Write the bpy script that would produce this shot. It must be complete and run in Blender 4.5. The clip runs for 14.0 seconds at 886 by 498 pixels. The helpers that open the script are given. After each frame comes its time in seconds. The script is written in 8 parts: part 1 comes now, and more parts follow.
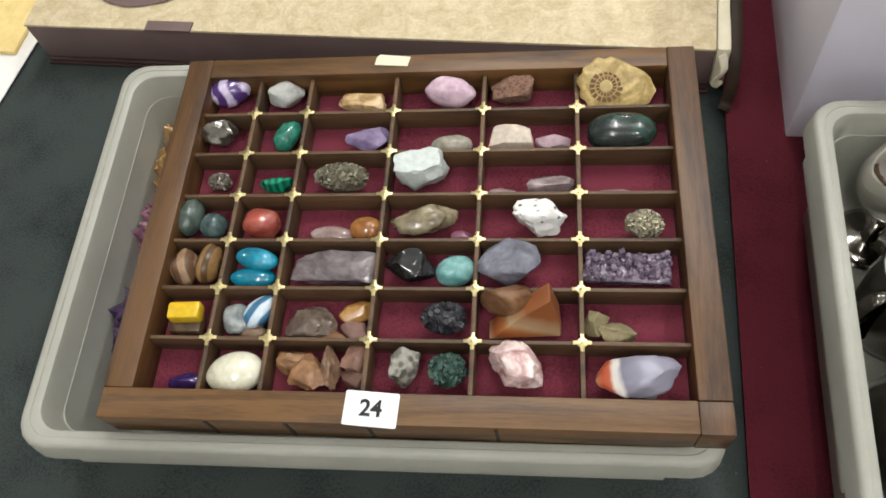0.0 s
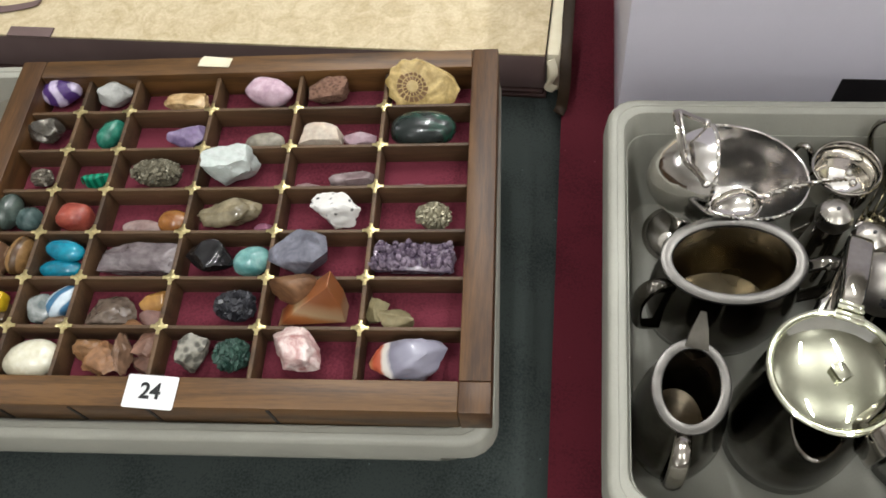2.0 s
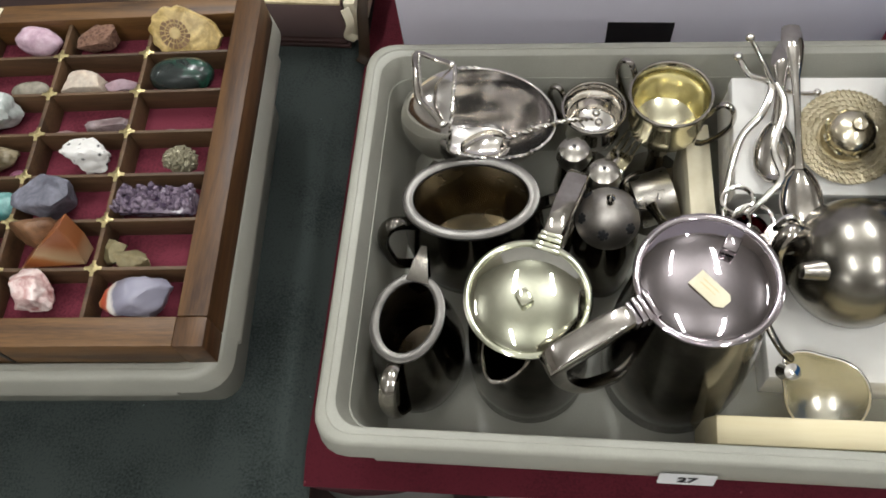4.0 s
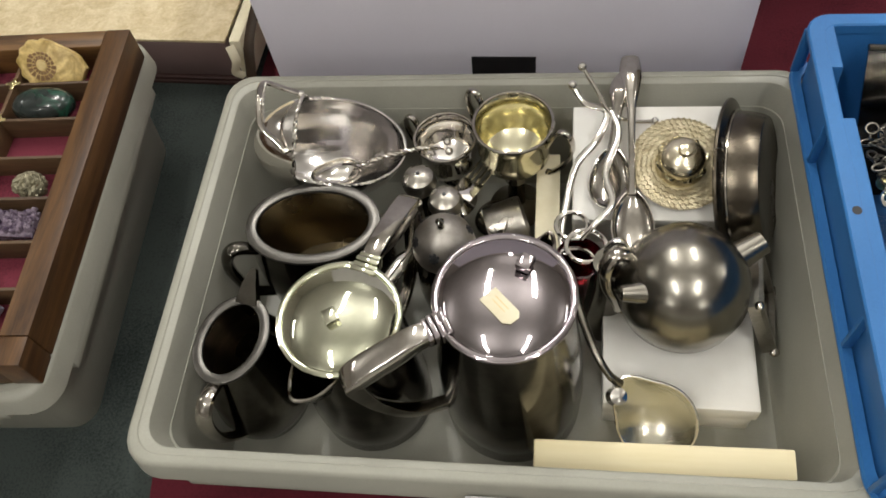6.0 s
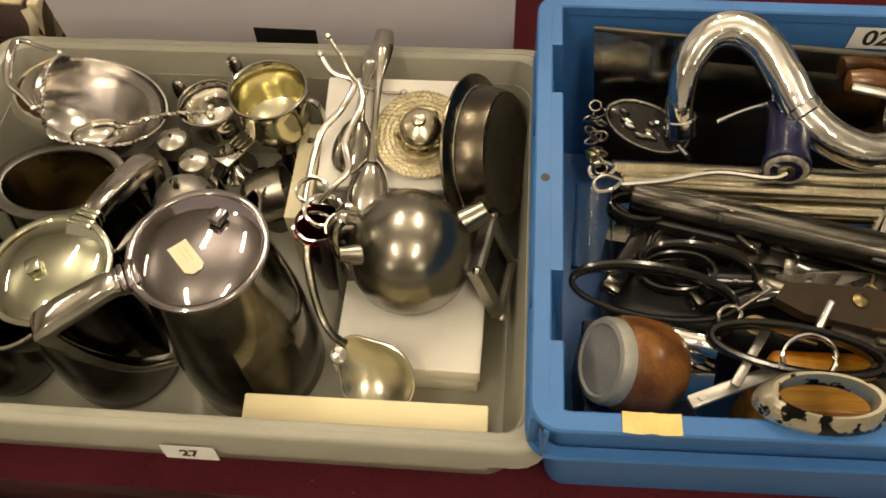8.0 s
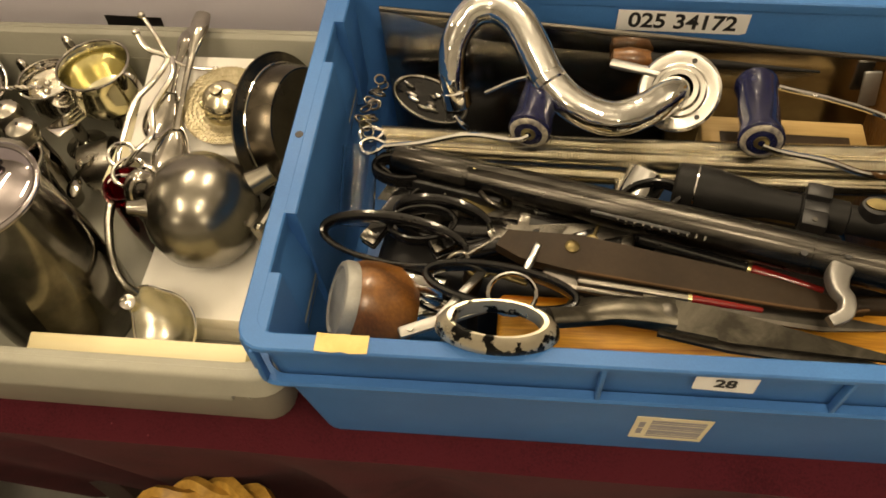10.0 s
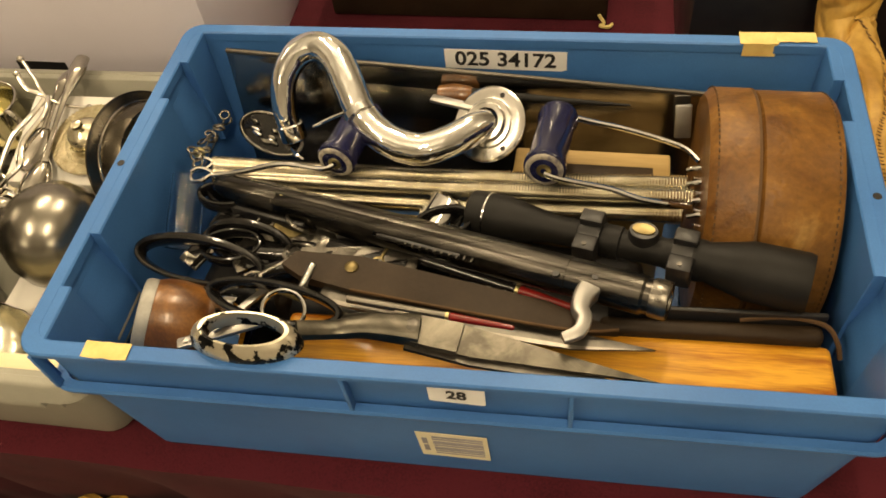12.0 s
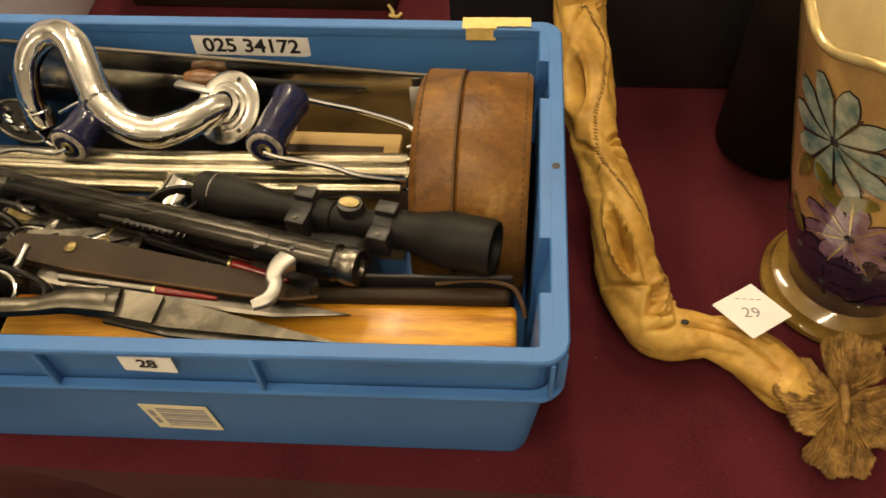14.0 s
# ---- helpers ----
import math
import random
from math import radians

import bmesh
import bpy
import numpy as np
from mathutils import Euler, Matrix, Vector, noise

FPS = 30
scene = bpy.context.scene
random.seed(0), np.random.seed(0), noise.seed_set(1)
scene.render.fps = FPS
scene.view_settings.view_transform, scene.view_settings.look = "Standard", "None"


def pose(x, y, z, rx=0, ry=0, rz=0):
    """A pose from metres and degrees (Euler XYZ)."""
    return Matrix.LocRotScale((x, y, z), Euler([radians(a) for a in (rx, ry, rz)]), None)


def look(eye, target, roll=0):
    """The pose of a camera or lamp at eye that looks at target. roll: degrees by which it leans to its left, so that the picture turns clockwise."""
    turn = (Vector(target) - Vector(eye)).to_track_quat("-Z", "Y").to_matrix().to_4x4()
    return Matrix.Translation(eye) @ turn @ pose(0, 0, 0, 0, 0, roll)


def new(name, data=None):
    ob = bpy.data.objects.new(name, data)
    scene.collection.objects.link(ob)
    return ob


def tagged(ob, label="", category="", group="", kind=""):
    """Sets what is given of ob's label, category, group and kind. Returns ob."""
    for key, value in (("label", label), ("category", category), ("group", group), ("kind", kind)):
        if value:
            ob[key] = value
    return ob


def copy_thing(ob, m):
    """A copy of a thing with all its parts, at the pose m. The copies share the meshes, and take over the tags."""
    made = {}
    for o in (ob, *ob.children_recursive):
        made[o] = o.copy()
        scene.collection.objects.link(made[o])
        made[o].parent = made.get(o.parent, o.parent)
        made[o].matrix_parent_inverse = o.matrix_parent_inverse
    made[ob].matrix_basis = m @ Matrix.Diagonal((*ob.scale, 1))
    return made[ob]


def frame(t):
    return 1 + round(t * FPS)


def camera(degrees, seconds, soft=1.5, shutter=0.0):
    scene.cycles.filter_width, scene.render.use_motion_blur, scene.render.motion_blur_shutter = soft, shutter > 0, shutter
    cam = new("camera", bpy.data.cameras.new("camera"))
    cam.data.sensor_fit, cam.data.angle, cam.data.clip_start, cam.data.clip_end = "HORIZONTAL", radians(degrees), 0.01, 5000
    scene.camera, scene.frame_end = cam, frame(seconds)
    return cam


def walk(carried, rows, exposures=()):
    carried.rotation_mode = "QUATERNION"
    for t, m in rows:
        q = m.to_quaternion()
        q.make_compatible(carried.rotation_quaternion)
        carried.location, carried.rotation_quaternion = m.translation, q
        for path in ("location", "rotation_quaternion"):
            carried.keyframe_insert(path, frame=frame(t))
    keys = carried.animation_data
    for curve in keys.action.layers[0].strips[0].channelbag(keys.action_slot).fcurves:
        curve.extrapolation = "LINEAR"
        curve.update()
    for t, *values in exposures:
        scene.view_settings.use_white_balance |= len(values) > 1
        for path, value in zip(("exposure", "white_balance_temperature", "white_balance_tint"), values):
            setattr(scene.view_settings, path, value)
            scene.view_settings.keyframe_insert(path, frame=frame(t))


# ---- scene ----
import collections

cam = camera(57.9, 14.0, soft=1.7)
PATH = [
    (0, (0.085, 0.033, 0.684), (-0.243, 0.952, -1.062), -15.1),
    (0.5, (0.124, 0.031, 0.684), (-0.2, 0.961, -1.057), -14.9),
    (1, (0.158, 0.025, 0.68), (-0.168, 0.979, -1.048), -14.5),
    (1.5, (0.195, 0.022, 0.68), (-0.116, 0.989, -1.043), -13.5),
    (2, (0.234, 0.018, 0.677), (-0.056, 0.983, -1.05), -12.6),
    (2.5, (0.286, 0.019, 0.669), (0.01, 0.973, -1.067), -12.6),
    (3, (0.337, 0.015, 0.663), (0.073, 0.95, -1.085), -12.7),
    (3.5, (0.38, 0.007, 0.662), (0.129, 0.921, -1.099), -12.3),
    (4, (0.423, 0.006, 0.66), (0.178, 0.91, -1.107), -12.2),
    (4.2, (0.441, 0.004, 0.658), (0.204, 0.905, -1.112), -11.9),
    (6.3, (0.576, -0.006, 0.63), (0.301, 1.024, -1.063), -11.6),
    (6.5, (0.591, -0.004, 0.624), (0.324, 1.008, -1.08), -11.2),
    (7, (0.646, -0.005, 0.613), (0.417, 0.985, -1.11), -9.3),
    (7.5, (0.698, -0.017, 0.617), (0.513, 0.991, -1.1), -6.5),
    (8, (0.721, -0.025, 0.624), (0.579, 1.009, -1.082), -4.1),
    (8.5, (0.755, -0.034, 0.628), (0.603, 0.997, -1.079), -4.6),
    (9, (0.815, -0.053, 0.628), (0.655, 0.984, -1.075), -4.7),
    (9.2, (0.832, -0.064, 0.629), (0.692, 0.978, -1.073), -3.5),
    (11.3, (1.061, -0.091, 0.615), (0.73, 1.096, -0.96), -9.2),
    (11.5, (1.078, -0.091, 0.624), (0.736, 1.086, -0.957), -9.7),
    (12, (1.117, -0.096, 0.625), (0.775, 1.088, -0.951), -9.4),
    (12.5, (1.155, -0.102, 0.629), (0.83, 1.078, -0.953), -8.5),
    (13, (1.198, -0.11, 0.633), (0.906, 1.07, -0.955), -7.4),
    (13.5, (1.243, -0.115, 0.631), (1.007, 1.077, -0.957), -6.0),
    (14, (1.279, -0.111, 0.626), (1.118, 1.089, -0.966), -4.4),
]
walk(cam, [(t, look(eye, target, roll)) for t, eye, target, roll in PATH],
     exposures=[(0.0, -0.67, 5900, 10), (4.0, -0.83, 5850, 10), (6.5, -0.95, 6550, 10), (7.0, -0.95, 8300, 11), (8.0, -0.96, 8700, 11), (9.0, -0.88, 9100, 12), (12.5, -0.66, 10300, 11), (14.0, -0.70, 10000, 12)])

# places of the large things: x, y, z, turns
CRATE_A = (-0.079, 0.337, 0.002, 0, 2.0, 3.4)
CRATE_B = (0.5145, 0.3015, 0.0, 0, 0, 0.0)
CRATE_C = (1.031, 0.303, 0.0, 0, 0, 0.0)
TRAY = (-0.2261, 0.1855, 0.1292, 0, 0.92, 2.91)
TAG24 = (0.176, -0.012, 0.0348, 4, 0, -3.5)
LABEL_27X, LABEL_28X, LABEL_CX, BAR_X, TAPE_FX, TAPE_BX = -0.001, 0.017, 0.0065, 0.004, -0.221, 0.237
FOLIO = (-0.170, 0.610, 0.0, 0, 0, -3.0)
CARTON = (0.505, 0.533, 0.0, 0, 0, 0.0)
TAB_X = 0.002
# the last five tubes are unseen, added to brighten walls and metal
LAMPS = [(-0.15, -0.75, 25.0), (1.25, -0.75, 25.0), (0.0, 1.6, 33.0), (1.15, 1.6, 33.0), (-1.4, -3.1, 24.0), (2.4, -3.1, 24.0), (-2.6, 0.9, 20.0), (3.7, 0.9, 20.0), (0.5, 3.9, 20.0)]
LAMP_Z = 2.1

# ---------------------------------------------------------------- light
world = bpy.data.worlds.new("hall_air")
world.use_nodes = True
world.node_tree.nodes["Background"].inputs["Color"].default_value = (0.9, 0.92, 1.0, 1)
world.node_tree.nodes["Background"].inputs["Strength"].default_value = 0.05
scene.world = world


def tube_lamp(x, y, z, sx, sy, watts, colour=(1.0, 0.95, 0.86), up=False):
    lamp = bpy.data.lights.new("ceiling_tube", "AREA")
    lamp.shape, lamp.size, lamp.size_y = "RECTANGLE", sx, sy
    lamp.energy, lamp.color = watts, colour
    ob = new("ceiling_tube", lamp)
    ob.matrix_basis = pose(x, y, z, 180 if up else 0)
    return ob


for lx, ly, watts in LAMPS:
    tube_lamp(lx, ly, LAMP_Z, 0.07, 1.0, watts)
    tube_lamp(lx, ly, LAMP_Z + 0.05, 0.07, 1.0, watts * 0.75, up=True)


# ---------------------------------------------------------------- mesh helpers
def thing(name, label, category, m=None, group="", kind=""):
    ob = new(name)
    ob.empty_display_size = 0.02
    ob.matrix_basis = m if m is not None else Matrix()
    return tagged(ob, label, category, group, kind)


def finish(bm, name, material, smooth=38):
    bmesh.ops.recalc_face_normals(bm, faces=bm.faces)
    me = bpy.data.meshes.new(name)
    bm.to_mesh(me)
    bm.free()
    if material:
        me.materials.append(material)
    me.polygons.foreach_set("use_smooth", [smooth > 0] * len(me.polygons))
    if 0 < smooth < 180:
        me.set_sharp_from_angle(angle=radians(smooth))
    return me


def part(name, bm, material, parent, label="", m=None, smooth=38):
    ob = new(name, finish(bm, name, material, smooth) if isinstance(bm, bmesh.types.BMesh) else bm)
    ob.parent = parent
    if m is not None:
        ob.matrix_basis = m
    return tagged(ob, label)


def single(name, bm, material, label, category, m=None, group="", kind="", smooth=38):
    """A thing of one mesh."""
    ob = new(name, finish(bm, name, material, smooth))
    if m is not None:
        ob.matrix_basis = m
    return tagged(ob, label, category, group, kind)


def box(sx, sy, sz, bevel=0.002, at=(0, 0, 0), segs=2, bm=None):
    """A box with its base centre at `at`."""
    b = bmesh.new()
    bmesh.ops.create_cube(b, size=1)
    for v in b.verts:
        v.co = Vector((v.co.x * sx, v.co.y * sy, (v.co.z + 0.5) * sz))
    if bevel:
        bmesh.ops.bevel(b, geom=list(b.edges), offset=bevel, segments=segs, profile=0.5, affect="EDGES", clamp_overlap=True)
    bmesh.ops.translate(b, verts=b.verts, vec=at)
    return join(bm, b)


def join(bm, b):
    if bm is None:
        return b
    me = bpy.data.meshes.new("tmp")
    b.to_mesh(me)
    b.free()
    bm.from_mesh(me)
    bpy.data.meshes.remove(me)
    return bm


def move(bm, m):
    bmesh.ops.transform(bm, matrix=m, verts=bm.verts)
    return bm


def skin(loops, closed_ring=True, cap0=True, cap1=True, wrap=False):
    """A surface through loops of points, all of one length."""
    bm = bmesh.new()
    rows = [[bm.verts.new(p) for p in loop] for loop in loops]
    n = len(rows[0])
    pairs = list(zip(rows, rows[1:])) + ([(rows[-1], rows[0])] if wrap else [])
    for a, b in pairs:
        for i in range(n if closed_ring else n - 1):
            j = (i + 1) % n
            bm.faces.new((a[i], a[j], b[j], b[i]))
    if closed_ring and not wrap:
        if cap0:
            bm.faces.new(list(reversed(rows[0])))
        if cap1:
            bm.faces.new(rows[-1])
    return bm


def lathe(profile, n=48, sx=1.0, sy=1.0, caps=True, mouth=False):
    """A turned body; mouth: left open at its top."""
    loops = [[(max(r, 1e-4) * sx * math.cos(2 * math.pi * i / n), max(r, 1e-4) * sy * math.sin(2 * math.pi * i / n), z) for i in range(n)] for r, z in profile]
    return skin(loops, cap0=caps, cap1=caps and not mouth)


def curve_points(pts, steps=6, closed=False):
    """A smooth line through the points (Catmull-Rom)."""
    p = [Vector(q) for q in pts]
    out = []
    n = len(p)
    for i in range(n if closed else n - 1):
        a, b, c, d = (p[(i - 1) % n] if closed or i else p[0], p[i], p[(i + 1) % n], p[(i + 2) % n] if closed or i + 2 < n else p[-1])
        for s in range(steps):
            t = s / steps
            out.append(0.5 * (2 * b + (c - a) * t + (2 * a - 5 * b + 4 * c - d) * t * t + (3 * b - a - 3 * c + d) * t ** 3))
    if not closed:
        out.append(p[-1])
    return out


def tube(pts, r, n=12, closed=False, steps=6, wide=1.0, up=(0, 0, 1), power=1.0):
    """A tube along a smooth line. r: a radius, or one for each point; wide: how much wider than high; power < 1: squarer."""
    line = curve_points(pts, steps, closed) if steps > 1 else [Vector(q) for q in pts]
    m = len(line)
    rs = [r] * m if not isinstance(r, (list, tuple)) else [float(np.interp(i / (m - 1) * (len(r) - 1), range(len(r)), r)) for i in range(m)]
    loops = []
    side = None
    for i, p in enumerate(line):
        d = (line[(i + 1) % m] if closed or i + 1 < m else p) - (line[i - 1] if closed or i else p)
        d.normalize()
        ref = Vector(up) if side is None else side.cross(d)
        if side is None and abs(ref.dot(d)) > 0.95:
            ref = Vector((0, 1, 0.1))
        side = d.cross(ref).normalized()
        top = side.cross(d).normalized()
        ring = []
        for k in range(n):
            a = 2 * math.pi * k / n
            c, s = math.cos(a), math.sin(a)
            c, s = math.copysign(abs(c) ** power, c), math.copysign(abs(s) ** power, s)
            ring.append(p + side * (c * rs[i] * wide) + top * (s * rs[i]))
        loops.append(ring)
        side = d.cross(top).normalized()
    return skin(loops, wrap=closed)


def rrect(hx, hy, r, z, n=5):
    """A rounded rectangle's loop."""
    pts = []
    r = max(r, 0.0005)
    for cx, cy, a0 in ((hx - r, hy - r, 0), (-hx + r, hy - r, 90), (-hx + r, -hy + r, 180), (hx - r, -hy + r, 270)):
        for k in range(n + 1):
            a = radians(a0 + 90 * k / n)
            pts.append((cx + r * math.cos(a), cy + r * math.sin(a), z))
    return pts


def ball(r, at=(0, 0, 0), scale=(1, 1, 1), sub=3, bm=None):
    b = bmesh.new()
    bmesh.ops.create_icosphere(b, subdivisions=sub, radius=r)
    for v in b.verts:
        v.co = Vector((v.co.x * scale[0] + at[0], v.co.y * scale[1] + at[1], v.co.z * scale[2] + at[2]))
    return join(bm, b)


def rod(a, b, r, n=16, r2=None, bevel=0.0, bm=None):
    """A straight round bar from a to b."""
    a, b = Vector(a), Vector(b)
    length = (b - a).length
    r2 = r if r2 is None else r2
    e = min(bevel, r * 0.4) if bevel else 0
    prof = [(r - e, 0), (r, e), (r2, length - e), (r2 - e, length)] if e else [(r, 0), (r2, length)]
    bb = lathe(prof, n)
    turn = (b - a).to_track_quat("Z", "Y").to_matrix().to_4x4()
    move(bb, Matrix.Translation(a) @ turn)
    return join(bm, bb)


def aim(a, b):
    """The pose at a whose z axis points to b."""
    a, b = Vector(a), Vector(b)
    return Matrix.Translation(a) @ (b - a).to_track_quat("Z", "Y").to_matrix().to_4x4()


def along(a, b):
    """The pose at a whose x axis points to b."""
    a, b = Vector(a), Vector(b)
    return Matrix.Translation(a) @ (b - a).to_track_quat("X", "Z").to_matrix().to_4x4()


def letters(text, height, material, parent, m, name="lettering", bold=0.0):
    c = bpy.data.curves.new(name, "FONT")
    c.body, c.size, c.align_x, c.align_y, c.offset = text, height * 1.38, "CENTER", "CENTER", bold
    c.extrude = 0.00008
    ob = new(name, c)
    me = bpy.data.meshes.new_from_object(ob)
    bpy.data.objects.remove(ob)
    me.materials.append(material)
    return part(name, me, None, parent, "", m)


# ---------------------------------------------------------------- materials
def nodes_of(name):
    m = bpy.data.materials.new(name)
    m.use_nodes = True
    return m, m.node_tree.nodes, m.node_tree.links, m.node_tree.nodes["Principled BSDF"]


def mat(name, c1, c2=None, scale=30.0, rough=0.5, metal=0.0, bump=0.15, bscale=400.0, spread=(0.35, 0.65), stretch=(1, 1, 1), rvar=0.12, kind="noise",
        c3=None, coat=0.0, trans=0.0, sheen=0.0, distortion=0.0, grain=0.12, ior=1.45, spec=0.5, bdist=0.0006, sss=0.0, each=0.0):
    """A surface with colour at two scales, uneven gloss and fine relief."""
    m, n, l, p = nodes_of(name)
    c2 = c2 or tuple(v * 0.7 for v in c1)
    co = n.new("ShaderNodeTexCoord")
    mp = n.new("ShaderNodeMapping")
    mp.inputs["Scale"].default_value = stretch
    l.new(co.outputs["Object"], mp.inputs["Vector"])
    vec = mp.outputs["Vector"]
    if each:
        info = n.new("ShaderNodeObjectInfo")
        add = n.new("ShaderNodeVectorMath")
        mul = n.new("ShaderNodeMath")
        mul.operation = "MULTIPLY"
        mul.inputs[1].default_value = 13.0
        l.new(info.outputs["Random"], mul.inputs[0])
        l.new(vec, add.inputs[0])
        l.new(mul.outputs[0], add.inputs[1])
        vec = add.outputs[0]
    if kind == "bands":
        t = n.new("ShaderNodeTexWave")
        t.inputs["Scale"].default_value, t.inputs["Distortion"].default_value = scale, distortion or 4.0
        t.inputs["Detail"].default_value, t.inputs["Detail Scale"].default_value = 4.0, 1.5
        fac = t.outputs["Fac"]
    elif kind == "cells":
        t = n.new("ShaderNodeTexVoronoi")
        t.inputs["Scale"].default_value = scale
        fac = t.outputs["Distance"]
    else:
        t = n.new("ShaderNodeTexNoise")
        t.inputs["Scale"].default_value, t.inputs["Detail"].default_value = scale, 7.0
        t.inputs["Roughness"].default_value, t.inputs["Distortion"].default_value = 0.6, distortion
        fac = t.outputs["Fac"]
    l.new(vec, t.inputs["Vector"])
    ramp = n.new("ShaderNodeValToRGB")
    e = ramp.color_ramp.elements
    e[0].position, e[1].position = spread
    e[0].color, e[1].color = (*c1, 1), (*c2, 1)
    if c3:
        x = e.new(min(0.98, spread[1] + 0.12))
        x.color = (*c3, 1)
    l.new(fac, ramp.inputs["Fac"])
    fine = n.new("ShaderNodeTexNoise")
    fine.inputs["Scale"].default_value, fine.inputs["Detail"].default_value = bscale, 4.0
    l.new(vec, fine.inputs["Vector"])
    mix = n.new("ShaderNodeMix")
    mix.data_type, mix.blend_type = "RGBA", "OVERLAY"
    mix.inputs["Factor"].default_value = grain
    l.new(ramp.outputs["Color"], mix.inputs["A"])
    l.new(fine.outputs["Fac"], mix.inputs["B"])
    l.new(mix.outputs["Result"], p.inputs["Base Color"])
    rr = n.new("ShaderNodeMapRange")
    rr.inputs["To Min"].default_value, rr.inputs["To Max"].default_value = max(0.02, rough - rvar), min(1, rough + rvar)
    big = n.new("ShaderNodeTexNoise")
    big.inputs["Scale"].default_value, big.inputs["Detail"].default_value = max(8.0, scale * 0.7), 5.0
    l.new(vec, big.inputs["Vector"])
    l.new(big.outputs["Fac"], rr.inputs["Value"])
    l.new(rr.outputs["Result"], p.inputs["Roughness"])
    if bump:
        b = n.new("ShaderNodeBump")
        b.inputs["Strength"].default_value, b.inputs["Distance"].default_value = bump, bdist
        l.new(fine.outputs["Fac"], b.inputs["Height"])
        l.new(b.outputs["Normal"], p.inputs["Normal"])
    p.inputs["Metallic"].default_value = metal
    p.inputs["IOR"].default_value = ior
    p.inputs["Specular IOR Level"].default_value = spec
    p.inputs["Coat Weight"].default_value = coat
    p.inputs["Coat Roughness"].default_value = 0.06
    p.inputs["Transmission Weight"].default_value = trans
    p.inputs["Sheen Weight"].default_value = sheen
    if sss:
        p.inputs["Subsurface Weight"].default_value = sss
        p.inputs["Subsurface Radius"].default_value = (0.01, 0.006, 0.004)
    return m


def wood(name, dark, light, ring=26.0, axis="X", rough=0.42, coat=0.0, knots=1.0, each=3.0):
    """Timber with grain along an axis."""
    m, n, l, p = nodes_of(name)
    co, mp, info = n.new("ShaderNodeTexCoord"), n.new("ShaderNodeMapping"), n.new("ShaderNodeObjectInfo")
    mp.inputs["Scale"].default_value = {"X": (0.09, 1, 1), "Y": (1, 0.09, 1), "Z": (1, 1, 0.09)}[axis]
    l.new(co.outputs["Object"], mp.inputs["Vector"])
    mul, add = n.new("ShaderNodeMath"), n.new("ShaderNodeVectorMath")
    mul.operation = "MULTIPLY"
    mul.inputs[1].default_value = each
    l.new(info.outputs["Random"], mul.inputs[0])
    l.new(mp.outputs["Vector"], add.inputs[0])
    l.new(mul.outputs[0], add.inputs[1])
    v = add.outputs[0]
    swirl = n.new("ShaderNodeTexNoise")
    swirl.inputs["Scale"].default_value, swirl.inputs["Detail"].default_value, swirl.inputs["Distortion"].default_value = ring, 5.0, knots
    l.new(v, swirl.inputs["Vector"])
    fib = n.new("ShaderNodeTexNoise")
    fib.inputs["Scale"].default_value, fib.inputs["Detail"].default_value = ring * 14, 4.0
    l.new(v, fib.inputs["Vector"])
    mx = n.new("ShaderNodeMath")
    mx.operation = "MULTIPLY_ADD"
    mx.inputs[1].default_value = 0.35
    l.new(fib.outputs["Fac"], mx.inputs[0])
    l.new(swirl.outputs["Fac"], mx.inputs[2])
    ramp = n.new("ShaderNodeValToRGB")
    e = ramp.color_ramp.elements
    e[0].position, e[1].position = 0.5, 0.82
    e[0].color, e[1].color = (*dark, 1), (*light, 1)
    l.new(mx.outputs[0], ramp.inputs["Fac"])
    l.new(ramp.outputs["Color"], p.inputs["Base Color"])
    b = n.new("ShaderNodeBump")
    b.inputs["Strength"].default_value, b.inputs["Distance"].default_value = 0.25, 0.0005
    l.new(fib.outputs["Fac"], b.inputs["Height"])
    l.new(b.outputs["Normal"], p.inputs["Normal"])
    p.inputs["Roughness"].default_value = rough
    p.inputs["Coat Weight"].default_value, p.inputs["Coat Roughness"].default_value = coat, 0.12
    return m


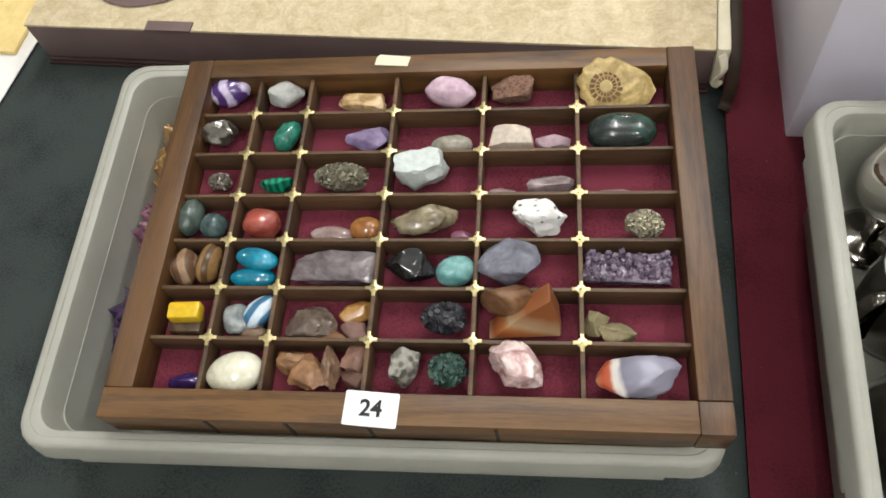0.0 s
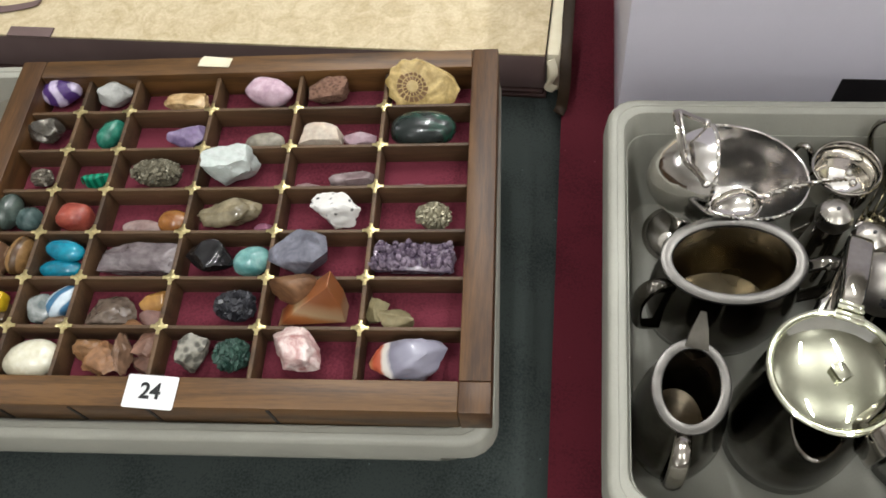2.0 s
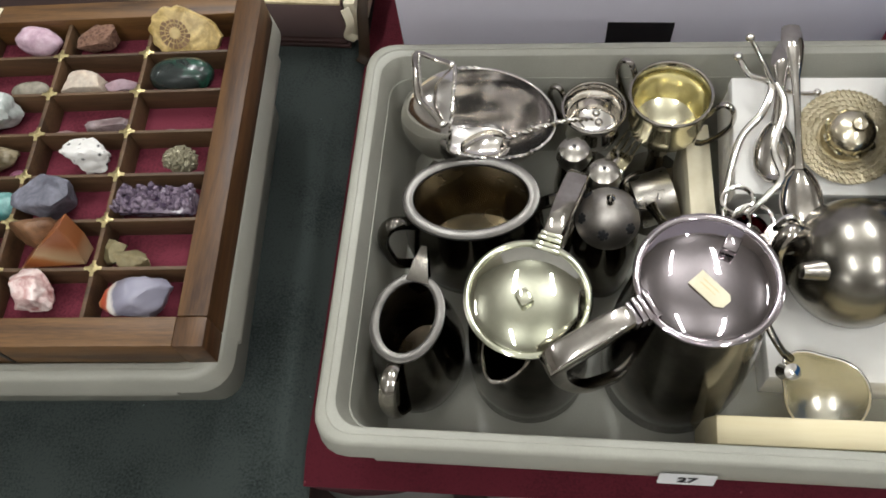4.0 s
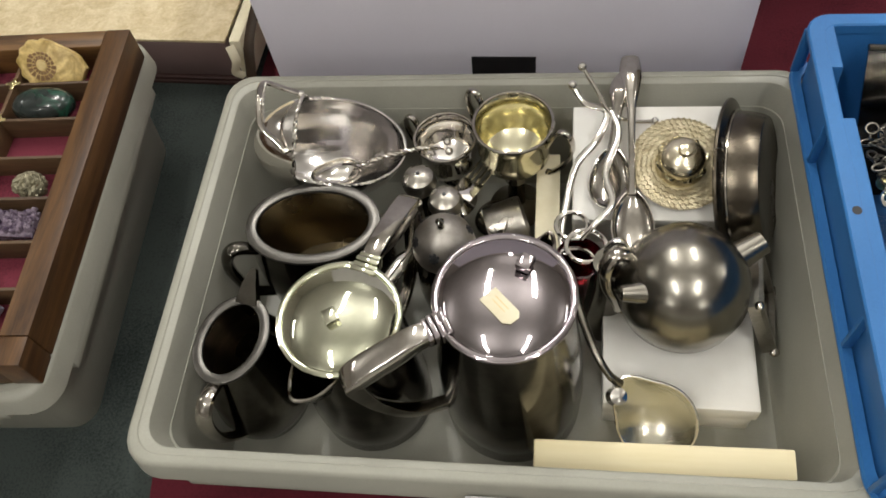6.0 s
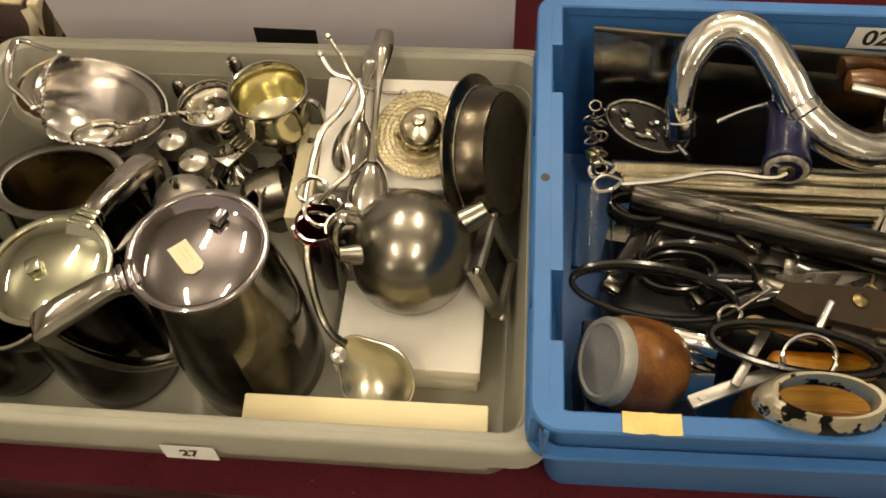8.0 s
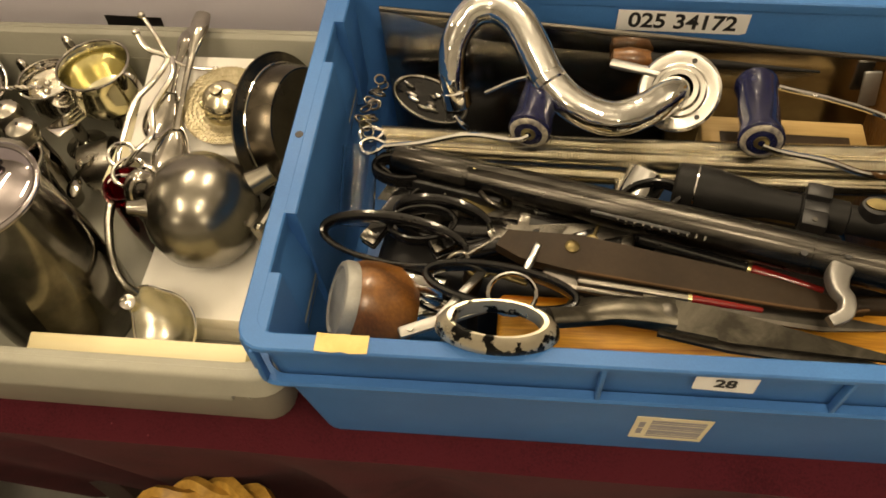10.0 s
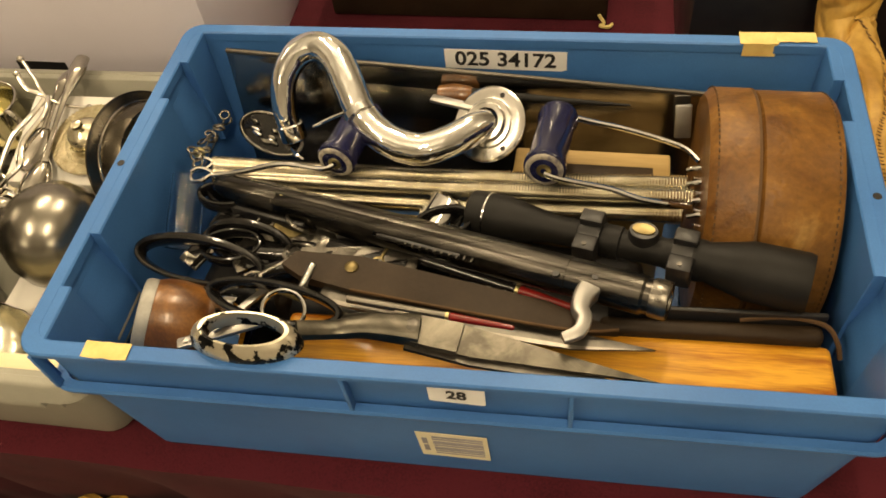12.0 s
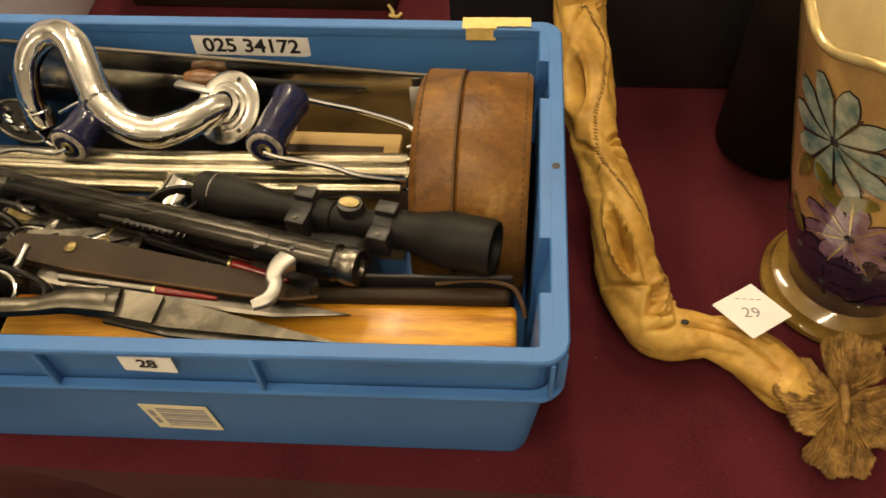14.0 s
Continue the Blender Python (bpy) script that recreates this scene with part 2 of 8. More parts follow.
def cloth(name, c1, c2, rough=0.95, weave=480.0, fleck=None):
    """Felted cloth: broad mottling, woven relief and pale flecks of lint."""
    m, n, l, p = nodes_of(name)
    co = n.new("ShaderNodeTexCoord")
    big, fine, dots = n.new("ShaderNodeTexNoise"), n.new("ShaderNodeTexNoise"), n.new("ShaderNodeTexVoronoi")
    big.inputs["Scale"].default_value, big.inputs["Detail"].default_value = 14.0, 8.0
    fine.inputs["Scale"].default_value, fine.inputs["Detail"].default_value = weave, 3.0
    dots.inputs["Scale"].default_value = 34.0
    for t in (big, fine, dots):
        l.new(co.outputs["Object"], t.inputs["Vector"])
    add = n.new("ShaderNodeMath")
    add.operation = "MULTIPLY_ADD"
    add.inputs[1].default_value = 0.9
    l.new(fine.outputs["Fac"], add.inputs[0])
    l.new(big.outputs["Fac"], add.inputs[2])
    ramp = n.new("ShaderNodeValToRGB")
    e = ramp.color_ramp.elements
    e[0].position, e[1].position = 0.62, 1.0
    e[0].color, e[1].color = (*c1, 1), (*c2, 1)
    l.new(add.outputs[0], ramp.inputs["Fac"])
    cut = n.new("ShaderNodeMath")
    cut.operation = "LESS_THAN"
    cut.inputs[1].default_value = 0.028
    l.new(dots.outputs["Distance"], cut.inputs[0])
    mix = n.new("ShaderNodeMix")
    mix.data_type = "RGBA"
    mix.inputs["B"].default_value = (*(fleck or tuple(min(1, v * 3 + 0.08) for v in c2)), 1)
    mul = n.new("ShaderNodeMath")
    mul.operation = "MULTIPLY"
    mul.inputs[1].default_value = 0.4
    l.new(cut.outputs[0], mul.inputs[0])
    l.new(mul.outputs[0], mix.inputs["Factor"])
    l.new(ramp.outputs["Color"], mix.inputs["A"])
    l.new(mix.outputs["Result"], p.inputs["Base Color"])
    b = n.new("ShaderNodeBump")
    b.inputs["Strength"].default_value, b.inputs["Distance"].default_value = 0.5, 0.0008
    l.new(fine.outputs["Fac"], b.inputs["Height"])
    l.new(b.outputs["Normal"], p.inputs["Normal"])
    p.inputs["Roughness"].default_value, p.inputs["Specular IOR Level"].default_value = rough, 0.15
    p.inputs["Sheen Weight"].default_value = 0.02
    return m


def glass(name, colour, rough=0.03, ior=1.45):
    m, n, l, p = nodes_of(name)
    p.inputs["Base Color"].default_value = (*colour, 1)
    p.inputs["Transmission Weight"].default_value, p.inputs["Roughness"].default_value, p.inputs["IOR"].default_value = 1.0, rough, ior
    return m


GREEN = cloth("green_baize", (0.015, 0.0185, 0.018), (0.044, 0.053, 0.049), fleck=(0.25, 0.3, 0.3))
BURGUNDY = cloth("burgundy_cloth", (0.042, 0.0055, 0.0095), (0.080, 0.0105, 0.0175))
VELVET = cloth("burgundy_velvet", (0.075, 0.011, 0.019), (0.150, 0.028, 0.044))
GREYPLAST = mat("grey_plastic", (0.385, 0.38, 0.322), (0.325, 0.32, 0.270), scale=9, rough=0.42, bump=0.12, bscale=700, grain=0.08)
BLUEPLAST = mat("blue_plastic", (0.041, 0.180, 0.465), (0.033, 0.149, 0.40), scale=10, spec=0.4, rough=0.42, bump=0.12, bscale=600, grain=0.1)
TRAYWOOD_X = wood("tray_wood_long", (0.050, 0.023, 0.007), (0.155, 0.077, 0.023), ring=60, axis="X", rough=0.45)
TRAYWOOD_Y = wood("tray_wood_cross", (0.045, 0.020, 0.007), (0.125, 0.060, 0.019), ring=60, axis="Y", rough=0.45)
DIVIDER = wood("divider_wood", (0.052, 0.029, 0.014), (0.130, 0.074, 0.034), ring=30, axis="X", rough=0.55)
BRASS = mat("brass", (0.66, 0.57, 0.30), (0.50, 0.42, 0.21), scale=200, rough=0.32, metal=1.0, bump=0.1)
SILVER = mat("silver_plate", (0.92, 0.895, 0.85), (0.74, 0.705, 0.64), scale=22, rough=0.10, metal=1.0, bump=0.03, rvar=0.07, grain=0.05)
TARNISH = mat("tarnished_silver", (0.55, 0.52, 0.475), (0.31, 0.285, 0.25), scale=26, rough=0.10, metal=1.0, bump=0.04, rvar=0.08, grain=0.06)
# silver with the dark reflections of the shaded crate put into its colour
SHADESILVER = mat("shade_toned_silver", (0.185, 0.172, 0.148), (0.080, 0.074, 0.063), scale=24, rough=0.14, metal=1.0, bump=0.04, rvar=0.08, grain=0.06)
GILT = mat("gilt_silver", (0.85, 0.81, 0.60), (0.72, 0.67, 0.45), scale=30, rough=0.17, metal=1.0, bump=0.03, rvar=0.06, grain=0.05)
DULLBRASS = mat("dull_brass", (0.26, 0.205, 0.10), (0.15, 0.115, 0.055), scale=90, rough=0.38, metal=1.0, bump=0.1)
SATINGILT = mat("satin_gilt_silver", (0.74, 0.68, 0.52), (0.56, 0.50, 0.36), scale=60, rough=0.24, metal=1.0, bump=0.08, rvar=0.08)
FRAMEGREY = mat("grey_silver_frame", (0.40, 0.38, 0.34), (0.24, 0.225, 0.20), scale=40, rough=0.34, metal=1.0, bump=0.1, rvar=0.1)
DOMESILVER = mat("rubbed_silver", (0.50, 0.47, 0.42), (0.32, 0.30, 0.26), scale=60, rough=0.30, metal=1.0, bump=0.2, rvar=0.12)
DISHDARK = mat("brown_tarnished_silver", (0.150, 0.128, 0.098), (0.070, 0.060, 0.047), scale=22, rough=0.26, metal=1.0, bump=0.06, rvar=0.1, grain=0.1)
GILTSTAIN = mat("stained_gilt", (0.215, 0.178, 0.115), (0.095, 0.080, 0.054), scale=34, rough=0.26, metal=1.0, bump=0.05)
LIDGOLD = mat("yellowed_silver", (0.66, 0.66, 0.53), (0.52, 0.53, 0.40), scale=18, rough=0.06, metal=1.0, bump=0.02, rvar=0.04, grain=0.03)
LIDPINK = mat("bright_silver", (0.41, 0.368, 0.385), (0.32, 0.29, 0.30), scale=14, rough=0.06, metal=1.0, bump=0.02, rvar=0.04, grain=0.03)
PEWTER = mat("worn_pewter", (0.32, 0.30, 0.26), (0.20, 0.187, 0.157), scale=20, rough=0.25, metal=1.0, bump=0.05, rvar=0.06, grain=0.1)
DULLCHROME = mat("dull_chrome", (0.86, 0.85, 0.82), (0.74, 0.72, 0.68), scale=30, rough=0.2, metal=1.0, bump=0.06, rvar=0.08)
RIMGREY = mat("grey_silver_rim", (0.150, 0.142, 0.130), (0.095, 0.090, 0.082), scale=40, rough=0.32, metal=1.0, bump=0.08, rvar=0.1)
CAPGREY = mat("pale_pewter_cap", (0.374, 0.370, 0.343), (0.281, 0.277, 0.257), scale=30, rough=0.5, metal=0.3, bump=0.1)
JUGDARK = mat("dark_stained_lining", (0.200, 0.165, 0.115), (0.085, 0.070, 0.050), scale=34, rough=0.30, metal=1.0, bump=0.05)
BLACKENED = mat("blackened_silver", (0.075, 0.068, 0.062), (0.030, 0.027, 0.025), scale=30, rough=0.24, metal=1.0, bump=0.05)
DOMEGREY = mat("dull_pewter_dome", (0.44, 0.41, 0.375), (0.32, 0.30, 0.27), scale=40, rough=0.45, metal=1.0, bump=0.1)
PLATESTEEL = mat("old_bright_steel_sheet", (0.44, 0.43, 0.41), (0.22, 0.21, 0.20), scale=14, rough=0.15, metal=1.0, bump=0.10, bscale=30, bdist=0.003, rvar=0.08)
BLADESTEEL = mat("dark_blade_steel", (0.12, 0.112, 0.098), (0.055, 0.050, 0.044), scale=30, rough=0.36, metal=1.0, bump=0.1, rvar=0.1, distortion=0.6)
WORNRIM = mat("worn_grip_rim", (0.42, 0.38, 0.30), (0.10, 0.09, 0.10), scale=160, rough=0.6, bump=0.3)
CHROMEPIPE = mat("dented_chrome", (0.93, 0.93, 0.91), (0.84, 0.83, 0.80), scale=12, rough=0.04, metal=1.0, bump=0.40, rvar=0.03, grain=0.02, bscale=24, bdist=0.006)
OLDSTEEL = mat("old_tool_steel", (0.22, 0.205, 0.18), (0.070, 0.064, 0.056), scale=34, rough=0.28, metal=1.0, bump=0.1, rvar=0.1, distortion=0.6)
LADLESILVER = mat("scratched_bright_silver", (0.90, 0.88, 0.78), (0.80, 0.77, 0.64), scale=30, rough=0.22, metal=1.0, bump=0.10, rvar=0.08)
CHROME = mat("chrome", (0.80, 0.80, 0.80), (0.70, 0.69, 0.66), scale=12, rough=0.06, metal=1.0, bump=0.02, rvar=0.03, grain=0.03)
STEEL = mat("polished_steel", (0.25, 0.232, 0.205), (0.14, 0.128, 0.11), scale=24, rough=0.33, metal=1.0, bump=0.06, stretch=(0.2, 1, 1), rvar=0.1)
GUNSTEEL = mat("blued_steel", (0.084, 0.077, 0.068), (0.028, 0.026, 0.023), scale=110, rough=0.28, metal=1.0, bump=0.12, stretch=(0.04, 1, 1), rvar=0.08)
SPRING = mat("spring_steel", (0.88, 0.85, 0.77), (0.70, 0.66, 0.57), scale=30, rough=0.16, metal=1.0, bump=0.05)
ALLOY = mat("grey_alloy", (0.42, 0.41, 0.39), (0.33, 0.32, 0.30), scale=50, rough=0.4, metal=0.9, bump=0.1)
CARDWHITE = mat("white_card", (0.86, 0.845, 0.80), (0.79, 0.765, 0.71), scale=12, rough=0.8, bump=0.08, bscale=500, grain=0.06)
BOXWHITE = mat("white_carton", (0.80, 0.77, 0.86), (0.76, 0.73, 0.81), scale=5, rough=0.75, bump=0.06, bscale=300, grain=0.05)
LABEL = mat("white_label", (0.86, 0.86, 0.86), (0.80, 0.80, 0.80), scale=20, rough=0.5, bump=0.03, grain=0.03)
PAPER = mat("cream_paper", (0.80, 0.74, 0.56), (0.72, 0.65, 0.46), scale=30, rough=0.85, bump=0.08, grain=0.06)
INK = mat("black_ink", (0.012, 0.012, 0.014), (0.02, 0.02, 0.02), rough=0.6, bump=0.0)
PENCIL = mat("grey_ink", (0.25, 0.24, 0.26), (0.35, 0.33, 0.35), rough=0.7, bump=0.0)
TAPE = mat("yellow_tape", (0.80, 0.62, 0.26), (0.70, 0.52, 0.20), scale=60, rough=0.6, bump=0.25, bscale=300)
PALEWOOD = wood("pale_wood", (0.80, 0.70, 0.43), (0.88, 0.79, 0.55), ring=16, axis="X", rough=0.6)
PINE = wood("varnished_pine", (0.34, 0.098, 0.006), (0.74, 0.36, 0.045), ring=52, axis="X", rough=0.42, coat=0.12, knots=1.6)
BROWNWOOD = wood("brown_wood", (0.085, 0.030, 0.008), (0.24, 0.098, 0.028), ring=34, axis="Z", rough=0.3, coat=0.3)
OAK = wood("old_oak", (0.28, 0.17, 0.06), (0.46, 0.31, 0.13), ring=26, axis="X", rough=0.55)
CARVED = mat("carved_wood", (0.66, 0.40, 0.110), (0.40, 0.21, 0.050), scale=26, rough=0.5, bump=0.5, bscale=160, stretch=(1, 1, 0.6), grain=0.25, bdist=0.0012)
BUTTERFLYWOOD = mat("dry_carved_wood", (0.38, 0.215, 0.066), (0.12, 0.060, 0.019), scale=90, rough=0.75, bump=0.6, bscale=220, grain=0.3, bdist=0.001)
LEATHER = mat("tan_leather", (0.085, 0.032, 0.009), (0.215, 0.098, 0.026), scale=16, rough=0.40, bump=0.6, bscale=210, grain=0.45, spread=(0.30, 0.58), distortion=0.8, spec=0.35, c3=(0.34, 0.19, 0.065), bdist=0.0012)
SEAMCUT = mat("dark_carved_cuts", (0.20, 0.11, 0.045), rough=0.8, bump=0.1)
THREAD = mat("leather_thread", (0.10, 0.05, 0.02), rough=0.8, bump=0.1)
DARKLEATHER = mat("dark_leather", (0.022, 0.013, 0.007), (0.036, 0.022, 0.012), scale=22, rough=0.55, spec=0.25, bump=0.4, bscale=320, grain=0.2)
BROWNBOARD = mat("brown_bookcloth", (0.13, 0.085, 0.080), (0.155, 0.105, 0.098), scale=10, rough=0.6, bump=0.2, bscale=900)
SPINEDARK = mat("dark_bookcloth", (0.035, 0.016, 0.014), (0.06, 0.028, 0.024), scale=20, rough=0.55, bump=0.2, bscale=600)
MARBLED = mat("marbled_board", (0.50, 0.40, 0.23), (0.66, 0.56, 0.37), scale=44, rough=0.7, bump=0.12, bscale=300, grain=0.25, distortion=1.2, c3=(0.42, 0.32, 0.16))
BLACK = mat("black_plastic", (0.010, 0.010, 0.011), (0.018, 0.017, 0.017), scale=40, rough=0.38, bump=0.1)
MATTBLACK = mat("matt_black_anodised", (0.007, 0.0066, 0.006), (0.011, 0.0105, 0.010), scale=50, rough=0.52, bump=0.15, bscale=900, spec=0.24)
BLACKGLOSS = mat("black_lacquer", (0.006, 0.006, 0.007), (0.013, 0.012, 0.011), scale=60, rough=0.09, bump=0.06)
BLUEENAMEL = mat("blue_enamel", (0.006, 0.007, 0.032), (0.010, 0.013, 0.056), scale=60, rough=0.22, bump=0.15, coat=0.4, c3=(0.03, 0.03, 0.06))
REDGLASS = glass("cranberry_glass", (0.13, 0.002, 0.007))
FILM = glass("clear_film", (0.93, 0.95, 0.96), 0.06, 1.3)
LENSGLASS = glass("lens_glass", (0.75, 0.8, 0.82))
WALLPAINT = mat("hall_wall_paint", (0.80, 0.775, 0.735), (0.74, 0.715, 0.675), scale=1.5, rough=0.9, bump=0.1, bscale=60)
CEILPAINT = mat("ceiling_paint", (0.84, 0.83, 0.80), (0.78, 0.77, 0.74), scale=2, rough=0.95, bump=0.1, bscale=60)
FLOORGREY = mat("pale_floor_tiles", (0.42, 0.41, 0.39), (0.34, 0.33, 0.31), scale=6, rough=0.5, bump=0.1, bscale=120)
WICKER = mat("golden_wicker", (0.62, 0.36, 0.09), (0.36, 0.19, 0.04), scale=60, rough=0.4, bump=0.3, bscale=200)

# ---------------------------------------------------------------- the hall and the tables
FLOOR_Z = -0.74


def wall(name, cx, cy, sx, sy):
    single(name, box(sx, sy, 3.6, 0.0, (cx, cy, FLOOR_Z)), WALLPAINT, "plain painted wall of the sale hall", "wall", kind="structure")


wall("wall_north", 0.4, 5.1, 11.0, 0.2)
wall("wall_south", 0.4, -5.1, 11.0, 0.2)
wall("wall_west", -5.0, 0.0, 0.2, 10.0)
wall("wall_east", 5.8, 0.0, 0.2, 10.0)
single("floor", box(11.2, 10.4, 0.1, 0.0, (0.4, 0, FLOOR_Z - 0.1)), FLOORGREY, "pale worn hall floor", "floor", kind="structure")
single("ceiling", box(11.2, 10.4, 0.1, 0.0, (0.4, 0, FLOOR_Z + 3.6)), CEILPAINT, "plain pale hall ceiling", "ceiling", kind="structure")


def sheet(x0, x1, y0, y1, drop, inward, roll_left=0.0, nx=60, ny=46, seed=0.0, amp=0.0012):
    """A cloth on a table, falling over its front edge in soft folds, as a slab of cloth 2 mm thick."""
    top = []
    front = [(0.0, y0 + 0.004 + inward * s, -drop * s) for s in (1.0, 0.8, 0.6, 0.45, 0.3, 0.18, 0.09, 0.035, 0.012)]
    rows = [(y, z, s) for (s, y, z) in front] + [(y0 + 0.004 + (y1 - y0) * k / ny, 0.0, 0.0) for k in range(1, ny + 1)]
    for y, z, _ in rows:
        row = []
        for i in range(nx + 1):
            x = x0 + (x1 - x0) * i / nx
            wave = amp * noise.noise(Vector((x * 7 + seed, y * 7, 0))) + amp * 0.5 * noise.noise(Vector((x * 22, y * 22, seed)))
            if z < 0:
                fold = 0.012 * min(1, -z * 4) * (math.sin(x * 23 + 2 * math.sin(x * 5 + seed)) + 0.6 * math.sin(x * 47))
                row.append((x, y + fold, z))
            else:
                lift = -roll_left * max(0.0, 1 - (x - x0) / 0.03) ** 2 if roll_left > 0 else 0.0
                sink = -0.02 * max(0.0, (x - 0.196) / 0.037) ** 1.5 if roll_left == 0 else 0.0
                row.append((x, y, min(wave, 0.0008) + lift + sink))
        top.append(row)
    return skin(top, closed_ring=False)


single("tablecloth", sheet(-1.10, 0.233, 0.02, 1.5, 0.70, 0.02, seed=3.1), GREEN, "dark green baize cloth with pale lint, over a table", "tablecloth")
single("tablecloth", sheet(0.230, 3.4, 0.118, 1.5, 0.70, 0.15, roll_left=0.0012, nx=110, seed=8.7), BURGUNDY, "burgundy cloth hanging in soft folds over a table", "tablecloth")


def table(name, x0, x1, y0, y1):
    t = thing(name, "plain trestle table under a cloth", "table", pose((x0 + x1) / 2, (y0 + y1) / 2, FLOOR_Z))
    part("tabletop", box(x1 - x0, y1 - y0, 0.03, 0.003, (0, 0, -FLOOR_Z - 0.034)), SPINEDARK, t)
    for sx in (-1, 1):
        for sy in (-1, 1):
            part("leg", box(0.05, 0.05, -FLOOR_Z - 0.034, 0.003, (sx * ((x1 - x0) / 2 - 0.08), sy * ((y1 - y0) / 2 - 0.12), 0)), SPINEDARK, t)


table("trestle_table", -1.08, 0.205, 0.045, 1.5)
table("trestle_table", 0.235, 3.38, 0.14, 1.5)


# ---------------------------------------------------------------- crates
def grey_crate(label, m, w, d, h):
    c = thing("storage_crate", label, "crate", m, group="grey storage crates")
    x, y = w / 2, d / 2
    body = skin([rrect(x - 0.0275, y - 0.0275, 0.0182, 0.0), rrect(x - 0.0245, y - 0.0245, 0.0204, 0.004), rrect(x - 0.021, y - 0.021, 0.0230, h - 0.05),
                 rrect(x - 0.0165, y - 0.0165, 0.0230, h - 0.026),
                 rrect(x - 0.0205, y - 0.0205, 0.0209, h - 0.026), rrect(x - 0.0268, y - 0.0268, 0.0204, 0.02), rrect(x - 0.0320, y - 0.0320, 0.0167, 0.0115),
                 rrect(x - 0.038, y - 0.038, 0.0125, 0.010)])
    part("body", body, GREYPLAST, c)
    # stiffening skirt under the rim, stopping short of the corners
    for sy in (-1, 1):
        part("skirt", box(w - 0.084, 0.0125, 0.0105, 0.0016, (0, sy * (y - 0.0066), h - 0.0352)), GREYPLAST, c)
    for sx in (-1, 1):
        part("skirt", box(0.0125, d - 0.084, 0.0105, 0.0016, (sx * (x - 0.0066), 0, h - 0.0352)), GREYPLAST, c)
    rim = [rrect(x - 0.013, y - 0.013, 0.0200, h - 0.0235), rrect(x - 0.0012, y - 0.0012, 0.0240, h - 0.0250), rrect(x, y, 0.0245, h - 0.0238), rrect(x - 0.0022, y - 0.0022, 0.0235, h - 0.0040), rrect(x - 0.0034, y - 0.0034, 0.0228, h - 0.0014),
           rrect(x - 0.0058, y - 0.0058, 0.0215, h), rrect(x - 0.0098, y - 0.0098, 0.0200, h), rrect(x - 0.0104, y - 0.0104, 0.0198, h - 0.0009), rrect(x - 0.0140, y - 0.0140, 0.0200, h - 0.0011),
           rrect(x - 0.0158, y - 0.0158, 0.0196, h - 0.0022), rrect(x - 0.0167, y - 0.0167, 0.0196, h - 0.005), rrect(x - 0.0208, y - 0.0208, 0.0196, h - 0.032), rrect(x - 0.0199, y - 0.0199, 0.0196, h - 0.032)]
    part("rim", skin(rim, wrap=True), GREYPLAST, c)
    for sx in (-1, 1):
        for sy in (-1, 1):
            part("stacking_lug", box(0.004, 0.010, 0.021, 0.001, (sx * (x - 0.036), sy * (y - 0.0115), h - 0.046)), GREYPLAST, c)
    return c


def lot_label(parent, text, m, w=0.037, h=0.021, name="lot_label", ink=INK):
    """A white sticker with rounded corners and a printed number, lying in its own xy plane."""
    lab = part(name, skin([rrect(w / 2, h / 2, 0.0016, 0.0), rrect(w / 2, h / 2, 0.0016, 0.0003)]), LABEL, parent, "white sticker with a printed number", m)
    letters(text, h * 0.48, ink, lab, pose(0, 0, 0.0008), bold=0.0004)
    return lab


crate_a = grey_crate("grey plastic crate with minerals and a specimen tray across it", pose(*CRATE_A), 0.520, 0.368, 0.130)
crate_b = grey_crate("grey plastic crate full of tarnished silver plate", pose(*CRATE_B), 0.494, 0.354, 0.132)
# white strips stand in for the light that shows through the skirt's slots
for k, wide in ((-0.30, 0.022), (-0.08, 0.046), (0.63, 0.066)):
    part("slot", box(wide, 0.0012, 0.0016, 0.0004, (k * 0.260, -0.1784, 0.1010)), CARDWHITE, crate_a, "white strip for light showing through a skirt slot")
lot_label(crate_b, "27", pose(LABEL_27X + 0.0080, -0.1792, 0.1055, 82, 0, 0.0), h=0.0185)


def splay(x, y):
    t = -x / 0.289
    return 0.004 + 0.005 * t if y < 0 else 0.002 + 0.004 * t


